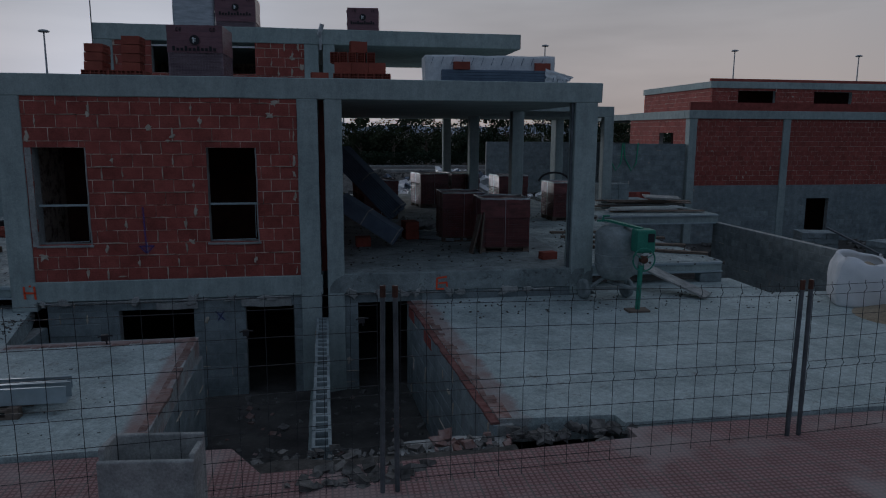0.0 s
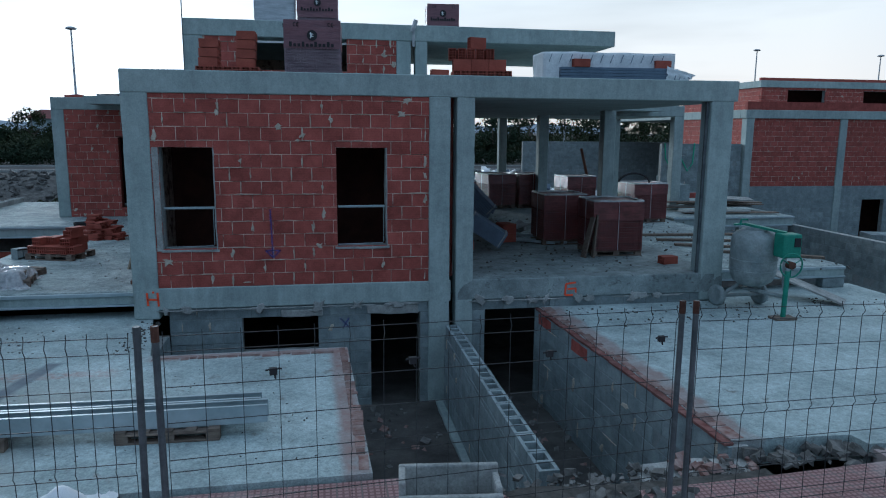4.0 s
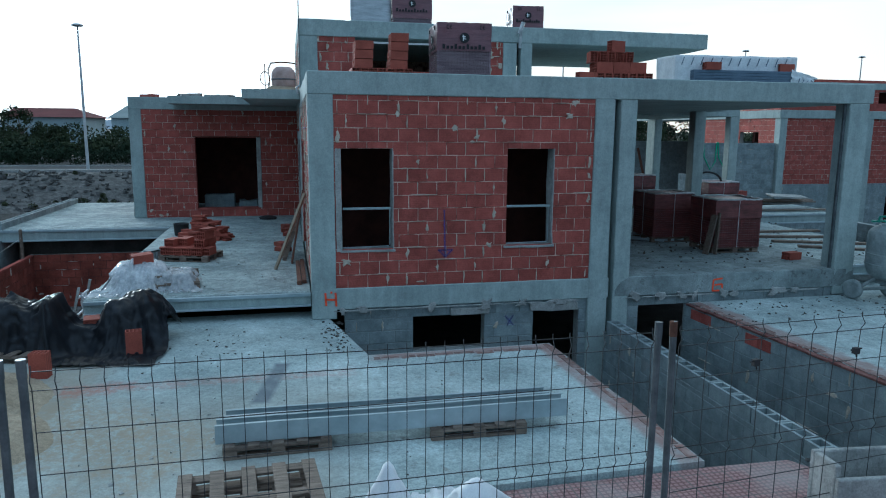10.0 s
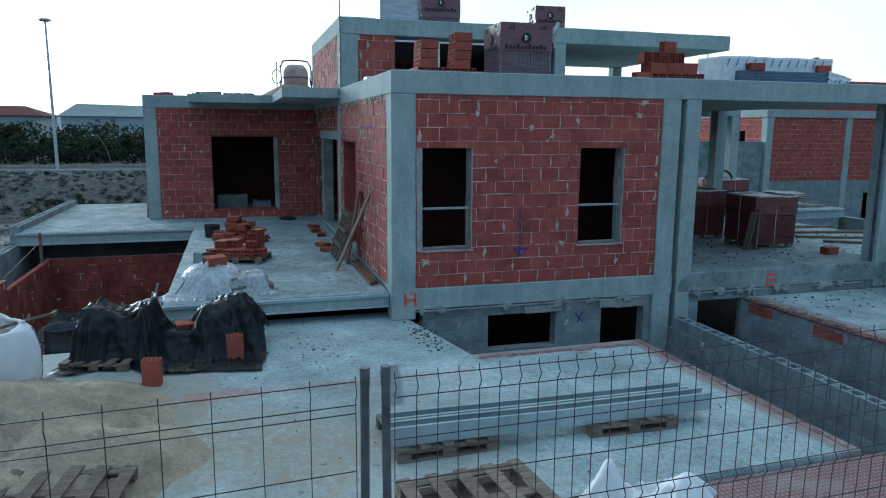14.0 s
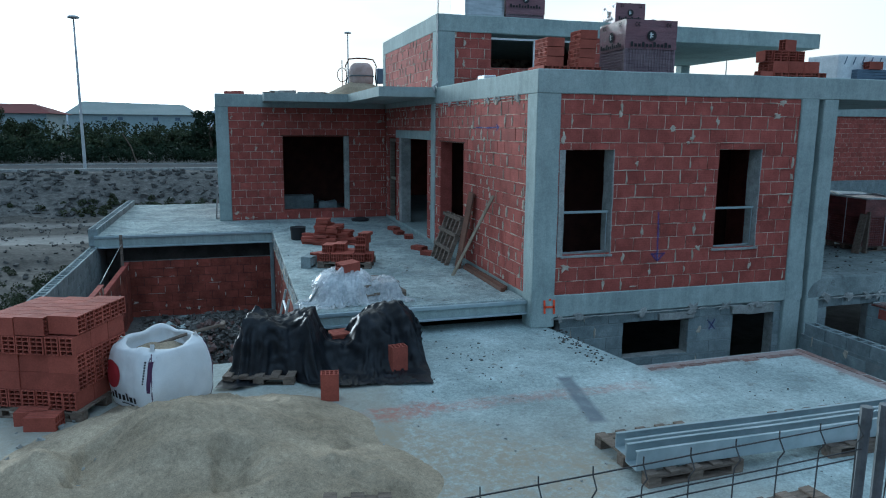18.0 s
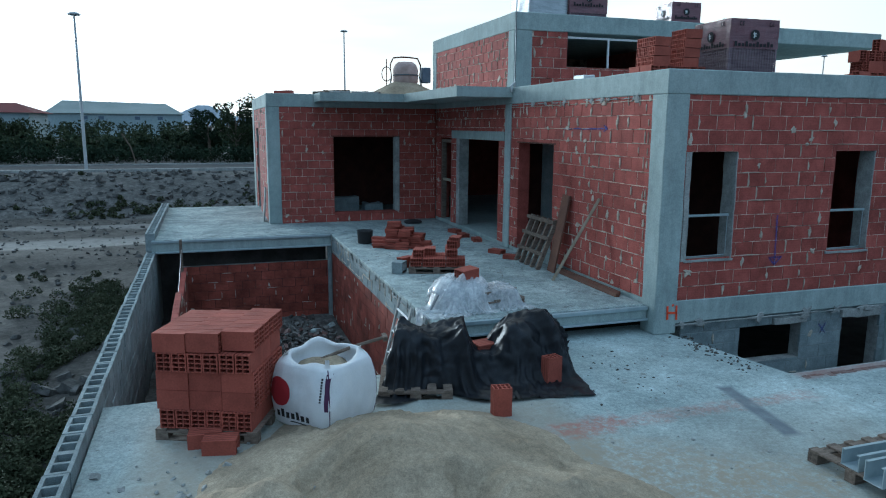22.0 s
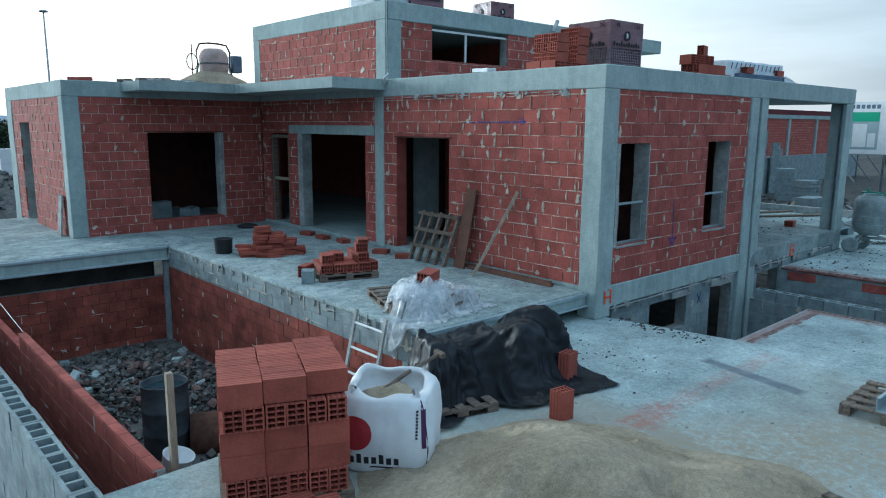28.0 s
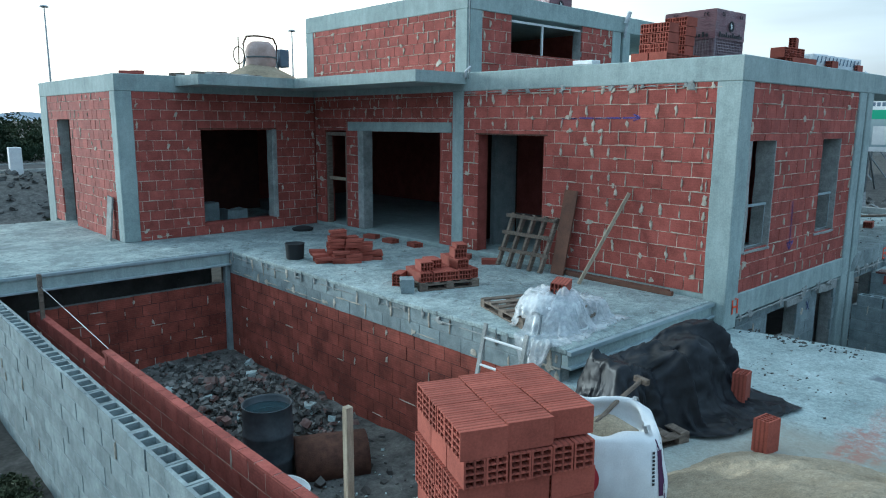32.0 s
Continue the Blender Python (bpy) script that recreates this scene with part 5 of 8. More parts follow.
def sack_point(r, h, a, pr, pz, n, seed):
    """A place on the skin of a square woven sack."""
    sq = (abs(math.cos(a)) ** n + abs(math.sin(a)) ** n) ** (-1 / n)
    c, s = math.cos(a), math.sin(a)
    wob = 1 + 0.05 * noise.noise(Vector((c * 1.8 + seed, s * 1.8, pz * 2.4))) + 0.03 * noise.noise(Vector((c * 5 + seed, s * 5, pz * 4)))
    rad = pr * r * sq * wob
    return Vector((rad * c, rad * s, pz * h))


SACK = [(0.92, 0.0, 7), (0.98, 0.03, 7), (1.02, 0.14, 7), (1.05, 0.32, 6.5), (1.05, 0.5, 6), (1.02, 0.66, 5.5), (0.98, 0.78, 5), (0.92, 0.86, 4.5)]


def sack_skin(r, h, x, z, seed):
    """The sack's face that looks along -y, at x and z."""
    f = min(max(z / h, 0.0), 0.855)
    for (p0, z0, n0), (p1, z1, n1) in zip(SACK, SACK[1:]):
        if z0 <= f <= z1:
            k = (f - z0) / (z1 - z0)
            pr, n = p0 + (p1 - p0) * k, n0 + (n1 - n0) * k
    lo, hi = -0.75 * math.pi - 0.3, -0.25 * math.pi + 0.3
    for k in range(24):
        mid = (lo + hi) / 2
        if sack_point(r, h, mid, pr, f, n, seed).x < x:
            lo = mid
        else:
            hi = mid
    return sack_point(r, h, lo, pr, f, n, seed)


def big_bag(m, r, h, label, seed):
    """A square bulging woven sack, open above with slack flaps, half full."""
    t = thing("big_bag", label, "sack", m)
    bm = bmesh.new()
    cnt = 96
    rings = []
    prof = []
    for (p0, z0, n0), (p1, z1, n1) in zip(SACK, SACK[1:]):
        for k in range(3):
            q = k / 3
            prof.append((p0 + (p1 - p0) * q, z0 + (z1 - z0) * q, n0 + (n1 - n0) * q, 0))
    prof += [(0.92, 0.86, 4.5, 0), (0.87, 0.92, 4.2, 0.4), (0.82, 0.98, 4, 0.8), (0.78, 1.0, 4, 1), (0.72, 0.99, 4, 1), (0.70, 0.93, 4, 0.6), (0.74, 0.84, 4, 0), (0.76, 0.72, 4, 0), (0.5, 0.68, 4, 0), (0.02, 0.68, 4, 0)]
    for pr, pz, n, rim in prof:
        ring = []
        for k in range(cnt):
            a = 2 * math.pi * k / cnt
            p = sack_point(r, h, a, pr, pz, n, seed)
            if rim:
                corner = (1 - math.cos(4 * a)) / 2
                slack = noise.noise(Vector((math.cos(a) * 1.1, math.sin(a) * 1.1, seed)))
                back = math.cos(a - 0.75 * math.pi)
                p.z += rim * h * (0.05 * corner - 0.10 + 0.10 * slack + 0.07 * back)
                fold = noise.noise(Vector((math.cos(a) * 1.7 + 4, math.sin(a) * 1.7, seed)))
                p.x *= 1 + rim * (0.13 * fold - 0.05)
                p.y *= 1 + rim * (0.13 * fold - 0.05)
            ring.append(bm.verts.new(p))
        rings.append(ring)
    for q, w in zip(rings, rings[1:]):
        for k in range(cnt):
            bm.faces.new((q[k], q[(k + 1) % cnt], w[(k + 1) % cnt], w[k]))
    bm.faces.new(rings[0][::-1])
    part("sack", bm, M_BAG, t, "white woven plastic sack with creased sides", True)
    bm = bmesh.new()
    add_lathe(bm, [(0.02, 0.66 * h), (0.66 * r, 0.66 * h), (0.68 * r, 0.72 * h), (0.4 * r, 0.80 * h), (0.02, 0.82 * h)], n=28)
    for v in bm.verts:
        v.co.z += 0.06 * noise.noise(v.co * 5)
    part("sand_fill", bm, M_SAND, t, "damp sand in the open sack", True)
    for k in range(4):
        bm = bmesh.new()
        a = radians(45 + 90 * k)
        c = Vector((math.cos(a), math.sin(a), 0)) * r * 1.16
        up = Vector((0, 0, h))
        w = Vector((-math.sin(a), math.cos(a), 0)) * 0.02
        pts = [c * 0.92 + up * 0.70, c * 0.84 + up * 0.84, c * 0.76 + up * 0.95, c * 0.82 + up * 0.97, c * 0.95 + up * 0.80, c * 1.0 + up * 0.62]
        vs = [(bm.verts.new(p - w), bm.verts.new(p + w)) for p in pts]
        for (p0, p1), (q0, q1) in zip(vs, vs[1:]):
            bm.faces.new((p0, p1, q1, q0))
        bmesh.ops.solidify(bm, geom=bm.faces[:], thickness=0.005)
        part("lifting_loop", bm, M_BAG, t, "limp white webbing loop", True)
        bm = bmesh.new()
        add_tube(bm, [sack_point(r, h, a, p0, z0, n0, seed) for p0, z0, n0 in SACK], 0.006, 5)
        part("corner_seam", bm, M_PLUM if k in (0, 3) else M_BAG, t, "sewn corner seam", True)
    return t


def heightfield(name, cx, cy, rx, ry, z0, height, material, n=70):
    """A heap laid over the ground; height(u, v) in metres with u, v from -1 to 1."""
    verts, faces = [], []
    for j in range(n + 1):
        for i in range(n + 1):
            u, v = 2 * i / n - 1, 2 * j / n - 1
            verts.append((cx + rx * u, cy + ry * v, z0 + height(u, v)))
    for j in range(n):
        for i in range(n):
            a = j * (n + 1) + i
            faces.append((a, a + 1, a + n + 2, a + n + 1))
    me = bpy.data.meshes.new(name)
    me.from_pydata(verts, [], faces)
    me.materials.append(material)
    me.polygons.foreach_set("use_smooth", [True] * len(faces))
    return new(name, me)


def chunk_field(name, places, material, label, category, seed, parent=None):
    """Broken lumps scattered on the ground, joined; places are (x, y, z, size)."""
    rng = random.Random(seed)
    verts, faces = [], []
    cube = [(-1, -1, -1), (1, -1, -1), (1, 1, -1), (-1, 1, -1), (-1, -1, 1), (1, -1, 1), (1, 1, 1), (-1, 1, 1)]
    quads = ((0, 3, 2, 1), (4, 5, 6, 7), (0, 1, 5, 4), (1, 2, 6, 5), (2, 3, 7, 6), (3, 0, 4, 7))
    for x, y, z, s in places:
        rot = Euler((rng.uniform(-0.6, 0.6), rng.uniform(-0.6, 0.6), rng.uniform(0, 6.3))).to_matrix()
        dims = Vector((rng.uniform(0.6, 1.5), rng.uniform(0.5, 1.1), rng.uniform(0.3, 0.8))) * s * 0.5
        k = len(verts)
        for c in cube:
            p = Vector((c[0] * dims.x, c[1] * dims.y, c[2] * dims.z)) * rng.uniform(0.65, 1.1)
            verts.append(tuple(rot @ p + Vector((x, y, z + dims.z * 0.5))))
        faces.extend([tuple(k + i for i in q) for q in quads])
    me = bpy.data.meshes.new(name)
    me.from_pydata(verts, [], faces)
    me.materials.append(material)
    ob = new(name, me)
    if parent:
        ob.parent = parent
        ob["label"], ob["kind"] = label, "stuff"
    else:
        tagged(ob, label, category, kind="stuff")
    return ob


def leaf_mass(name, centres, material, label, category, seed, leaf=0.16, per=60, parent=None):
    """Foliage: many small tilted leaf blades round clump centres (x, y, z, radius)."""
    rng = np.random.default_rng(seed)
    c = np.array(centres)
    idx = np.repeat(np.arange(len(c)), per)
    d = rng.normal(size=(len(idx), 3))
    d /= np.linalg.norm(d, axis=1)[:, None]
    r = c[idx, 3] * rng.uniform(0.35, 1.05, len(idx)) ** 0.6
    pos = c[idx, :3] + d * r[:, None] * np.array([1, 1, 0.85])
    a, b = rng.normal(size=(len(idx), 3)), rng.normal(size=(len(idx), 3))
    a /= np.linalg.norm(a, axis=1)[:, None]
    b -= a * (a * b).sum(1)[:, None]
    b /= np.linalg.norm(b, axis=1)[:, None]
    s = leaf * rng.uniform(0.6, 1.5, len(idx))[:, None]
    v = np.stack([pos - a * s, pos + b * s * 0.5, pos + a * s, pos - b * s * 0.5], 1).reshape(-1, 3)
    f = np.arange(len(v)).reshape(-1, 4)
    me = bpy.data.meshes.new(name)
    me.from_pydata(v.tolist(), [], f.tolist())
    me.materials.append(material)
    ob = new(name, me)
    if parent:
        ob.parent = parent
        ob["label"] = label
    else:
        tagged(ob, label, category, kind="stuff")
    return ob


def tree(x, y, z, h, spread, label, seed, leaf=0.2, dark=False):
    rng = random.Random(seed)
    t = thing("tree", label, "tree", Matrix.Translation((x, y, z)), "far trees")
    bm = bmesh.new()
    top = h * 0.55
    add_tube(bm, [(0, 0, -0.2), (0.05, 0, top * 0.5), (0.02, 0.08, top), (0, 0.05, h * 0.8)], [0.16, 0.12, 0.08, 0.03], 7)
    for k in range(6):
        a, zz = k * 1.1 + rng.random(), top * rng.uniform(0.55, 1.1)
        add_tube(bm, [(0, 0, zz), (math.cos(a) * spread * 0.35, math.sin(a) * spread * 0.35, zz + h * 0.16), (math.cos(a) * spread * 0.7, math.sin(a) * spread * 0.7, zz + h * 0.25)], [0.06, 0.04, 0.015], 5)
    part("trunk", bm, M_BARK, t)
    cs = []
    for k in range(34):
        a, rr = rng.uniform(0, 6.3), spread * math.sqrt(rng.random())
        zz = h * rng.uniform(0.38, 1.0)
        rr *= 1.0 - 0.55 * abs(zz / h - 0.6)
        cs.append((math.cos(a) * rr, math.sin(a) * rr, zz, spread * rng.uniform(0.16, 0.34)))
    leaf_mass("crown", cs, M_LEAF_DARK if dark else M_LEAF, "ragged green crown", "tree", seed, leaf, 70, t)
    return t


def street_lamp(x, y, z, h, label):
    t = thing("street_lamp", label, "street lamp", Matrix.Translation((x, y, z)), "street lamps")
    bm = bmesh.new()
    add_tube(bm, [(0, 0, 0), (0, 0, h * 0.5), (0, 0, h)], [0.10, 0.08, 0.05], 8)
    part("pole", bm, M_SILVER, t)
    bm = bmesh.new()
    add_lathe(bm, [(0.03, -0.05), (0.30, 0.0), (0.36, 0.05), (0.24, 0.14), (0.03, 0.18)], (0, 0, h), 14)
    part("lantern", bm, M_SILVER, t, "flat grey lantern head", True)
    return t


def cement_mixer(m, label):
    t = thing("cement_mixer", label, "cement mixer", m)
    drum = pose(0, 0, 0, 3, -3, 0)
    bm = bmesh.new()
    add_lathe(bm, [(0.10, 0.39), (0.22, 0.40), (0.31, 0.47), (0.355, 0.60), (0.36, 0.66), (0.36, 1.12), (0.345, 1.20), (0.29, 1.26), (0.22, 1.29), (0.20, 1.32), (0.17, 1.31), (0.16, 1.1)], n=36)
    bm.transform(drum)
    part("drum", bm, M_DRUM, t, "cement-splashed pale steel drum", True)
    for z in (0.84, 0.66):
        bm = bmesh.new()
        add_lathe(bm, [(0.358, z - 0.012), (0.372, z - 0.010), (0.372, z + 0.010), (0.358, z + 0.012)], n=36)
        bm.transform(drum)
        part("drum_band", bm, M_DRUM, t)
    box = part("motor_box", boxbm(0.04, -0.66, 0.92, 0.36, -0.40, 1.30, 0.03, 2), M_GREEN, t, "green enamelled motor housing")
    part("switch", boxbm(0.22, -0.672, 1.10, 0.33, -0.66, 1.24, 0.004), M_BLACKPRINT, box)
    bm = bmesh.new()
    add_beam(bm, (0.18, -0.5, 1.30), (-0.20, 0.0, 1.385), 0.10, 0.035)
    add_beam(bm, (-0.20, 0.0, 1.385), (-0.36, 0.08, 1.37), 0.07, 0.03)
    add_tube(bm, [(-0.30, 0.0, 1.36), (-0.28, 0.0, 1.46), (-0.18, -0.02, 1.46)], 0.02, 6)
    part("top_arm", bm, M_GREEN, t, "green bracket over the drum")
    bm = bmesh.new()
    add_tube(bm, [(0.10 + 0.185 * math.cos(a), -0.80, 0.84 + 0.185 * math.sin(a)) for a in np.linspace(0, 2 * math.pi, 29)], 0.013, 6)
    for a in (0.5, 2.6, 4.7):
        add_tube(bm, [(0.10, -0.80, 0.84), (0.10 + 0.185 * math.cos(a), -0.80, 0.84 + 0.185 * math.sin(a))], 0.009, 5)
    part("tilt_wheel", bm, M_GREEN, t, "green tilting hand wheel", True)
    bm = bmesh.new()
    add_lathe(bm, [(0.02, -0.05), (0.06, -0.05), (0.06, 0.05), (0.02, 0.05)], n=12)
    bm.transform(pose(0.10, -0.78, 0.84, 90, 0, 0))
    part("hub", bm, M_RUST, t)
    bm = bmesh.new()
    for a, b in (((-0.50, 0.15, 0.17), (0.30, 0.15, 0.17)), ((-0.45, 0.15, 0.17), (-0.18, 0.02, 0.42)), ((0.25, 0.15, 0.17), (0.15, 0.02, 0.42)), ((-0.10, 0.1, 0.30), (0.05, -0.78, 0.34)), ((0.08, -0.70, 0.42), (0.12, -0.60, 0.95))):
        add_tube(bm, [a, b], 0.032, 7)
    part("chassis", bm, M_DRUM, t, "tubular steel chassis")
    bm = bmesh.new()
    add_tube(bm, [(0.03, -0.80, 0.03), (0.06, -0.78, 0.75)], 0.04, 8)
    part("prop_leg", bm, M_GREEN, t, "pale green prop leg")
    part("foot", boxbm(-0.16, -0.92, 0.0, 0.20, -0.70, 0.035, 0.004), M_WOOD, t, "board under the prop leg")
    for x in (-0.52, 0.26):
        bm = bmesh.new()
        add_lathe(bm, [(0.03, -0.045), (0.10, -0.03), (0.13, -0.045), (0.17, -0.035), (0.175, 0.0), (0.17, 0.035), (0.13, 0.045), (0.10, 0.03), (0.03, 0.045)], n=22)
        bm.transform(pose(x, 0.17, 0.172, 0, 90, 12))
        part("wheel", bm, M_DRUM, t, "small cement-caked wheel", True)
    return t


def cloth(nx, ny, w, d, cx, cy, rot, start, floor, squeeze=0.92, seed=1, steps=110, held=None, grip=0.93):
    """Lets a sheet of w x d fall over floor(x, y) and settle in folds; returns its grid of places."""
    u, v = np.meshgrid(np.linspace(-0.5, 0.5, nx), np.linspace(-0.5, 0.5, ny), indexing="ij")
    r = np.random.default_rng(seed)
    bumps = sum(np.sin(u * r.uniform(6, 26) + v * r.uniform(-22, 22) + r.uniform(0, 6)) for k in range(7)) * 0.012
    x, y = u * w * squeeze, v * d * squeeze
    ca, sa = math.cos(rot), math.sin(rot)
    p = np.stack([cx + x * ca - y * sa, cy + x * sa + y * ca, 0 * x], 2)
    p[..., 2] = np.maximum(floor(p[..., 0], p[..., 1]), start) + 0.05 + 1.6 * bumps
    vel = np.zeros_like(p)
    sx, sy = w / (nx - 1), d / (ny - 1)
    dg = math.hypot(sx, sy)
    fixed = None if held is None else held(u, v)
    first = p.copy()

    def pull(a, b, length, k, slack=False):
        e = b - a
        ln = np.sqrt((e * e).sum(2))[..., None] + 1e-9
        f = (ln - length) / ln
        if slack:
            f = np.minimum(f, 0)
        e *= 0.5 * k * f
        a += e
        b -= e

    for s in range(steps):
        before = p.copy()
        p += vel * 0.95
        p[..., 2] -= 0.0035
        for it in range(5):
            for o in (0, 1):
                n = (nx - o) // 2
                pull(p[o:o + 2 * n:2], p[o + 1:o + 2 * n:2], sx, 1.0)
                n = (ny - o) // 2
                pull(p[:, o:o + 2 * n:2], p[:, o + 1:o + 2 * n:2], sy, 1.0)
            pull(p[:-1, :-1], p[1:, 1:], dg, 0.25)
            pull(p[1:, :-1], p[:-1, 1:], dg, 0.25)
            pull(p[:-2], p[2:], 2 * sx * 0.93, 0.22, True)
            pull(p[:, :-2], p[:, 2:], 2 * sy * 0.93, 0.22, True)
            low = floor(p[..., 0], p[..., 1])
            hit = p[..., 2] < low
            p[..., 2] = np.maximum(p[..., 2], low)
            for k in (0, 1):
                p[..., k] = np.where(hit, grip * before[..., k] + (1 - grip) * p[..., k], p[..., k])
            if fixed is not None:
                p[fixed] = first[fixed]
        vel = np.clip(p - before, -0.05, 0.05)
    return p


def sheet_mesh(name, p, material):
    nx, ny = p.shape[:2]
    i = np.arange(nx * ny).reshape(nx, ny)
    f = np.stack([i[:-1, :-1], i[1:, :-1], i[1:, 1:], i[:-1, 1:]], 2).reshape(-1, 4)
    me = bpy.data.meshes.new(name)
    me.from_pydata(p.reshape(-1, 3).tolist(), [], f.tolist())
    me.materials.append(material)
    me.polygons.foreach_set("use_smooth", [True] * len(f))
    return me


def table(x, y, x0, x1, y0, y1, h, soft=0.12):
    """A flat-topped block with sloping sides, as heights over a plan."""
    return h * np.clip(np.minimum(np.minimum(x - x0, x1 - x), np.minimum(y - y0, y1 - y)) / soft, 0, 1)


# ---------------------------------------------------------------- forecourt: bricks, sack, tarpaulin, sand
PB = pose(-10.71, 10.41, SL, 0, 0, -23) @ Matrix.Diagonal((1.02, 0.97, 0.95, 1))
pallet(PB, "wooden pallet under a full load of red bricks", 0.95, 0.95)
brick_load(PB, "yxxyx", "full pallet load of new red hollow bricks", 0.92, 0.87, 5, z0=0.12, uneven=True)
for x, y, z, r in ((-10.93, 9.70, SL, -13), (-11.05, 9.86, SL, -6)):
    b = tagged(new("loose_brick", HOLLOW_FLAT), "single red hollow brick lying on the slab", "brick", "loose bricks")
    b.matrix_basis = pose(x, y, z, 0, 0, r)
for x, y, z, rx, rz in ((-8.14, 9.70, SL, 0, -8), (-7.23, 10.30, -0.33, 0, 10)):
    b = tagged(new("loose_brick", HOLLOW), "single red hollow brick standing on end", "brick", "loose bricks")
    b.matrix_basis = pose(x, y, z + 0.298, 0, 90, rz)

BAG_R, BAG_H = 0.39, 0.735
BAG_AT = pose(-9.75, 10.25, SL, 0, 0, -49)
bag = big_bag(BAG_AT, BAG_R, BAG_H, "open white woven builder's sack half full of sand", 3)


def on_sack(x, z, lift=0.006):
    return sack_skin(BAG_R, BAG_H, x, z, 3) + Vector((0, -lift, 0))


def sack_patch(bm, x0, z0, x1, z1, nx=3, nz=3, skew=0.0):
    g = [[bm.verts.new(on_sack(x0 + (x1 - x0) * i / nx + skew * j / nz, z0 + (z1 - z0) * j / nz)) for i in range(nx + 1)] for j in range(nz + 1)]
    for q, w in zip(g, g[1:]):
        for i in range(nx):
            bm.faces.new((q[i], q[i + 1], w[i + 1], w[i]))


bm = bmesh.new()
c = bm.verts.new(on_sack(-0.22, 0.36))
inner = [bm.verts.new(on_sack(-0.22 + 0.075 * math.cos(k * math.pi / 16), 0.36 + 0.075 * math.sin(k * math.pi / 16))) for k in range(32)]
ring = [bm.verts.new(on_sack(-0.22 + 0.145 * math.cos(k * math.pi / 16), 0.36 + 0.145 * math.sin(k * math.pi / 16))) for k in range(32)]
for k in range(32):
    j = (k + 1) % 32
    bm.faces.new((c, inner[k], inner[j]))
    bm.faces.new((inner[k], ring[k], ring[j], inner[j]))
part("red_disc", bm, M_RED, bag, "large dark red printed disc")
bm = bmesh.new()
sack_patch(bm, 0.335, 0.26, 0.37, 0.60, 1, 8, -0.02)
part("stripe", bm, M_PLUM, bag, "plum printed stripe beside the corner seam")
bm = bmesh.new()
for k in range(9):
    sack_patch(bm, 0.282, 0.55 - k * 0.026, 0.30, 0.568 - k * 0.026, 1, 1)
for k in range(7):
    x = -0.27 + k * 0.062
    sack_patch(bm, x, 0.10, x + 0.04, 0.16 if k not in (1, 4) else 0.185, 2, 2)
sack_patch(bm, -0.10, 0.065, 0.10, 0.078, 4, 1)
part("lettering", bm, M_BLACKPRINT, bag, "dark printed bars in place of lettering")["kind"] = "stuff"
bm = bmesh.new()
add_tube(bm, [(-0.12, 0.02, 0.56), (0.25, -0.05, 0.67), (0.60, -0.12, 0.74)], 0.018, 7)
add_beam(bm, (0.585, -0.18, 0.735), (0.625, -0.06, 0.745), 0.045)
shovel = lone("shovel", bm, M_WOOD, "wooden shovel handle sticking out of the sack", "shovel")
shovel.matrix_basis = pose(-9.72, 10.32, SL, 0, 0, 14)


def under_tarp(x, y):
    """What the tarpaulin covers: a square load, a rounded heap and low stuff between them."""
    u, v = (x + 8.46) * 0.946 - (y - 10.88) * 0.326, (x + 8.46) * 0.326 + (y - 10.88) * 0.946
    h = table(u, v, -0.50, 0.48, -0.36, 0.34, 0.60, 0.12)
    h = np.maximum(h, 0.62 * np.exp(-((x + 7.20) / 0.46) ** 4 - ((y - 11.0) / 0.42) ** 4))
    h = np.maximum(h, table(x, y, -8.3, -6.9, 10.55, 11.3, 0.26, 0.2))
    ground = np.where((x < -8.1) & (y > 11.28), -1.2, SL)
    return ground + 0.012 + h


pallet(pose(-8.64, 10.80, SL - 0.02, 0, 0, -16), "grey wooden pallet half under a tarpaulin", 0.8, 0.86, 5)
def creased(p, amount, seed):
    """Adds long pulled creases to a settled sheet, fading out on the ground."""
    for row in p:
        for q in row:
            v = Vector((q[0] * 2.1 + q[1] * 1.3, q[1] * 1.0 - q[0] * 0.5, seed))
            ridge = 1.0 - 2.2 * abs(noise.noise(v * 1.2))
            fine = 1.0 - 2.2 * abs(noise.noise(v * 2.7 + Vector((3, 1, 0))))
            small = 1.0 - 2.2 * abs(noise.noise(Vector((q[0] * 9, q[1] * 9, q[2] * 9))))
            k = amount * min(1.0, 0.25 + 2.2 * (q[2] - SL))
            q[2] += k * (ridge + 0.55 * fine + 0.28 * small)
            q[1] -= k * (0.8 * ridge + 0.5 * fine + 0.3 * small)
    return p


tarp = tagged(new("tarpaulin", sheet_mesh("tarpaulin", creased(cloth(112, 76, 2.85, 1.85, -7.92, 10.86, radians(-9), SL, under_tarp, 0.82, 4), 0.085, 2), M_TARP)), "creased black plastic tarpaulin thrown over a heap", "tarpaulin")
tiles = thing("tile_stack", "two flat red clay tiles lying on a tarpaulin", "tiles", pose(-7.72, 10.98, -0.05, 6, 0, 12))
for k in range(2):
    part("tile", boxbm(-0.15, -0.09, k * 0.035, 0.15, 0.10, k * 0.035 + 0.03, 0.003), M_BRICK_NEW, tiles)


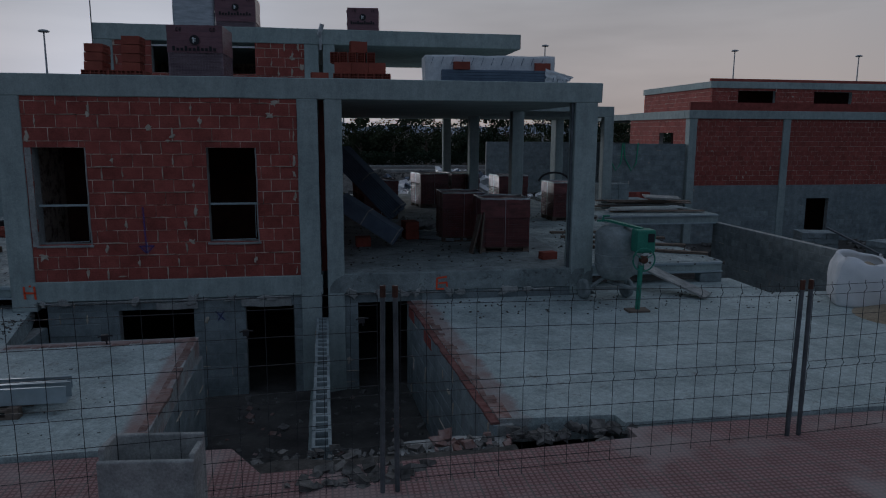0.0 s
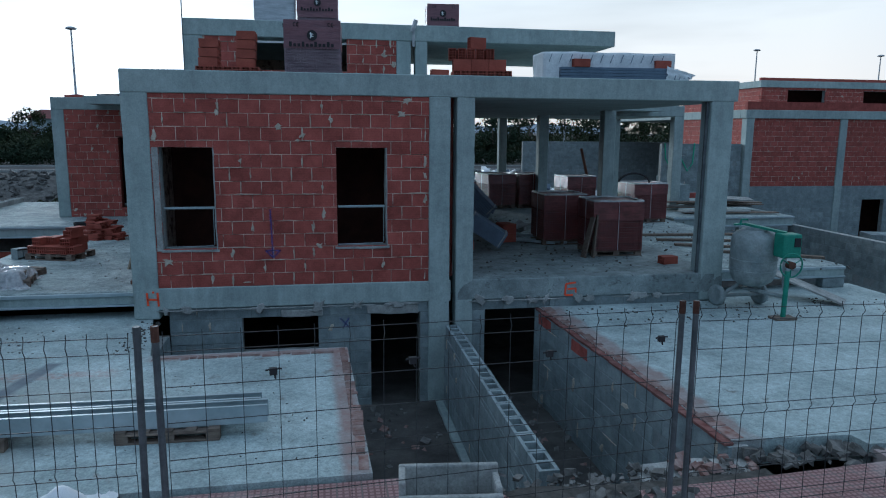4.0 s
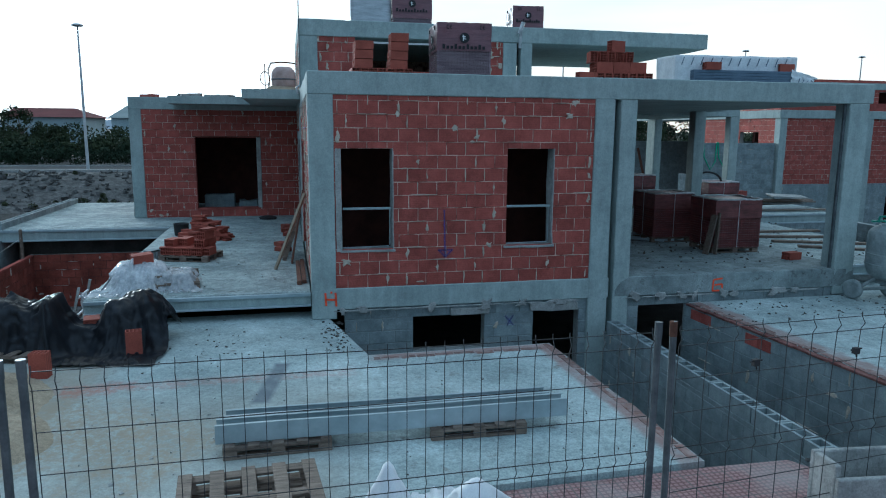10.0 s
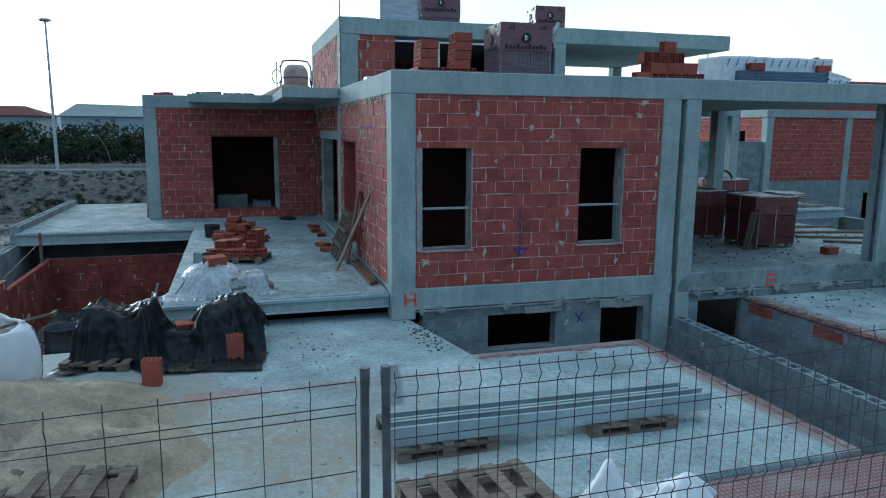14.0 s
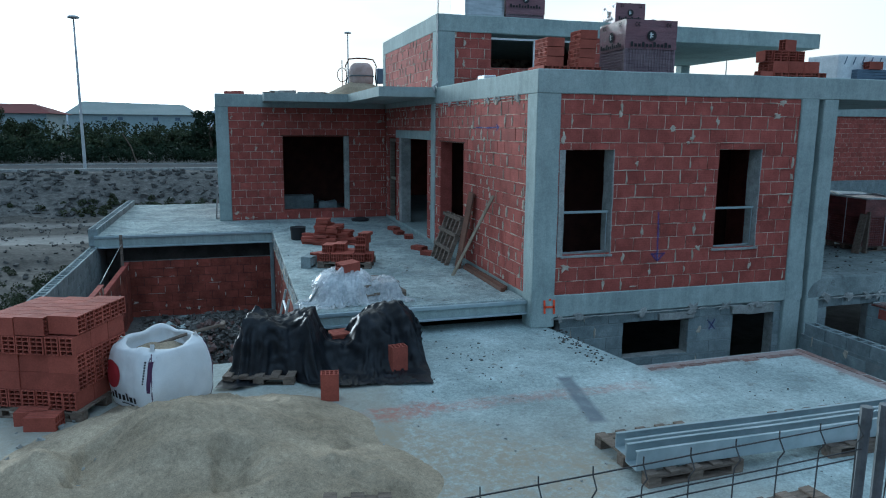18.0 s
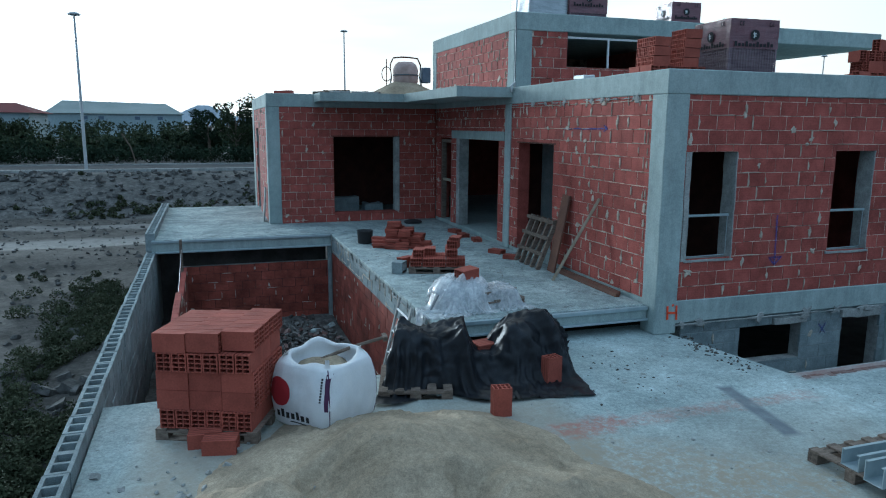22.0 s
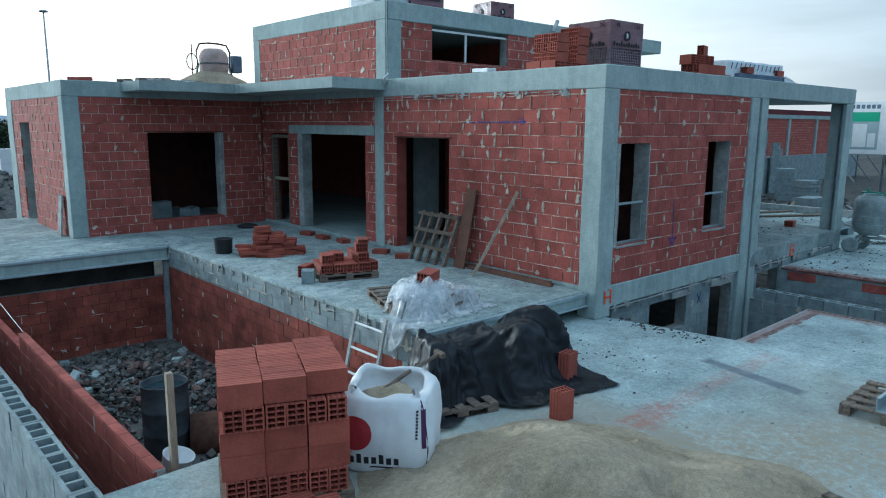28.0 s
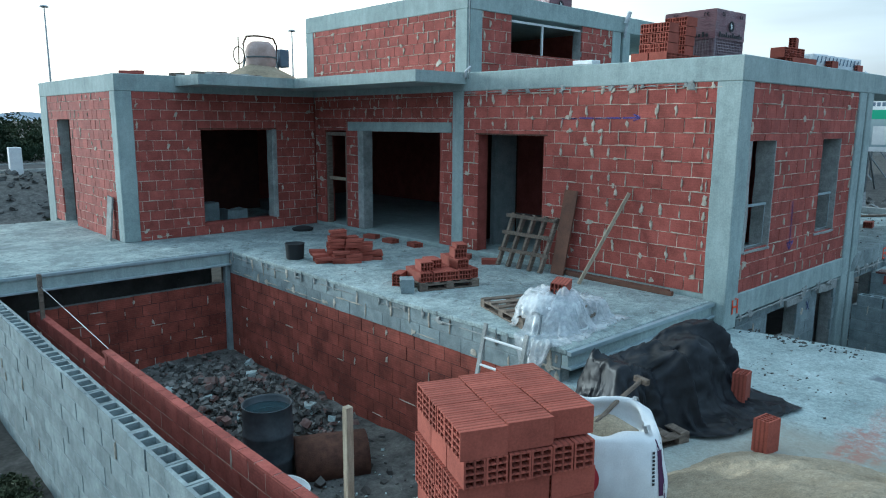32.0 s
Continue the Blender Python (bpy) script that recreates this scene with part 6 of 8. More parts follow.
def sand_height(u, v):
    x, y = -9.3 + 2.6 * u, 8.25 + 2.3 * v

    def cone(cx, cy, r, hh):
        d = math.hypot((x - cx), (y - cy) * 1.08) * (1 + 0.16 * noise.noise(Vector((x * 1.1, y * 1.1, cx))))
        k = max(0.0, 1 - d / r)
        return hh * (k ** 1.35 - 0.16 * k ** 4)
    h = max(cone(-9.35, 8.62, 1.95, 0.72), cone(-10.45, 8.30, 1.1, 0.50), cone(-8.75, 7.9, 1.6, 0.50), cone(-9.25, 7.3, 1.4, 0.46))
    on = step(0.0, 0.12, h)
    h += on * (0.07 * noise.noise(Vector((x * 1.6, y * 1.6, 2))) + 0.04 * noise.noise(Vector((x * 4, y * 4, 6))))
    # crusted breaks where the heap has been dug: high on one side, lumpy below
    for gx, gy0, gy1, dp in ((-9.17, 7.55, 8.22, 0.17), (-10.22, 7.9, 8.75, 0.15), (-9.75, 7.0, 7.6, 0.10)):
        e = x - gx - 0.16 * noise.noise(Vector((gx, y * 3.1, 3))) - 0.04 * noise.noise(Vector((gx, y * 13, 3)))
        band = step(gy0, gy0 + 0.15, y) * (1 - step(gy1 - 0.15, gy1, y)) * on
        h -= dp * band * step(-0.01, 0.05, e) * (1 - step(0.12, 0.55, e))
        if 0 < e < 0.3:
            h += band * 0.07 * max(0.0, noise.noise(Vector((x * 14, y * 14, 5))))
    lumps = max(0.0, noise.noise(Vector((x * 9, y * 9, 1))) - 0.12)
    h += on * (0.06 * lumps * step(-0.1, 0.3, noise.noise(Vector((x * 1.3, y * 1.3, 8)))) + 0.016 * noise.noise(Vector((x * 18, y * 18, 4))))
    return h - 0.035


sand = heightfield("sand_heap", -9.3, 8.25, 2.6, 2.3, SL, sand_height, M_SAND, 200)
tagged(sand, "spread heap of pale builder's sand on the slab", "sand", kind="stuff")
rng = random.Random(77)
chunk_field("sand_clods", [(rng.gauss(-10.3, 0.12), rng.gauss(8.3, 0.3), SL + 0.12, rng.uniform(0.02, 0.10)) for k in range(26)] + [(rng.gauss(-10.6, 0.5), rng.gauss(9.0, 0.35), SL, rng.uniform(0.015, 0.07)) for k in range(160)] + [(rng.uniform(-11.7, -5), rng.uniform(6.6, 11), SL, rng.uniform(0.01, 0.03)) for k in range(160)], M_RENDER, "small clods and crumbs scattered on the slab", "debris", 5)
chunk_field("dark_crumbs", [(rng.gauss(-6.2, 0.35), rng.gauss(10.5, 0.5), SL, rng.uniform(0.008, 0.03)) for k in range(60)] + [(rng.uniform(-4.7, -4.3) - 0.1, rng.uniform(10.0, 11.5), SL, rng.uniform(0.01, 0.04)) for k in range(90)] + [(rng.uniform(1.5, 9), rng.uniform(10.3, 11.6), -0.37, rng.uniform(0.01, 0.04)) for k in range(200)] + [(rng.uniform(-4.5, -1.9), rng.uniform(6.6, 9.6), SL, rng.uniform(0.006, 0.02)) for k in range(60)], M_PITDIRT, "dark earth crumbs trodden over the slabs", "debris", 6)

# steel profiles on pallets
pallet(pose(-5.36, 7.60, SL, 0, 0, 2), "brown wooden pallet under steel profiles", 0.94, 0.84, 5)
pallet(pose(-3.50, 7.58, SL, 0, 0, -1), "brown wooden pallet under steel profiles", 0.92, 0.80, 5)
for y, x0, x1, h in ((7.33, -5.88, -2.62, 0.17), (7.60, -5.82, -2.70, 0.14)):
    bm = bmesh.new()
    z = SL + 0.12
    w, k = 0.085, 0.007
    outline = [(-w, 0), (w, 0), (w, h), (w - 0.03, h), (w - 0.03, h - k), (w - k, h - k), (w - k, k), (-w + k, k), (-w + k, h - k), (-w + 0.03, h - k), (-w + 0.03, h), (-w, h)]
    rows = []
    for s in range(13):
        x = x0 + (x1 - x0) * s / 12
        rows.append([bm.verts.new((x, y + q[0] + 0.006 * math.sin(s * 0.8 + y), z + q[1] + 0.004 * math.sin(s * 0.6))) for q in outline])
    for a, b in zip(rows, rows[1:]):
        for i in range(len(outline)):
            j = (i + 1) % len(outline)
            bm.faces.new((a[i], a[j], b[j], b[i]))
    bm.faces.new(rows[0][::-1])
    bm.faces.new(rows[-1])
    lone("steel_profile", bm, M_STEEL, "long galvanised open steel channel resting on pallets", "steel profile", group="steel profiles")

# pallets and plastic near the fence
for k in range(3):
    pallet(pose(-5.57 + 0.03 * k, 5.86, SL + 0.122 * k, 0, 0, -3 + 4 * k), "rough brown wooden pallet stacked near the fence", 0.98, 0.86, 5)
pallet(pose(-8.5, 7.05, SL + 0.10, 0, 4, -8), "old wooden pallet half sunk in sand", 1.1, 0.8, 6)


def under_bags(x, y):
    h = 0.52 * np.exp(-((x + 4.56) / 0.13) ** 2 - ((y - 5.84) / 0.16) ** 2)
    h = np.maximum(h, 0.30 * np.exp(-((x + 4.25) / 0.17) ** 2 - ((y - 5.66) / 0.17) ** 2))
    h = np.maximum(h, 0.34 * np.exp(-((x + 3.92) / 0.2) ** 2 - ((y - 5.8) / 0.18) ** 2))
    return SL + 0.008 + np.maximum(h, 0.16 * np.exp(-((x + 4.72) / 0.2) ** 2 - ((y - 5.6) / 0.2) ** 2))


sheet = tagged(new("plastic_sheet", sheet_mesh("plastic_sheet", cloth(56, 44, 1.85, 1.35, -4.32, 5.74, 0.1, SL, under_bags, 0.70, 8, 70), M_BAG)), "crumpled white plastic bags dropped beside the fence", "plastic sheet")
bm = bmesh.new()
add_lathe(bm, [(0.02, 0), (0.10, 0.0), (0.11, 0.04), (0.06, 0.10), (0.02, 0.11)], (-4.28, 5.55, SL + 0.10), 12)
part("blue_print", bm, M_BLUE, sheet, "blue printed patch")

# concrete trough standing on the pavement
tr = thing("concrete_trough", "pale precast concrete trough piece standing on the pavement", "trough", pose(-1.28, 5.05, -0.405, 0, 0, -6))
bm = bmesh.new()
W, D, Hh, w = 0.335, 0.16, 0.66, 0.045
for x0, y0, x1, y1, z1 in ((-W, -D, W, -D + w, Hh - 0.08), (-W, D - w, W, D, Hh), (-W, -D + w, -W + w, D - w, Hh), (W - w, -D + w, W, D - w, Hh - 0.05)):
    add_box(bm, x0, y0, 0, x1, y1, z1)
add_box(bm, -W + w, -D + w, 0.0, W - w, D - w, 0.45)
part("shell", bevelled(bm, 0.012, 2), M_RENDER, tr, "thick-walled grey-white concrete shell")
rng = random.Random(12)
chunk_field("broken_stones", [(rng.gauss(0.15, 0.28), rng.gauss(5.52, 0.12), -0.42, rng.uniform(0.03, 0.17)) for k in range(46)] + [(rng.uniform(-0.7, 1.7), rng.gauss(6.12, 0.1), -0.5, rng.uniform(0.02, 0.10)) for k in range(120)] + [(rng.uniform(1.7, 3.0), rng.gauss(6.25, 0.12), -0.47, rng.uniform(0.03, 0.14)) for k in range(60)], M_RUBBLE, "broken grey stones and mortar lumps along the pit edge", "rubble", 13)
chunk_field("brick_bats", [(rng.uniform(0.9, 1.75), rng.gauss(6.22, 0.08), -0.48, rng.uniform(0.05, 0.16)) for k in range(14)], EDGE_FACE.materials[0], "broken red brick pieces at the pit edge", "rubble", 14)
chunk_field("ramp_debris", [(rng.uniform(-1.6, 1.4), rng.uniform(6.6, 11.6), -1.95, rng.uniform(0.02, 0.12)) for k in range(260)] + [(rng.uniform(-4.3, -1.9), rng.uniform(10.0, 11.6), -1.95, rng.uniform(0.02, 0.1)) for k in range(60)], M_RUBBLE, "dusty scraps on the floor of the ramp pits", "rubble", 15)
chunk_field("ramp_bats", [(rng.uniform(-1.5, 1.3), rng.uniform(6.8, 11.4), -1.95, rng.uniform(0.04, 0.14)) for k in range(50)], EDGE_FACE.materials[0], "broken brick on the floor of the ramp pits", "rubble", 16)

# fence
POSTS = [(8.0, 6.2, 1.02), (4.40, 5.76, 1.07), (0.46, 5.28, 1.24), (-3.05, 4.82, 1.32), (-6.48, 4.66, 1.36), (-9.95, 4.42, 1.36), (-13.3, 3.9, 1.30)]
for (xa, ya, za), (xb, yb, zb) in zip(POSTS, POSTS[1:]):
    f = thing("site_fence", "galvanised wire mesh site fence panel on tube posts", "fence", None, "site fence panels")
    A, B = Vector((xa - 0.06, ya, 0)), Vector((xb + 0.06, yb, 0))
    d = (B - A)
    L = d.length
    d.normalize()
    nrm = Vector((-d.y, d.x, 0))
    lean = random.uniform(-0.012, 0.012)
    for P, z, tilt in ((A, za, 0.015), (B, zb, -0.01)):
        bm = bmesh.new()
        add_tube(bm, [(P.x, P.y, -0.42), (P.x + tilt, P.y + lean, z + 0.06)], 0.021, 8)
        p = part("post", bm, M_POST, f, "grey steel tube post")
        bm = bmesh.new()
        add_lathe(bm, [(0.021, 0), (0.0235, 0), (0.0235, 0.09), (0.021, 0.09)], (P.x + tilt, P.y + lean, z - 0.03), 8)
        part("tube_end", bm, M_RUST if xa > -2 else M_POST, p, "worn tube end")
    bm = bmesh.new()
    wide = xa < -6
    offs = [0.0, 0.10, 0.15, 0.43, 0.74, 0.80, 1.08, 1.36, 1.62, 1.68] if wide else [0.0, 0.085, 0.30, 0.515, 0.73, 0.815, 1.03, 1.245, 1.46, 1.545]
    nv = int(L / (0.105 if -4 < xa < -3 else 0.205))

    def at(s, o, bulge=0.0):
        z = za + (zb - za) * s / L - o
        sag = 0.012 * noise.noise(Vector((xa + s * 1.5, o * 3, 2)))
        return A + d * s + nrm * (bulge + sag) + Vector((0, 0, z + 0.35 * sag))
    for i, o in enumerate(offs):
        fold = 0.022 if i in (1, 4) else 0.0
        for k in range(8):
            add_beam(bm, at(0.03 + (L - 0.06) * k / 8, o, fold), at(0.03 + (L - 0.06) * (k + 1) / 8, o, fold), 0.0042)
    for k in range(nv + 1):
        s = 0.03 + (L - 0.06) * k / nv
        lv = [(-0.03, 0), (0, 0), (0.0425, 0.026), (0.085, 0.0), (0.40, 0), (0.73, 0.0), (0.7725, 0.026), (0.815, 0.0), (1.2, 0), (1.6, 0)]
        for (o0, b0), (o1, b1) in zip(lv, lv[1:]):
            add_beam(bm, at(s, o0, b0), at(s, o1, b1), 0.0038)
    part("wire_mesh", bm, M_WIRE, f, "welded wire mesh with pressed folds")
for x, y, z in ((-0.60, 5.135, 1.01), (-1.53, 5.01, 1.05), (-2.37, 4.90, 1.06), (0.25, 5.25, 1.04)):
    bm = bmesh.new()
    add_box(bm, -0.022, -0.014, -0.02, 0.022, 0.014, 0.022)
    for a, b, c in ((0.05, 0.0, 0.012), (-0.045, 0.0, 0.008), (0.012, 0.0, -0.045)):
        add_tube(bm, [(0, 0, 0), (a * 0.6, b, c * 0.6 + 0.008), (a, b, c)], 0.006, 5)
    lone("fence_clamp", bm, M_RUBBER, "small black clamp and tie gripping the fence wires", "clamp", group="fence clamps").matrix_basis = pose(x, y, z, 0, 0, 8)

# ---------------------------------------------------------------- terrace
rng = random.Random(21)
heap = thing("tile_heap", "tumbled heap of thin red hollow clay tiles on the terrace", "tiles", pose(-6.95, 17.45, TE, 0, 0, -30) @ Matrix.Diagonal((0.70, 0.9, 1.12, 1)))
TILE = hollow_brick_mesh("tile", 0.40, 0.20, 0.04, 6, 1, M_BRICK_NEW, 0.05, 0.008)
for sx, sy, n, lean in ((-0.42, 0.0, 11, 0.012), (-0.40, 0.23, 9, 0.01), (-0.05, -0.04, 8, 0.016), (-0.03, 0.2, 8, 0.01), (0.30, -0.05, 5, 0.012), (0.30, 0.18, 6, 0.01), (0.58, 0.06, 3, 0.006), (-0.72, 0.08, 4, -0.03), (-0.66, -0.16, 3, -0.02), (0.05, -0.27, 3, 0.0), (-0.3, -0.25, 4, 0.01)):
    for k in range(n):
        ob = new("tile", TILE)
        ob.parent = heap
        ob.matrix_basis = pose(sx - 0.2 + lean * k + rng.uniform(-0.03, 0.03), sy - 0.1 + rng.uniform(-0.03, 0.03), 0.0435 * k + 0.002, 0, 0, rng.gauss(0, 9)) @ pose(0, 0, 0, rng.uniform(-1.5, 1.5), rng.uniform(-1.5, 1.5), 0)
bm = bmesh.new()
add_lathe(bm, [(0.14, 0), (0.155, 0.02), (0.17, 0.27), (0.18, 0.28), (0.165, 0.28), (0.15, 0.05), (0.01, 0.045)], n=20)
lone("bucket", bm, M_RUBBER, "black rubber mortar bucket on the terrace", "bucket", smooth=True).matrix_basis = pose(-7.62, 18.2, TE)

pallet(pose(-7.02, 15.05, TE, 0, 0, -18), "small wooden pallet under loose bricks", 0.95, 0.7, 5)
lot = thing("brick_pile", "loosely piled red hollow bricks on a pallet", "bricks", pose(-7.02, 15.05, TE + 0.12, 0, 0, -18))
for x, y, z, r in ((-0.26, -0.30, 0, 92), (-0.05, -0.33, 0, 88), (0.15, -0.32, 0, 91), (0.35, -0.33, 0, 86), (0.49, -0.28, 0, 90), (-0.25, 0.0, 0, 90), (-0.05, 0.0, 0, 93), (0.16, 0.0, 0, 90), (0.36, 0.0, 0, 90),
                   (-0.22, -0.24, 0.14, 84), (-0.02, -0.1, 0.14, 90), (0.36, -0.22, 0.14, 95), (0.34, 0.05, 0.14, 88), (0.36, -0.16, 0.28, 80)):
    put_brick(lot, x, y, z, r, True)
put_brick(lot, 0.38, -0.14, 0.42, 78, True).scale = (1.05, 0.9, 0.4)
put_brick(thing("brick_pile", "red hollow bricks lying beside a pallet", "bricks", pose(-7.58, 15.30, TE, 0, 0, 30)), 0, 0, 0, 0)
b = tagged(new("hollow_block", BLOCK_OPEN), "grey hollow concrete block lying on its side", "block")
b.matrix_basis = pose(-7.70, 14.85, TE + 0.2, -90, 0, 55) @ Matrix.Diagonal((0.6, 1, 1, 1))
pallet(pose(-7.30, 13.05, TE, 0, 0, 70), "grey wooden pallet on the terrace", 1.15, 0.85, 6)


bm = bmesh.new()
add_lathe(bm, [(0.02, 0.0), (0.30, 0.0), (0.38, 0.07), (0.40, 0.18), (0.36, 0.30), (0.24, 0.365), (0.02, 0.38)], n=40, squash=(1.0, 0.9))
for q in bm.verts:
    q.co += noise.noise_vector(q.co * 4.0) * 0.035 + noise.noise_vector(q.co * 11.0) * 0.012
heap_sack = lone("filled_sack", bm, M_BAG, "bulging white woven sack under clear film", "sack", smooth=True)
heap_sack.matrix_basis = pose(-7.46, 12.60, TE, 0, 0, 15)
bm = bmesh.new()
add_tube(bm, [(-7.98, 12.35, TE + 0.02), (-7.86, 12.42, 0.22), (-7.68, 12.50, 0.40), (-7.5, 12.58, 0.46)], 0.014, 6)
lone("dark_strap", bm, M_POST, "dark limp strap lying over a filled sack", "strap")
pallet(pose(-6.98, 12.60, TE, 0, 0, 12), "wooden pallet holding boards under clear film", 0.72, 0.6, 4)
for k in range(3):
    lone("board", boxbm(-0.30, -0.22 + 0.02 * (k % 2), 0, 0.28, 0.22, 0.036, 0.003), M_WOOD, "board in a short stack under plastic film", "board", group="stacked boards").matrix_basis = pose(-6.98, 12.60, TE + 0.12 + 0.038 * k, 0, 0, 12 + 3 * k)


def under_film(x, y):
    h = 0.40 * np.clip(1.25 - (((x + 7.46) / 0.42) ** 2 + ((y - 12.60) / 0.38) ** 2) ** 1.5 * 1.0, 0, 1) ** 0.5
    h = np.maximum(h, table(x, y, -7.36, -6.64, 12.28, 12.92, 0.235, 0.06))
    return np.where((x < -8.12) | (y < 11.80), -1.2, TE + 0.012) + h


wrap = tagged(new("plastic_cover", sheet_mesh("plastic_cover", cloth(66, 56, 1.75, 1.45, -7.24, 12.55, 0.15, TE, under_film, 0.72, 6, 80), M_CLEARSHEET)), "crumpled clear film thrown over a sack and boards", "plastic film")
hang = new("hanging_film", sheet_mesh("hanging_film", cloth(50, 34, 1.25, 0.8, -7.95, 12.28, 0.1, TE, under_film, 0.74, 9, 150, lambda u, v: u > 0.47), M_CLEARSHEET))
hang.parent = wrap
hang["label"] = "torn film hanging over the slab edge"
b = tagged(new("loose_brick", HOLLOW_FLAT), "single red hollow brick weighing down plastic film", "brick", "loose bricks")
b.matrix_basis = pose(-7.50, 12.36, 0.435, 4, -3, 24)

lad = thing("ladder", "short paint-splashed ladder leaning on the pit wall", "ladder")
for y in (12.28, 12.90):
    bm = bmesh.new()
    add_beam(bm, (-8.26, y, 0.14), (-8.75, y, -1.90), 0.05, 0.03)
    part("rail", bm, M_RENDER, lad)
for k in range(6):
    s = 0.08 + k * 0.15
    bm = bmesh.new()
    add_tube(bm, [(-8.26 - 0.49 * s, 12.28, 0.14 - 2.04 * s), (-8.26 - 0.49 * s, 12.90, 0.14 - 2.04 * s)], 0.016, 7)
    part("rung", bm, M_WHITE, lad)

gate = thing("wooden_grate", "worn grey wooden grate leaning on the brick wall", "grate")
for k in range(5):
    y = 14.50 + k * 0.23
    bm = bmesh.new()
    add_beam(bm, (-5.30, y + 0.06, TE), (-5.0, y - 0.03, 0.92), 0.075, 0.05, (0, 1, 0))
    part("bar", bm, M_WOOD, gate)
for z in (0.28, 0.56, 0.84):
    bm = bmesh.new()
    x = -5.30 + 0.30 * z / 0.92 - 0.045
    add_beam(bm, (x, 14.44, z + TE), (x, 15.50, z + TE), 0.035, 0.06)
    part("crosspiece", bm, M_WOOD, gate)
bm = bmesh.new()
add_beam(bm, (-5.16, 14.32, TE), (-4.93, 14.26, 1.38), 0.25, 0.03, (1, 0, 0))
lone("board", bm, M_WOOD_DARK, "dark red-brown board leaning on the brick wall", "board")
bm = bmesh.new()
add_beam(bm, (-5.45, 13.68, TE), (-4.92, 13.22, 1.42), 0.05, 0.045)
lone("pole", bm, M_PALEWOOD, "thin pale wooden prop leaning on the brick wall", "prop")
for k, (x, y0, y1) in enumerate(((-4.98, 12.45, 14.35), (-5.06, 12.35, 14.2))):
    lone("batten", boxbm(x - 0.035, y0, TE, x + 0.035, y1, TE + 0.06, 0.004), M_WOOD_DARK, "long dark timber batten lying along the wall", "batten", group="battens")
bm = bmesh.new()
add_beam(bm, (-9.42, 22.4, TE), (-9.36, 22.3, 0.92), 0.26, 0.035, (1, 0, 0))
lone("board", bm, M_RENDER, "pale board leaning on the corner column", "board")
for k, (x, y) in enumerate(((-5.15, 17.6), (-5.18, 18.3), (-5.12, 19.0), (-5.2, 16.2), (-5.15, 15.6))):
    b = tagged(new("loose_brick", HOLLOW_FLAT), "red brick lying at a door threshold", "brick", "loose bricks")
    b.matrix_basis = pose(x, y, TE, 0, 0, 80 + 14 * k) @ Matrix.Diagonal((1, 1, 0.6, 1))
bm = bmesh.new()
add_lathe(bm, [(0.02, 0.0), (0.22, 0.0), (0.24, 0.05), (0.12, 0.09), (0.02, 0.1)], n=14)
lone("rubber_mat", bm, M_RUBBER, "black rubber coil lying on the terrace", "mat").matrix_basis = pose(-5.75, 21.0, TE)
rng = random.Random(33)
chunk_field("terrace_grit", [(rng.uniform(-8, -5), rng.uniform(12, 21.5), TE, rng.uniform(0.006, 0.03)) for k in range(420)], M_RENDER, "mortar crumbs scattered on the terrace", "debris", 34)

# ---------------------------------------------------------------- side pit contents
rng = random.Random(41)


def pit_place(n, s0, s1, cx, cy, sx, sy, hh):
    out = []
    for k in range(n):
        x, y = rng.gauss(cx, sx), rng.gauss(cy, sy)
        if -11.1 < x < -8.25 and 11.5 < y < 19.8:
            h = hh * math.exp(-((x - cx) / (sx * 1.5)) ** 2 - ((y - cy) / (sy * 1.5)) ** 2)
            out.append((x, y, -1.95 + h * rng.random(), rng.uniform(s0, s1)))
    return out


chunk_field("rubble", pit_place(1700, 0.02, 0.11, -9.5, 17.4, 0.9, 1.2, 0.38) + pit_place(500, 0.015, 0.05, -9.6, 15.2, 0.9, 2.0, 0.03), M_RUBBLE, "grey mortar and concrete rubble in the pit", "rubble", 42)
chunk_field("broken_bricks", pit_place(230, 0.04, 0.17, -9.6, 17.2, 0.9, 1.3, 0.42), EDGE_FACE.materials[0], "broken red brick rubble in the pit", "rubble", 43)
chunk_field("dark_lumps", pit_place(620, 0.03, 0.12, -9.4, 17.0, 1.0, 1.5, 0.34), M_PITDIRT, "dark earth lumps in the pit", "rubble", 44)
chunk_field("pale_rubble", pit_place(34, 0.06, 0.24, -9.7, 17.0, 0.9, 1.4, 0.42) + pit_place(260, 0.015, 0.05, -9.4, 14.6, 0.9, 2.2, 0.06), M_SLAB, "pale broken concrete and plaster in the pit", "rubble", 45)
drum = thing("steel_drum", "blue-grey open steel drum standing in the pit", "drum", pose(-10.05, 14.85, -1.95))
bm = bmesh.new()
add_lathe(bm, [(0.29, 0), (0.30, 0.01), (0.30, 0.30), (0.312, 0.32), (0.30, 0.34), (0.30, 0.62), (0.312, 0.64), (0.30, 0.66), (0.30, 0.99), (0.31, 1.0), (0.295, 1.0), (0.285, 0.98), (0.285, 0.90), (0.01, 0.90)], n=36)
part("barrel", bm, pmat("painted_drum", (0.028, 0.035, 0.043), (0.085, 0.095, 0.105), 3, 20, 0.6, 0.15), drum, "dull blue-grey barrel with rust", True)
bm = bmesh.new()
add_lathe(bm, [(0.01, 0.905), (0.284, 0.905), (0.284, 0.912), (0.01, 0.912)], n=30)
part("water", bm, plain("dark_water", (0.03, 0.05, 0.06), 0.05), drum, "dark water in the drum")
bm = bmesh.new()
add_lathe(bm, [(0.11, 0), (0.12, 0.01), (0.15, 0.26), (0.155, 0.27), (0.14, 0.26), (0.11, 0.03), (0.01, 0.03)], n=20)
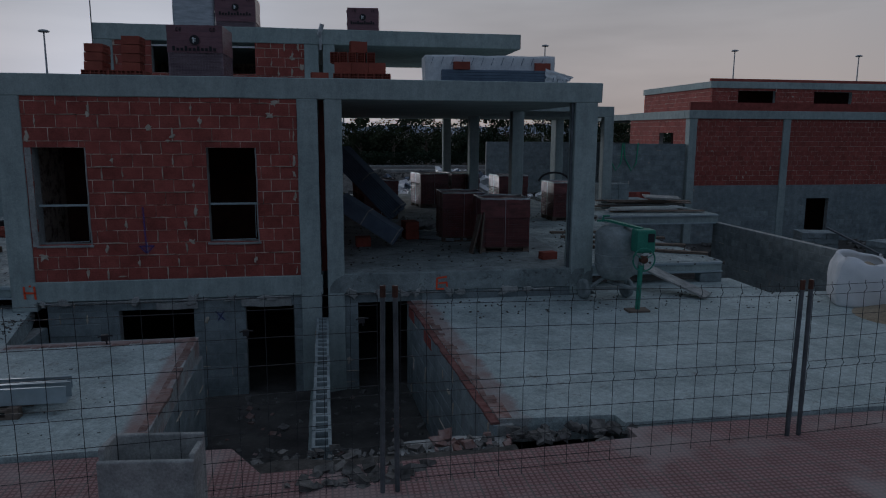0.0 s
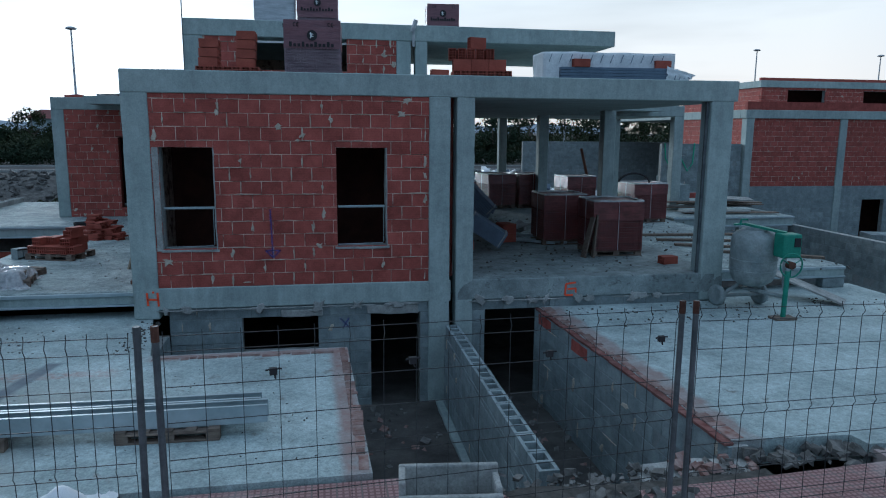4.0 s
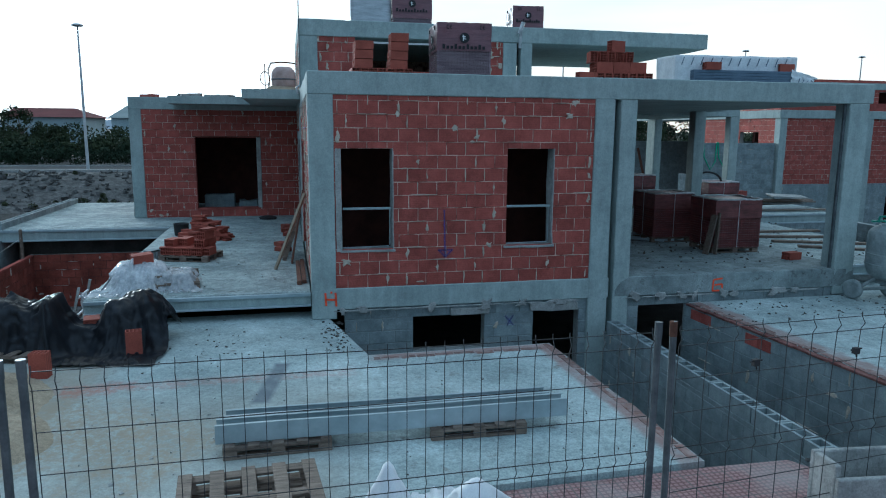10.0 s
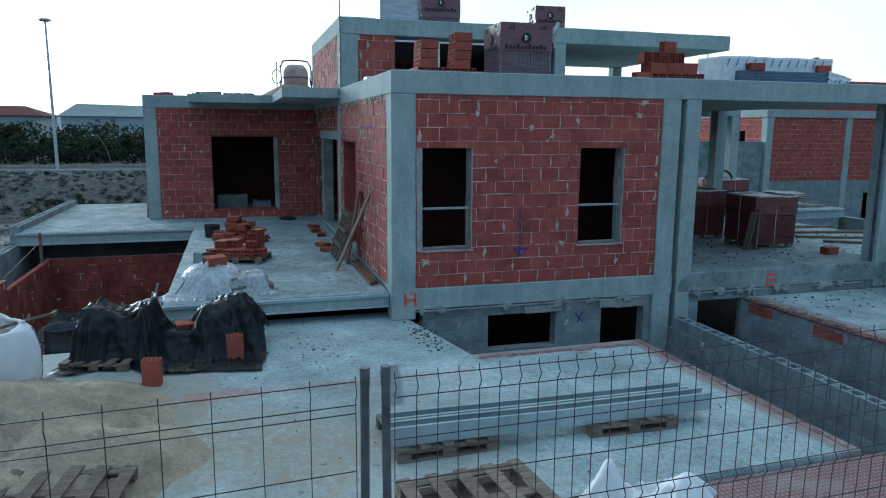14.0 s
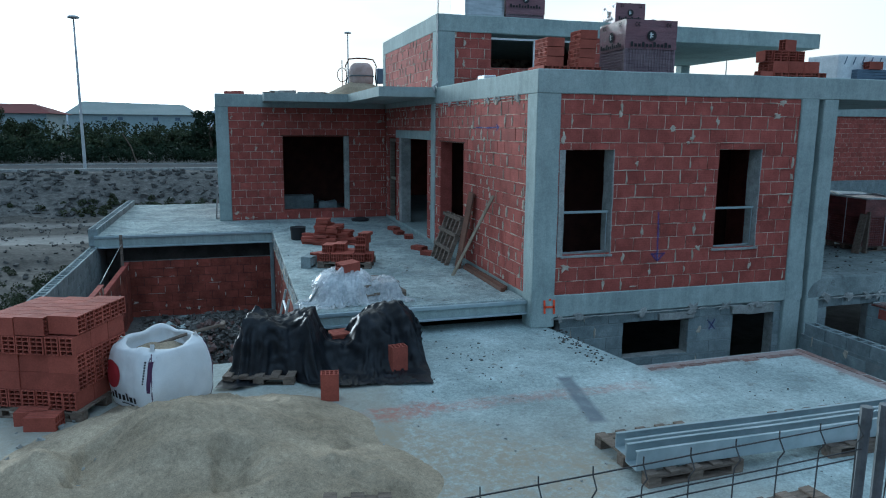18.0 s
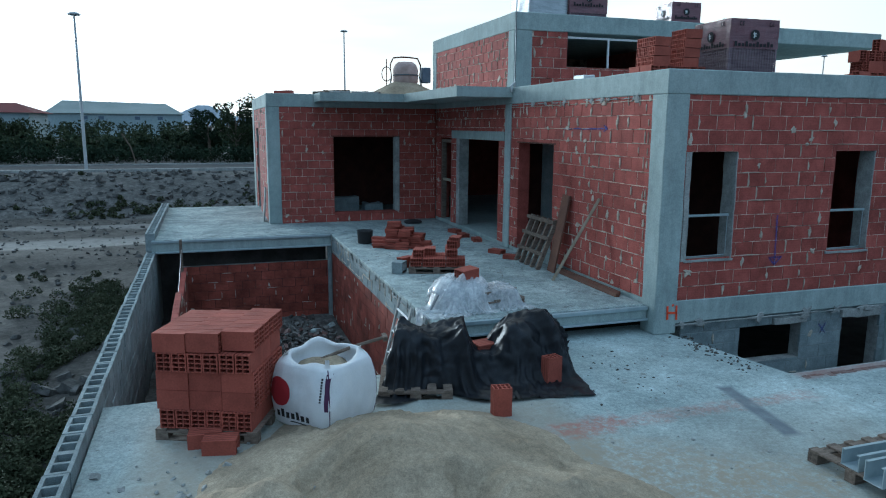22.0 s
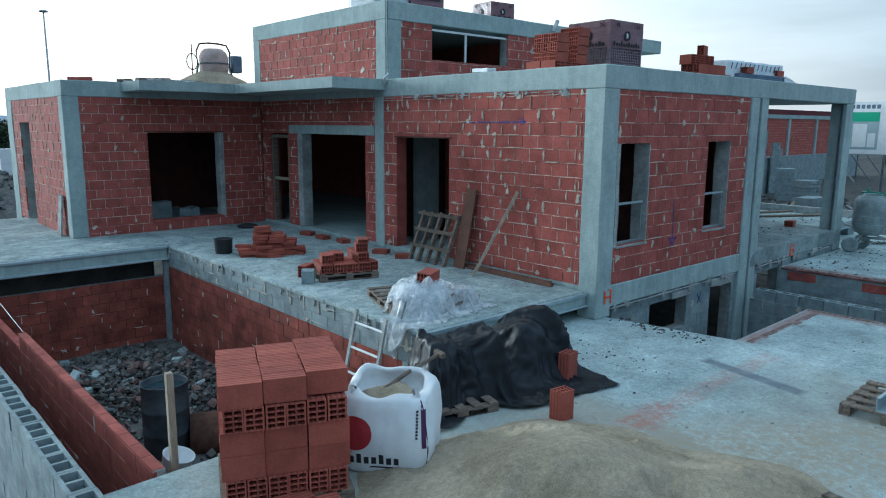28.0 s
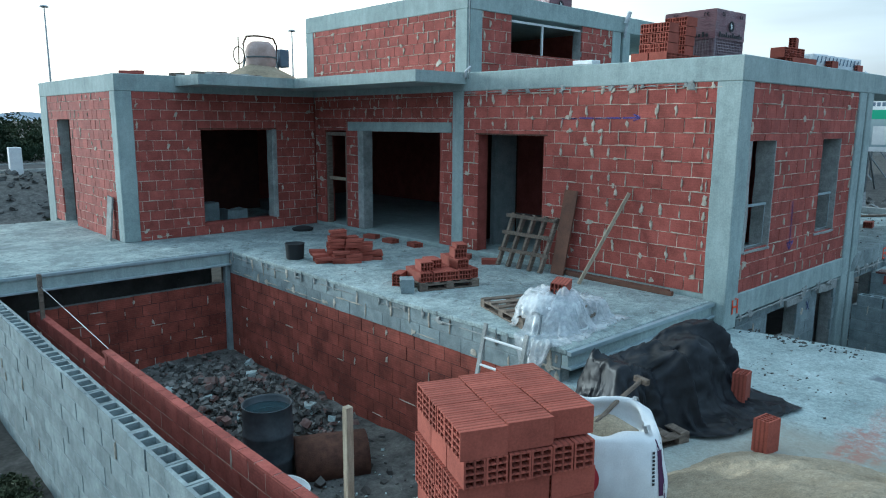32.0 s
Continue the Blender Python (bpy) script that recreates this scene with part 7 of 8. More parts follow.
pb = lone("bucket", bm, M_BAG, "pale plastic bucket lying in the pit", "bucket", smooth=True)
pb.matrix_basis = pose(-10.30, 14.05, -1.93, 16, 8, 20) @ Matrix.Diagonal((1.3, 1.3, 1.25, 1))
bm = bmesh.new()
add_lathe(bm, [(0.30, 0), (0.30, 0.95), (0.28, 0.95), (0.28, 0.02), (0.01, 0.02)], n=28)
rb = lone("rusty_drum", bm, M_RUST, "rusted drum lying on its side in the pit", "drum", smooth=True)
rb.matrix_basis = pose(-9.75, 14.75, -1.78, 90, 0, 64) @ Matrix.Diagonal((1.15, 1.0, 0.95, 1))
lone("stake", boxbm(-11.19, 11.50, -1.95, -11.13, 11.56, 0.36, 0.004), M_PALEWOOD, "pale wooden stake standing in the pit", "stake")
lone("stake", boxbm(-11.42, 19.35, -0.62, -11.36, 19.41, 0.10, 0.004), M_WOOD, "pale wooden stake on the low wall", "stake")
bm = bmesh.new()
add_tube(bm, [(-11.38, 19.38, -0.1), (-11.35, 16.4, -0.36)], 0.004, 4)
lone("mason_line", bm, M_WHITE, "mason's line stretched over the low wall", "line")

# ---------------------------------------------------------------- on the roofs
wrapped_load(pose(-2.17, 13.66, R1, 0, 0, -3), 0.92, 0.92, 0.97, "film-wrapped pallet of red bricks with a printed plum hood", 3, low=0.52)
rb1 = thing("brick_pile", "two towers of red hollow bricks on a base course", "bricks", pose(-3.55, 13.55, R1))
for k in range(7):
    put_brick(rb1, -0.55 + k * 0.147 + 0.138, -0.32, 0, 90, False)
    put_brick(rb1, -0.55 + k * 0.147 + 0.138, 0.0, 0, 90, False)
for lv in range(3):
    for y in (-0.30, -0.15, 0.0):
        put_brick(rb1, -0.50 + 0.01 * lv, y, 0.192 + lv * 0.150, 2 * lv - 2, True)
for lv in range(4):
    for y in (-0.25, -0.05):
        put_brick(rb1, 0.10 + 0.006 * lv, y, 0.192 + lv * 0.148, 3 - 2 * lv, True)
rb2 = thing("brick_pile", "stepped pile of red hollow bricks on the roof", "bricks", pose(0.72, 13.25, R1, 0, 0, -6))
for i in range(7):
    for j in range(2):
        put_brick(rb2, -0.52 + i * 0.147 + 0.138, -0.3 + j * 0.305, 0, 90)
for i in range(3):
    for j in range(3):
        put_brick(rb2, -0.50 + i * 0.305, -0.22 + j * 0.145, 0.193, 0)
for x, y, r in ((-0.45, -0.1, 85), (-0.28, -0.1, 92), (-0.12, -0.08, 90), (0.04, -0.08, 88), (0.22, -0.06, 94)):
    put_brick(rb2, x, y, 0.386, r)
put_brick(rb2, -0.20, -0.1, 0.58, 20)
ins = thing("insulation_stack", "stack of insulation boards in torn printed white wrapping", "insulation", pose(3.14, 13.55, R1, 0, 0, -3))
for k in range(6):
    part("board", boxbm(-0.95, -0.42, k * 0.052, 1.12, 0.30, k * 0.052 + 0.048, 0.003), M_INSUL, ins, "blue-grey foam board")
bm = boxbm(-1.25, -0.28, 0.0, 1.22, 0.5, 0.585)
bmesh.ops.subdivide_edges(bm, edges=bm.edges[:], cuts=12, use_grid_fill=True)
for v in bm.verts:
    v.co += noise.noise_vector(v.co * 3.5) * 0.018
part("white_wrap", bm, M_WRAP, ins, "crumpled white plastic wrapping", True)
bm = bmesh.new()
rows = []
for j in range(9):
    row = []
    for i in range(9):
        u, s = i / 8, j / 8
        row.append(bm.verts.new((1.0 + 0.55 * u * (1 - 0.4 * s) + 0.05 * noise.noise(Vector((u * 5, s * 5, 1))), -0.46 + 0.06 * noise.noise(Vector((u * 4, s * 4, 5))), 0.32 * (1 - s) * (1 - 0.5 * u) + 0.03 + 0.04 * noise.noise(Vector((u * 6, s * 6, 8))))))
    rows.append(row)
for q, w in zip(rows, rows[1:]):
    for i in range(8):
        bm.faces.new((q[i], q[i + 1], w[i + 1], w[i]))
part("torn_flap", bm, M_WRAP, ins, "torn flap of white wrapping", True)
bm = bmesh.new()
for k in range(12):
    x = -1.15 + k * 0.19
    add_beam(bm, (x, -0.305, 0.40), (x + 0.05, -0.305, 0.54), 0.022, 0.006)
for k in range(4):
    add_beam(bm, (1.12 + k * 0.09, -0.50, 0.06 + 0.03 * k), (1.15 + k * 0.09, -0.50, 0.18 - 0.02 * k), 0.02, 0.006)
part("lettering", bm, M_INSUL, ins, "slanted dark printed bars")
for x in (-0.75, 0.80):
    b = tagged(new("loose_brick", HOLLOW_FLAT), "red brick weighing down insulation boards", "brick", "loose bricks")
    b.matrix_basis = pose(3.14 + x, 13.14, R1 + 0.312, 0, 0, -3)
bm = bmesh.new()
add_beam(bm, (-0.75, 13.0, R1 + 0.04), (-0.15, 14.2, R1 + 0.06), 0.16, 0.07)
lone("steel_profile", bm, M_STEEL, "short galvanised profile lying on the roof", "steel profile", group="steel profiles")
b = tagged(new("loose_brick", HOLLOW), "red hollow brick lying on the roof edge", "brick", "loose bricks")
b.matrix_basis = pose(-0.20, 12.9, R1, 0, 0, 10)
lone("mortar_lump", rough_box(-4.80, 14.05, R1, -4.6, 14.45, R1 + 0.07, 0.06, 0.02), M_WHITE, "white lump of plaster on the roof edge", "plaster")

wrapped_load(pose(-2.10, 19.2, U1, 0, 0, -2), 0.95, 0.9, 1.0, "film-wrapped pallet of red bricks on the upper roof", 8, low=0.40)
wrapped_load(pose(-3.15, 19.25, U1, 0, 0, 4), 0.98, 0.95, 1.05, "pallet load wrapped in silvery film on the upper roof", 9, pale=True)
wrapped_load(pose(1.10, 19.75, U1, 0, 0, -6), 0.80, 0.78, 0.93, "smaller film-wrapped pallet of bricks on the upper roof", 10, low=0.12)
bm = bmesh.new()
add_tube(bm, [(-4.88, 16.66, 3.2), (-4.88, 16.66, 5.9)], 0.012, 6)
lone("antenna_rod", bm, M_POST, "thin upright steel rod at the corner", "rod")
bm = bmesh.new()
add_tube(bm, [(-0.05, 16.66, 4.30), (-0.05, 16.60, 4.70)], 0.035, 7)
add_tube(bm, [(-0.08, 16.62, 4.6), (0.0, 16.58, 4.85)], 0.05, 6)
lone("sealing_rag", bm, M_FILM, "pale plastic rag stuffed in the joint between the houses", "rag")
bm = bmesh.new()
add_tube(bm, [(-4.93, 16.7, 3.22), (-4.96, 16.66, 3.33), (-4.90, 16.62, 3.40), (-4.86, 16.68, 3.3)], 0.025, 6)
lone("sealing_rag", bm, M_FILM, "pale plastic rag tied at the column", "rag")


def mound(u, v):
    r = math.hypot(u, v)
    return 0.62 * max(0, 1 - r) ** 0.9 + 0.05 * noise.noise(Vector((u * 4, v * 4, 1))) * (1 - min(1, r)) - 0.01


tagged(heightfield("sand_mound", -5.25, 23.6, 1.2, 1.1, R1, mound, M_SAND, 34), "mound of sand heaped on the wing roof", "sand", kind="stuff")
mx = thing("cement_mixer", "pinkish cement mixer drum standing on a sand mound", "cement mixer", pose(-5.22, 23.6, R1 + 0.30))
bm = bmesh.new()
add_lathe(bm, [(0.10, 0.0), (0.32, 0.05), (0.36, 0.20), (0.36, 0.52), (0.31, 0.64), (0.22, 0.72), (0.05, 0.72)], n=28)
part("drum", bm, pmat("pink_splashed_drum", (0.34, 0.25, 0.22), (0.46, 0.36, 0.33), 4, 30, 0.8, 0.2), mx, "dusty pinkish drum", True)
bm = bmesh.new()
add_tube(bm, [(-0.42, 0, 0.30), (-0.45, 0, 0.65), (-0.36, 0, 0.83), (-0.12, 0, 0.86), (0.12, 0, 0.86), (0.36, 0, 0.83), (0.45, 0, 0.65), (0.42, 0, 0.30)], 0.022, 7)
part("yoke", bm, M_RUST, mx, "bent tube yoke", True)
bm = bmesh.new()
add_lathe(bm, [(0.36, 0.33), (0.378, 0.335), (0.378, 0.365), (0.36, 0.37)], n=28)
part("drum_band", bm, M_POST, mx)
part("motor_box", boxbm(0.46, -0.14, 0.15, 0.72, 0.14, 0.58, 0.02), M_INSUL, mx, "dark blue motor housing")
bm = bmesh.new()
add_tube(bm, [(-0.55 + 0.14 * math.cos(a), 0.05, 0.38 + 0.20 * math.sin(a)) for a in np.linspace(0, 2 * math.pi, 17)], 0.013, 5)
add_tube(bm, [(-0.55, 0.05, -0.1), (-0.55, 0.05, 0.8)], 0.014, 5)
part("tilt_wheel", bm, M_RUST, mx, "thin tilting hand wheel")
bm = bmesh.new()
add_tube(bm, [(-0.42, 0, 0.3), (-0.5, 0.1, -0.2)], 0.025, 6)
add_tube(bm, [(0.42, 0, 0.3), (0.5, -0.1, -0.2)], 0.025, 6)
part("stand", bm, M_POST, mx)
rng = random.Random(61)
for x0, x1, y, n in ((-8.9, -6.3, 22.0, 9), (-7.9, -6.6, 20.9, 6)):
    for k in range(n):
        x = rng.uniform(x0, x1)
        bm = rough_box(-rng.uniform(0.1, 0.35), -0.1, 0, rng.uniform(0.1, 0.3), 0.12, rng.uniform(0.03, 0.09), 0.08, 0.015)
        lone("roof_debris", bm, rng.choice([M_WOOD, M_RENDER, M_BRICK, M_RENDER]), "flat scrap of board or mortar left on the roof", "debris", group="roof scraps").matrix_basis = pose(x, y + rng.uniform(0, 0.4), R1, 0, 0, rng.uniform(-25, 25))

# ---------------------------------------------------------------- inside the open neighbouring frame
for x, y, w, d, h, s, lb in ((3.52, 13.9, 1.0, 0.98, 1.0, 21, "film-wrapped pallet of red bricks with a torn hood"), (2.95, 15.35, 0.95, 0.95, 0.98, 22, "film-wrapped pallet of red bricks in the shade"), (6.70, 19.2, 1.0, 1.0, 1.0, 23, "film-wrapped pallet of red bricks beside a column"), (5.9, 22.4, 1.0, 1.0, 1.0, 24, "film-wrapped pallet of red bricks at the back"), (4.35, 22.6, 0.95, 1.0, 0.98, 25, "film-wrapped pallet of red bricks at the back"), (3.3, 22.5, 0.95, 1.0, 0.96, 26, "film-wrapped pallet of red bricks at the back"), (1.35, 19.5, 1.0, 1.0, 1.0, 27, "film-wrapped pallet of red bricks by the party wall")):
    z = FL if x < 4.6 else TE
    pallet(pose(x, y, z, 0, 0, s * 3 - 66), "wooden pallet under wrapped bricks", w, d * 0.9, 5)
    t = wrapped_load(pose(x, y, z + 0.12, 0, 0, s * 3 - 66), w - 0.03, d - 0.03, 0.93, lb, s, False, low=0.62 + 0.04 * (s % 3), red=True)
    for dx, dy, rot in ((0, -1, 0), (0, 1, 0), (-1, 0, 90), (1, 0, 90)):
        bm = bmesh.new()
        add_beam(bm, (dx * (w / 2 + 0.0) , dy * (d / 2 + 0.0), 0.0), (dx * (w / 2 + 0.0), dy * (d / 2 + 0.0), 0.94), 0.018, 0.004)
        part("strap", bm, M_BAG, t, "pale packing strap")
    ring = []
    bm = bmesh.new()
    for k in range(33):
        a = 2 * math.pi * k / 32
        sq = 1 / max(abs(math.cos(a)), abs(math.sin(a)))
        ring.append((math.cos(a) * sq * (w / 2 - 0.02), math.sin(a) * sq * (d / 2 - 0.02), 0.945 + 0.025 * noise.noise(Vector((math.cos(a) * 3, math.sin(a) * 3, s)))))
    add_tube(bm, ring, 0.022, 6)
    part("torn_film", bm, M_FILM, t, "torn rim of clear film", True)
for a, b, w, h, n, lb in (((0.34, 16.7, 2.0), (1.66, 16.3, 0.62), 0.6, 0.42, 9, "thick pack of grey panels leaning at a steep slant"), ((0.30, 14.55, 1.08), (1.45, 14.25, 0.34), 0.5, 0.32, 1, "thick grey panel pack lying at a slant")):
    pk = thing("panel_pack", lb, "panels", None, "panel packs")
    A, B = Vector(a), Vector(b)
    d = (B - A).normalized()
    across = d.cross(Vector((0, 1, 0))).normalized()
    for k in range(n):
        off = across * (h * ((k + 0.5) / n - 0.5))
        bm = bmesh.new()
        add_beam(bm, A + off, B + off + d * (0.03 * math.sin(k * 2.3)), w, h / n - 0.006, (0, 0, 1))
        part("panel", bevelled(bm, 0.006), M_INSUL, pk)
    bm = bmesh.new()
    for f in (0.45, 0.97):
        c = A + (B - A) * f
        add_beam(bm, c - d * 0.012, c + d * 0.012, w + 0.014, h + 0.014)
    part("packing_strap", bm, M_RENDER, pk, "pale packing strap")
prop = brick_load(pose(1.86, 15.6, FL, 0, 0, 8), "xx", "low stack of orange-red bricks under panel packs", 0.31, 0.45, 9, z0=0.0)
prop2 = brick_load(pose(0.75, 14.6, FL, 0, 0, 4), "x", "bricks propping a panel pack", 0.31, 0.30, 10, z0=0.0)
bm = bmesh.new()
add_beam(bm, (1.9, 16.0, FL + 0.02), (3.0, 14.9, FL + 0.05), 0.05)
add_beam(bm, (1.7, 15.9, FL + 0.03), (2.7, 14.8, FL + 0.06), 0.05)
add_beam(bm, (2.0, 16.3, FL + 0.07), (2.9, 15.2, FL + 0.11), 0.06)
lone("steel_batten", bm, M_STEEL, "pale metal battens lying on the floor", "batten")
rng = random.Random(71)
chunk_field("cement_bags", [(rng.gauss(2.1, 0.25), rng.gauss(16.6, 0.2), FL + 0.1, rng.uniform(0.2, 0.4)) for k in range(7)], M_RENDER, "slumped paper cement bags on the floor", "bags", 72)
for a, b, w in (((2.98, 13.35, FL), (3.06, 13.42, 0.92), 0.10), ((2.80, 13.4, FL), (2.99, 13.45, 0.88), 0.14)):
    bm = bmesh.new()
    add_beam(bm, a, b, w, 0.03)
    lone("board", bm, M_WOOD, "grey board leaning on a brick load", "board", group="leaning boards")
bm = bmesh.new()
add_tube(bm, [(6.3 + 0.45 * math.cos(a), 18.9, 1.1 + 0.28 * math.sin(a)) for a in np.linspace(0.1, 3.0, 14)], 0.03, 6)
lone("hose_arch", bm, M_RUBBER, "black hose arched over a brick load", "hose")
bm = bmesh.new()
add_beam(bm, (6.5, 22.9, 1.05), (6.3, 23.0, 1.95), 0.14, 0.08)
lone("dark_timber", bm, M_WOOD_DARK, "short dark timber standing on a brick load", "timber")
b = tagged(new("loose_brick", HOLLOW_FLAT), "red brick lying on the floor by the column", "brick", "loose bricks")
b.matrix_basis = pose(4.0, 12.5, FL, 0, 0, 10)
chunk_field("floor_grit", [(rng.uniform(0.4, 4.2), rng.uniform(12, 20), FL, rng.uniform(0.01, 0.05)) for k in range(260)] + [(rng.uniform(4.9, 7.8), rng.uniform(12, 21), TE, rng.uniform(0.01, 0.05)) for k in range(260)], M_PITDIRT, "grit and crumbs on the rough floor", "debris", 73)
# dark bar added in place of the shade in the gap beside the column
bm = bmesh.new()
add_beam(bm, (4.21, 11.75, FL), (4.21, 11.75, R0), 0.04, 0.04)
lone("gap_shade_strip", bm, M_POST, "dark strip standing in for the shaded gap beside a column", "strip")

cement_mixer(pose(4.90, 11.18, -0.37), "dusty green and grey cement mixer on the slab")
bm = bmesh.new()
add_beam(bm, (5.70, 11.90, 0.08), (6.55, 11.05, -0.33), 0.42, 0.03)
lone("plank", bm, M_RENDER, "pale plank laid as a ramp to the slab", "plank")
lone("block_stub", rough_box(7.10, 12.3, -0.37, 7.55, 12.5, -0.19, 0.1, 0.01), M_BLOCK, "grey block stub under a slab edge", "block")
rng = random.Random(81)
for k in range(9):
    bm = boxbm(-rng.uniform(0.9, 1.6), -0.12, 0, rng.uniform(0.9, 1.6), 0.12, 0.035, 0.003)
    lone("plank", bm, rng.choice([M_WOOD, M_RENDER, M_WOOD]), "weathered plank on a stack of boards", "plank", group="stacked planks").matrix_basis = pose(10.0 + rng.uniform(-0.4, 0.4), 20.9 + rng.uniform(-0.5, 0.6), TE + 0.037 * k, 0, 0, rng.uniform(-14, 10))
lone("board", boxbm(-0.55, -0.3, 0, 0.55, 0.3, 0.04), M_RENDER, "pale panel lying on stacked boards", "board").matrix_basis = pose(10.6, 21.0, TE + 0.40, 4, 2, -15)
for k in range(4):
    bm = boxbm(-1.2, -0.08, 0, 1.2, 0.08, 0.05, 0.003)
    lone("plank", bm, M_WOOD, "dark plank lying on the neighbouring terrace", "plank", group="terrace planks").matrix_basis = pose(6.6, 13.6 + 0.9 * k, TE, 0, 0, 150 + 9 * k)
big_bag(pose(8.95, 10.35, -0.37, 0, 0, -30), 0.46, 0.85, "white woven builder's sack on the neighbouring slab", 6)
tagged(heightfield("sand_heap", 9.3, 9.4, 1.1, 0.9, -0.37, lambda u, v: 0.28 * max(0, 1 - math.hypot(u, v)) - 0.01, M_SAND, 24), "small heap of sand on the neighbouring slab", "sand", kind="stuff")

# spray marks
def mark(name, segs, material, label, y, w=0.03):
    bm = bmesh.new()
    for (x0, z0), (x1, z1) in segs:
        dx, dz = x1 - x0, z1 - z0
        ln = math.hypot(dx, dz)
        px, pz = -dz / ln * w / 2, dx / ln * w / 2
        q = [(x0 + px, z0 + pz), (x0 - px, z0 - pz), (x1 - px, z1 - pz), (x1 + px, z1 + pz)]
        f = [bm.verts.new((a, y, b)) for a, b in q]
        g = [bm.verts.new((a, y + 0.004, b)) for a, b in q]
        bm.faces.new(f)
        for i in range(4):
            bm.faces.new((f[i], f[(i + 1) % 4], g[(i + 1) % 4], g[i]))
    return lone(name, bm, material, label, "spray mark")


mark("spray_letter", [((-4.69, 0.05), (-4.68, -0.15)), ((-4.54, 0.05), (-4.53, -0.16)), ((-4.69, -0.05), (-4.53, -0.06)), ((-4.60, 0.07), (-4.60, 0.04))], M_ORANGE, "orange sprayed letter H on the concrete", 11.648)
mark("spray_letter", [((2.02, 0.02), (1.85, 0.0)), ((1.85, 0.0), (1.84, -0.19)), ((1.84, -0.19), (2.02, -0.19)), ((2.02, -0.19), (2.02, -0.08)), ((2.02, -0.08), (1.88, -0.09))], M_ORANGE, "orange sprayed letter G on the concrete", 11.648)
mark("spray_arrow", [((-2.86, 1.28), (-2.84, 0.55)), ((-2.95, 0.66), (-2.84, 0.54)), ((-2.72, 0.66), (-2.84, 0.54)), ((-2.95, 0.65), (-2.73, 0.65))], M_BLUE, "blue sprayed arrow on the brick wall", 11.678, 0.022)
mark("spray_cross", [((-1.84, -0.46), (-1.69, -0.62)), ((-1.70, -0.46), (-1.80, -0.62))], M_BLUE, "blue sprayed cross on the block wall", 11.708, 0.022)
for k, (y0, y1, z0, z1) in enumerate(((13.15, 13.42, 2.515, 2.51), (13.45, 13.9, 2.508, 2.505), (13.93, 14.2, 2.505, 2.507), (14.26, 14.55, 2.50, 2.502), (13.13, 13.24, 2.52, 2.56), (13.13, 13.24, 2.51, 2.47))):
    bm = bmesh.new()
    add_beam(bm, (-4.884, y0, z0), (-4.884, y1, z1), 0.006, 0.022)
    lone("chalk_line", bm, M_BLUE, "stroke of a blue level arrow on the brick side wall", "spray mark", group="level arrow")

# ---------------------------------------------------------------- neighbouring building and boundary walls
nb = [(19.95, -1.8, 21.0, -0.19)]
masonry("wall_neighbour_base", "-y", 26.6, 14.5, 27.0, -2.1, 0.38, nb, "grey concrete block base wall of the next building", 91, 0.2, True, 8, limit=260)
masonry("wall_neighbour_front", "-y", 26.62, 14.75, 18.6, 0.38, 3.07, [], "red hollow-clay brick panel of the next building", 92, 0.2, False, 14)
masonry("wall_neighbour_front", "-y", 26.62, 18.95, 26.6, 0.38, 3.07, [], "red hollow-clay brick panel of the next building", 93, 0.2, False, 10, limit=250)
masonry("wall_neighbour_side", "-x", 14.47, 26.9, 32.2, 0.38, 3.07, [(27.9, 1.9, 29.2, 2.5)], "red hollow-clay brick side wall of the next building", 94, 0.2, False, 20, limit=240)
cast("beam", 14.4, 26.55, 3.07, 27.0, 26.95, 3.40, "cast concrete beam of the next building", "beam")
cast("beam", 14.4, 26.95, 3.07, 14.75, 32.2, 3.40, "cast concrete beam of the next building", "beam")
for x in (14.45, 18.6, 26.6):
    cast("column", x, 26.56, -2.0, x + 0.33, 26.9, 3.07, "cast concrete column of the next building", "column")
lone("parapet", boxbm(14.45, 26.6, 3.40, 27.0, 26.75, 3.72), M_BRICK, "low red brick parapet of the next building", "parapet", "structure")
lone("roof_neighbour", boxbm(14.5, 26.8, 3.1, 27, 40, 3.38), M_CONC, "flat concrete roof of the next building", "roof", "structure")
masonry("wall_neighbour_side_base", "-x", 14.47, 26.9, 34, -2.1, 0.38, [], "grey concrete block base wall of the next building", 95, 0.2, True, 4, limit=160)
masonry("wall_neighbour_upper", "-y", 30.5, 17.6, 27.0, 3.4, 4.55, [(18.9, 3.9, 20.8, 4.45), (22.8, 3.9, 24.8, 4.45)], "red brick and concrete upper storey of the next building", 96, 0.2, False, 8, limit=150)
masonry("wall_neighbour_upper_side", "-x", 17.6, 30.5, 37.5, 3.4, 4.55, [], "red brick upper side wall of the next building", 97, 0.2, False, 6, limit=120)
cast("beam", 17.5, 30.45, 4.55, 27.0, 37.5, 4.85, "cast concrete roof edge of the next building", "roof")
lone("parapet", boxbm(17.52, 30.5, 4.85, 27.0, 30.65, 4.98), M_BRICK, "row of red bricks on the roof edge", "parapet", "structure")
masonry("wall_boundary", "-y", 26.7, 11.0, 14.4, -2.0, 2.06, [], "grey concrete block boundary wall", 98, 0.2, True, 8, limit=200)
masonry("wall_boundary_far", "-y", 40.0, 9.2, 24.0, -1.0, 1.95, [], "pale grey concrete block boundary wall far behind", 99, 0.2, True, 0, limit=300)
bm = bmesh.new()
for x in (11.1, 11.75):
    add_tube(bm, [(x, 26.68, 2.09), (x + 0.05, 26.66, 1.5), (x + 0.3, 26.58, 1.0), (x + 0.5, 26.58, 1.3), (x + 0.6, 26.68, 2.09)], 0.025, 6)
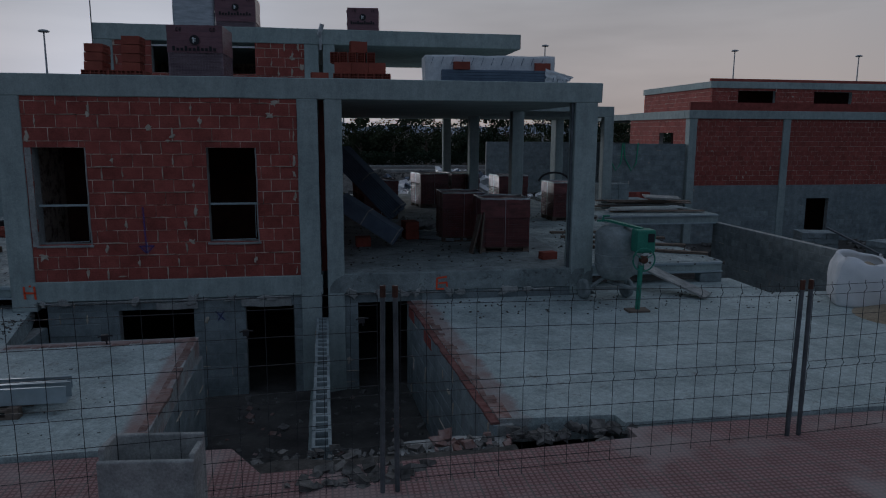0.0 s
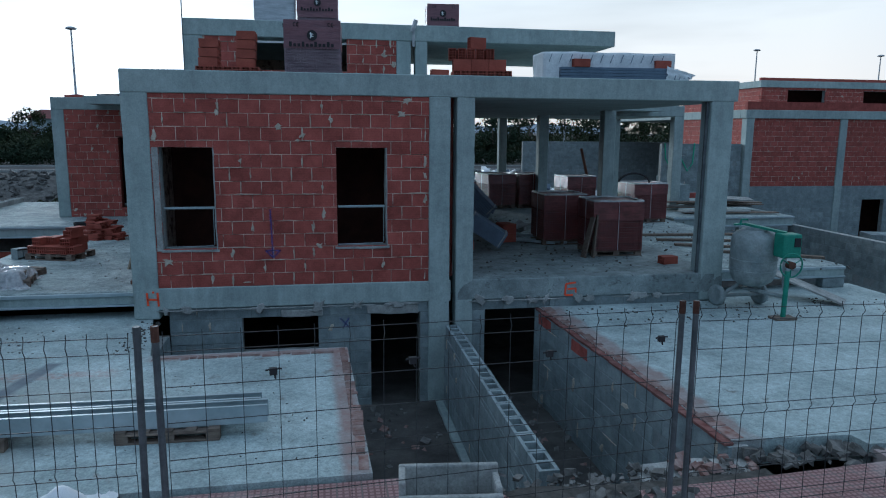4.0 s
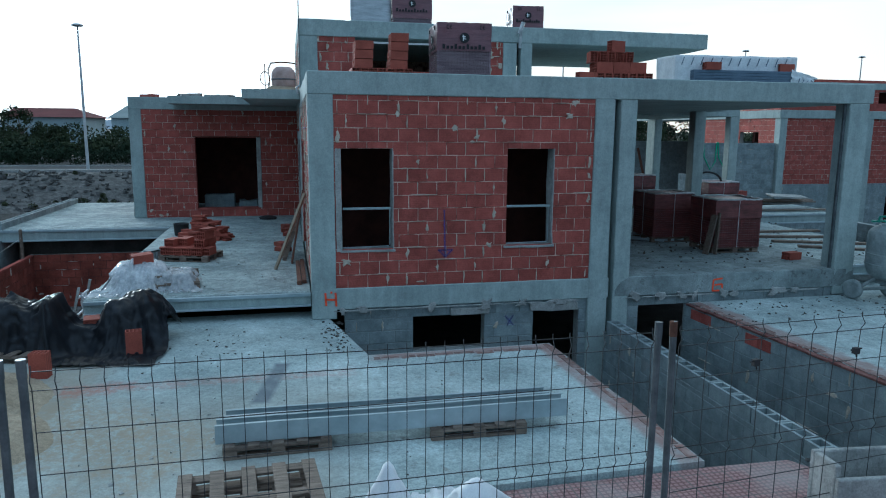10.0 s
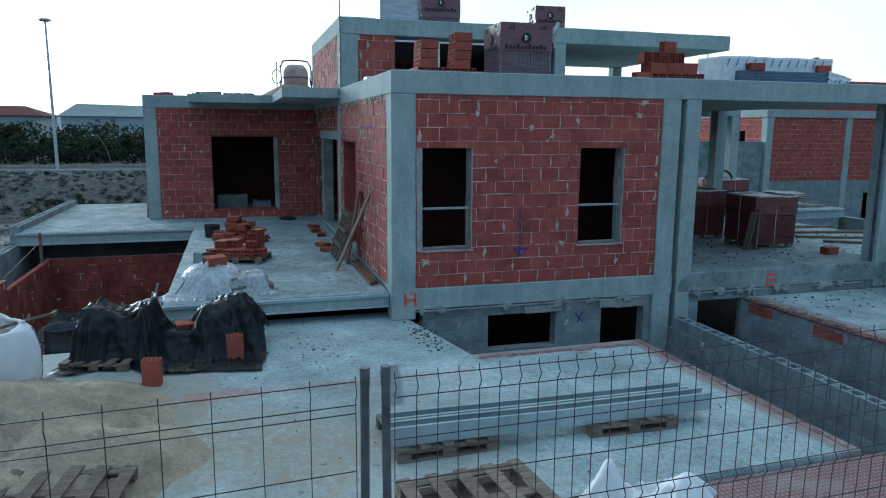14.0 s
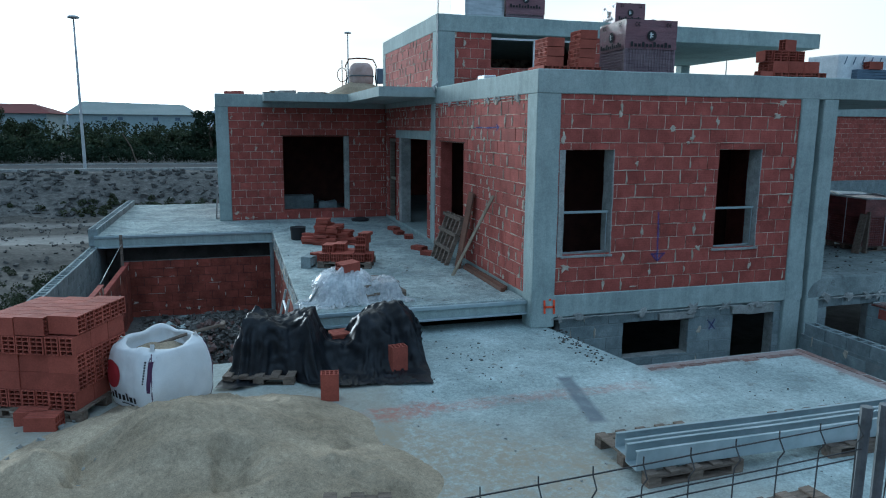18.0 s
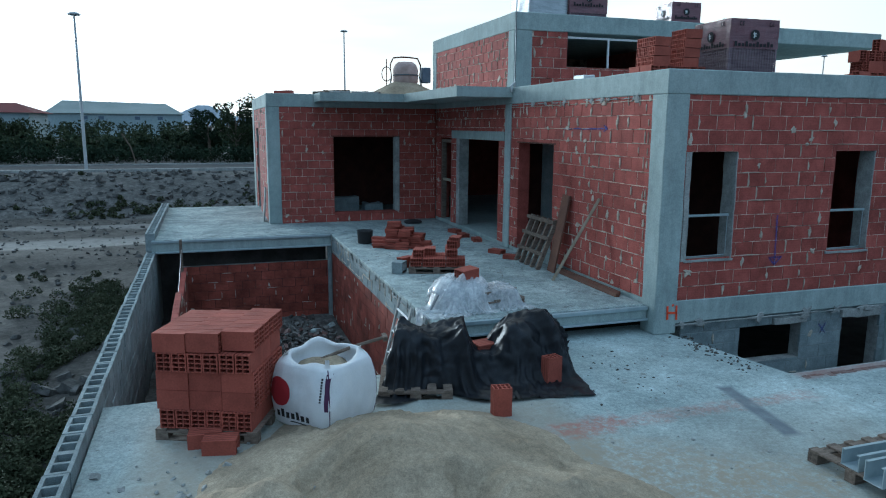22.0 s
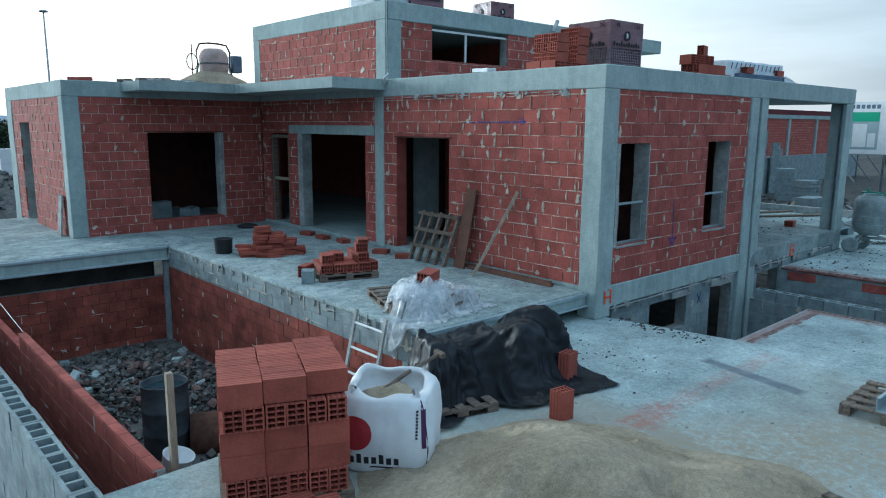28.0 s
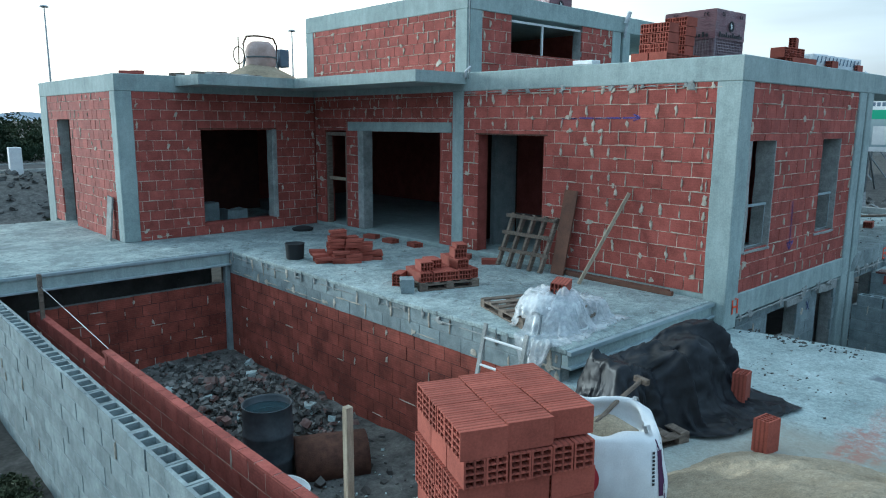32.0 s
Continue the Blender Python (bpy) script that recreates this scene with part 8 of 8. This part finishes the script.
lone("green_hose", bm, M_HOSE, "green hose hung over the boundary wall", "hose")
bst = thing("block_stack", "stack of grey concrete blocks", "blocks", pose(9.8, 24.4, TE))
for k in range(3):
    for i in range(3):
        for j in range(4):
            rest(new("block", BLOCK_OPEN), bst, pose(i * 0.41, j * 0.2, 0.2 * k))
brow = thing("brick_pile", "row of red bricks laid on the ground", "bricks")
for k in range(7):
    part("brick", boxbm(11.0 + 0.2 * k, 25.5, TE - 0.1, 11.19 + 0.2 * k, 25.8, 0.22), M_BRICK, brow)

# unseen walls added to block light behind the openings, coloured as in shade
lone("wall_neighbour_blocker", boxbm(14.8, 28.6, -2.05, 26.9, 28.75, 3.08), M_INNER, "wall added inside the next building to darken its openings", "wall", "structure")
lone("wall_neighbour_blocker", boxbm(17.9, 32.0, 3.4, 26.9, 32.15, 4.54), M_INNER, "wall added inside the upper storey to darken its openings", "wall", "structure")

# the next building goes on to the east
masonry("wall_neighbour_front", "-y", 26.62, 27.5, 30.7, 0.38, 3.07, [], "red hollow-clay brick panel of the next building", 81, 0.2, False, 10, limit=0)
masonry("wall_neighbour_base", "-y", 26.6, 27.0, 36.6, -2.1, 0.38, [], "grey concrete block base wall of the next building", 82, 0.2, True, 4, limit=0)
cast("column", 30.7, 26.56, -2.0, 31.03, 26.9, 3.07, "cast concrete column of the next building", "column")
cast("beam", 27.0, 26.55, 3.07, 31.1, 26.95, 3.40, "cast concrete beam of the next building", "beam")
lone("parapet", boxbm(27.0, 26.6, 3.40, 31.0, 26.75, 3.72), M_BRICK, "low red brick parapet of the next building", "parapet", "structure")
lone("roof_neighbour", boxbm(27, 26.8, 3.1, 31, 40, 3.38), M_CONC, "flat concrete roof of the next building", "roof", "structure")
masonry("wall_neighbour_yard", "-y", 26.64, 31.05, 34.4, 0.38, 2.15, [], "grey concrete block yard wall of the next building", 83, 0.2, True, 2, limit=0)
masonry("wall_neighbour_wing", "-y", 29.5, 31.2, 60.0, 0.2, 3.05, [(35.2, 0.2, 38.0, 2.3)], "red hollow-clay brick wing of the next building", 84, 0.2, False, 8, limit=0)
cast("beam", 31.1, 29.4, 3.05, 60.0, 29.9, 3.35, "cast concrete beam of the next building", "beam")
lone("parapet", boxbm(31.1, 29.5, 3.35, 60.0, 29.65, 3.75), M_REDROOF, "dark red tiled roof edge of the next building", "parapet", "structure")
masonry("wall_neighbour_base", "-y", 29.3, 36.6, 60.0, -2.1, 0.20, [], "grey concrete block base wall of the next building", 85, 0.2, True, 4, limit=0)
for x in (38.2, 44.2, 49.6, 55.0):
    cast("column", x, 29.36, -2.0, x + 0.33, 29.7, 3.07, "cast concrete column of the next building", "column")
stack = thing("block_stack", "stepped stack of grey concrete blocks", "blocks", pose(34.9, 26.3, -2.0))
for k, n in enumerate((6, 6, 6, 6, 6, 6, 6, 5, 5, 5, 5, 5, 4, 4, 4, 3, 3)):
    for i in range(n):
        ob = new("block", BLOCK_FACE)
        ob.parent = stack
        ob.matrix_basis = pose(i * 0.4, 0, 0.2 * k, 0, 0, 0) @ Matrix.Rotation(math.pi, 4, "Z") @ Matrix.Diagonal((1, 3, 1, 1))
for x in (40.5, 43.5, 46.5):
    br = thing("steel_brace", "slanting steel brace behind a site hoarding", "brace", None, "hoarding braces")
    for nm, a, b, w in (("strut", (x, 25.0, 1.2), (x - 1.6, 22.6, -1.2), 0.07), ("post", (x, 25.0, -1.5), (x, 25.0, 1.4), 0.08)):
        bm = bmesh.new()
        add_beam(bm, a, b, w)
        part(nm, bm, M_POST, br)

# site sign on posts
sg = thing("site_sign", "large faded printed site sign on braced steel posts", "sign", pose(21.2, 16.8, -0.5, 0, 0, -88))
for x in (-1.0, 1.0):
    bm = bmesh.new()
    add_beam(bm, (x, 0, 0), (x, 0, 4.1), 0.09)
    part("post", bm, M_POST, sg)
    bm = bmesh.new()
    add_beam(bm, (x, 0, 1.9), (x, 1.6, 0.05), 0.06)
    part("brace", bm, M_POST, sg)
part("panel", boxbm(-1.2, -0.09, 1.8, 1.2, -0.05, 4.05, 0.006), M_BAG, sg, "white printed panel")
part("picture", boxbm(-1.05, -0.096, 2.0, 0.7, -0.09, 3.6), M_CLAD, sg, "faded picture of a white building")
part("picture_sky", boxbm(-1.05, -0.10, 3.2, 0.7, -0.096, 3.6), M_HOSE, sg, "green and blue top of the picture")
bm = bmesh.new()
for k in range(9):
    add_box(bm, -1.05 + k * 0.2, -0.096, 3.75, -0.91 + k * 0.2, -0.09, 3.92)
part("lettering", bm, M_INSUL, sg, "dark printed bars in place of lettering")

for x0, z0, x1, z1 in ((-0.9, 2.1, -0.35, 2.9), (-0.3, 2.1, 0.25, 3.1), (0.3, 2.1, 0.6, 2.7)):
    part("printed_house", boxbm(x0, -0.102, z0, x1, -0.096, z1), M_WHITE, sg, "white house in the faded picture")
# building clutter beside the next building
rng = random.Random(201)
for x, y, w, d, h in ((16.5, 21.5, 1.0, 0.9, 1.4), (18.6, 20.2, 1.2, 0.9, 1.0), (21.5, 22.6, 1.0, 1.0, 1.8), (24.0, 19.5, 1.4, 0.9, 1.2), (27.5, 21.0, 1.1, 1.0, 1.6), (31.0, 23.5, 1.2, 1.0, 2.1)):
    st = thing("block_stack", "stack of grey concrete blocks on the plot", "blocks", pose(x, y, -2.05, 0, 0, rng.uniform(-20, 20)), "block stacks")
    for k in range(int(h / 0.2)):
        for i in range(int(w / 0.4) + 1):
            ob = new("block", BLOCK_FACE)
            ob.parent = st
            ob.matrix_basis = pose(i * 0.4 + rng.uniform(-0.02, 0.02), rng.uniform(-0.02, 0.02), 0.2 * k) @ Matrix.Rotation(math.pi, 4, "Z") @ Matrix.Diagonal((1, d / 0.036, 1, 1))
for k in range(9):
    x, y = rng.uniform(15, 30), rng.uniform(16, 22)
    bm = bmesh.new()
    add_beam(bm, (-1.4, 0, 0.05), (1.4, 0, rng.choice([0.05, 0.6, 1.3])), 0.16, 0.05)
    lone("plank", bm, rng.choice([M_WOOD, M_PALEWOOD, M_POST]), "plank or steel section lying on the next plot", "plank", group="scattered planks").matrix_basis = pose(x, y, -1.98, 0, 0, rng.uniform(0, 180))
chunk_field("plot_rubble", [(rng.uniform(13, 34), rng.uniform(13, 26), -2.0, rng.uniform(0.05, 0.4)) for k in range(900)], M_RUBBLE, "grey rubble and scraps on the next plot", "rubble", 202)

# debris field behind the open frame
rng = random.Random(101)
chunk_field("white_debris", [(x, y, -0.35 + 1.1 * rng.random() * math.exp(-((x - 5.4) / 2.2) ** 2), rng.uniform(0.12, 0.5)) for x, y in [(rng.gauss(5.4, 1.6), rng.gauss(30.5, 0.8)) for k in range(330)]], M_WRAP, "heap of white plastic rubbish behind the house", "rubbish", 102)
chunk_field("blue_debris", [(rng.gauss(5.6, 1.3), rng.gauss(30.2, 0.8), -0.2 + 0.8 * rng.random(), rng.uniform(0.12, 0.4)) for k in range(70)], M_INSUL, "blue-grey scraps in a rubbish heap", "rubbish", 103)
tagged(heightfield("rubbish_mound", 5.4, 30.6, 3.6, 2.2, -2.0, lambda u, v: 1.75 * max(0, 1 - math.hypot(u, v)) ** 0.6, M_DIRT, 24), "earth mound under a rubbish heap", "earth", kind="stuff")

# ---------------------------------------------------------------- field on the side of the camera
rng = random.Random(111)
def on_ground(n, x0, x1, y0, y1, s0, s1):
    out = []
    for k in range(n):
        x, y = rng.uniform(x0, x1), rng.uniform(y0, y1)
        out.append((x, y, ground_height(x, y), rng.uniform(s0, s1)))
    return out
chunk_field("field_stones", on_ground(1500, -26, -12.3, 8, 42, 0.03, 0.16) + on_ground(90, -17, -12.4, 9, 20, 0.1, 0.35), M_GRAVEL, "pale stones and mortar scraps scattered on the field", "stones", 112)
chunk_field("bank_stones", on_ground(2600, -45, 40, 40.5, 47.5, 0.08, 0.38), M_GRAVEL, "pale stones on the road bank", "stones", 113)
lone("board", boxbm(-0.45, -0.15, 0, 0.45, 0.15, 0.05), M_RENDER, "white board thrown on the field", "board").matrix_basis = pose(-14.4, 15.2, ground_height(-14.4, 15.2) + 0.03, 3, 2, 20)


def weed_patch(name, spots, label, seed, blade=0.16, per=46):
    cs = [(x, y, ground_height(x, y) + 0.08, r) for x, y, r in spots]
    return leaf_mass(name, cs, M_WEED, label, "weeds", seed, blade, per)


spots = []
for k in range(900):
    x, y = -12.35 - abs(rng.gauss(0, 1.1)), rng.uniform(8.5, 25)
    if noise.noise(Vector((x * 0.5, y * 0.35, 3))) > -0.22:
        spots.append((x, y, rng.uniform(0.10, 0.26)))
for k in range(160):
    x, y = rng.uniform(-24, -12.6), rng.uniform(8, 30)
    if noise.noise(Vector((x * 0.3, y * 0.3, 8))) > 0.1:
        spots.append((x, y, rng.uniform(0.06, 0.16)))
weed_patch("weeds", spots, "low dull green weeds along the boundary wall", 121, 0.026, 190)
spots = [(rng.gauss(-13.5, 2.0), rng.gauss(41.6, 0.5), rng.uniform(0.12, 0.30)) for k in range(60)] + [(rng.uniform(-40, 30), rng.uniform(40, 47), rng.uniform(0.06, 0.15)) for k in range(60)]
weed_patch("bank_weeds", spots, "dark weeds on the stony bank", 122, 0.06, 110)

# ---------------------------------------------------------------- road side, orchard, hedge
rng = random.Random(131)
cs = []
for k in range(420):
    x = -75 + 150 * k / 420 + rng.uniform(-0.2, 0.2)
    cs.append((x, 56.2 + rng.uniform(-0.3, 0.3), 0.45 + rng.uniform(-0.1, 0.12), rng.uniform(0.5, 0.75)))
leaf_mass("hedge", cs, M_LEAF_DARK, "low dark clipped hedge along the road", "hedge", 132, 0.09, 150)
cs = []
for k in range(900):
    x, y = rng.uniform(-85, 85), rng.uniform(58.5, 78)
    hh = 1.05 + 0.5 * noise.noise(Vector((x * 0.25, y * 0.3, 1))) + (y - 58) * 0.03
    cs.append((x, y, rng.uniform(0.3, 1.0) * hh, rng.uniform(0.5, 1.0)))
leaf_mass("orchard", cs, M_LEAF, "dense green orchard behind the road", "orchard", 133, 0.11, 190)
# the orchard's inner shade is put into darker leaves within the clumps
leaf_mass("orchard_shade", [(x, y, z * 0.8, r * 0.8) for x, y, z, r in cs], M_LEAF_DARK, "inner orchard foliage coloured dark for its shade", "orchard", 134, 0.34, 30)
for k, (x, y, h, s) in enumerate(((-10.6, 62, 3.6, 1.4), (-8.6, 60, 4.3, 1.7), (-6.9, 61, 4.6, 1.9), (-5.0, 62, 3.8, 1.5), (-29.6, 75, 4.4, 2.0), (-27.4, 76, 2.7, 1.5), (-34, 78, 2.6, 1.5), (5.5, 58, 3.9, 2.2), (8.5, 60, 4.1, 2.4), (12, 59, 4.3, 2.4), (15.5, 60, 4.0, 2.2), (19, 58, 4.3, 2.5), (22.5, 59, 4.5, 2.4), (26, 60, 4.1, 2.2), (3, 61, 3.8, 1.8), (30, 62, 4.4, 2.3))):
    tree(x, y, -0.25, h, s, "dark green roadside tree with a ragged crown", 140 + k, 0.11, k % 3 == 0)
bm = bmesh.new()
add_tube(bm, [(-15.3, 55.3, -0.2), (-15.6, 55.3, 1.0), (-16.1, 55.3, 1.9)], 0.05, 6)
lone("leaning_stake", bm, M_BARK, "crooked stake leaning beside the road", "stake")
lone("white_cabinet", boxbm(-6.2, 47.0, -0.4, -5.65, 47.4, 1.1, 0.02), M_WHITE, "white service cabinet beside the road", "cabinet")
cs = [(rng.uniform(-95, 75), rng.uniform(96, 128), rng.uniform(0.4, 2.3), rng.uniform(0.9, 1.7)) for k in range(420)]
leaf_mass("far_trees", cs, M_LEAF, "far line of low trees beyond the orchard", "trees", 171, 0.2, 90)
street_lamp(-17.67, 50.4, -0.2, 8.9, "tall grey street lamp beside the road")
street_lamp(1.88, 70.9, -0.2, 11.3, "tall grey street lamp behind the orchard")
street_lamp(39.6, 65, -0.2, 10.6, "tall grey street lamp far off")
street_lamp(53.2, 65, -0.2, 10.4, "tall grey street lamp far off")
street_lamp(20.4, 65, -0.2, 10.6, "tall grey street lamp far off")

hall = thing("warehouse", "long pale sheet-clad warehouse far behind the orchard", "warehouse", pose(-26.8, 150, -0.3, 0, 0, 4))
bm = bmesh.new()
add_box(bm, -11.2, 0, 0, 11.8, 20, 4.7)
part("shell", bm, M_CLAD, hall)
bm = bmesh.new()
v = [bm.verts.new(p) for p in ((-11.8, -0.5, 4.7), (12.2, -0.5, 4.7), (12.2, 20.5, 4.7), (-11.8, 20.5, 4.7), (-9.6, 10, 7.3), (9.2, 10, 6.9))]
for f in ((0, 1, 5, 4), (1, 2, 5), (2, 3, 4, 5), (3, 0, 4), (0, 3, 2, 1)):
    bm.faces.new([v[i] for i in f])
part("roof", bm, M_CLADROOF, hall)
for x in (-5.5, -2.8, 3.4, 7.4):
    part("window", boxbm(x, -0.06, 3.6, x + 0.9, -0.01, 4.2), M_INSUL, hall)
shed = thing("shed", "low shed with a dark red roof behind the orchard", "shed", pose(-37.0, 110, -0.3))
part("shell", boxbm(-6, 0, 0, 4.2, 12, 4.3), M_CLAD, shed)
bm = bmesh.new()
v = [bm.verts.new(p) for p in ((-6.5, -0.5, 4.2), (5.0, -0.5, 4.2), (5.0, 12.5, 4.2), (-6.5, 12.5, 4.2), (-6.5, 6, 5.6), (1.6, 6, 5.6))]
for f in ((0, 1, 5, 4), (1, 2, 5), (2, 3, 4, 5), (3, 0, 4), (0, 3, 2, 1)):
    bm.faces.new([v[i] for i in f])
part("roof", bm, M_REDROOF, shed)
verts, faces = [], []
for i in range(61):
    x = -900 + 30 * i
    hgt = 22 + 14 * noise.noise(Vector((x * 0.004, 3, 1))) + 6 * noise.noise(Vector((x * 0.013, 7, 1))) + 34 * math.exp(-((x + 15) / 55) ** 2)
    verts += [(x, 2000, -5), (x, 2000 + 60, hgt)]
    if i:
        faces.append((2 * i - 2, 2 * i, 2 * i + 1, 2 * i - 1))
me = bpy.data.meshes.new("hills")
me.from_pydata(verts, [], faces)
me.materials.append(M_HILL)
tagged(new("backdrop", me), "hills on the horizon, paled blue by painted distance haze", "hills", kind="structure")
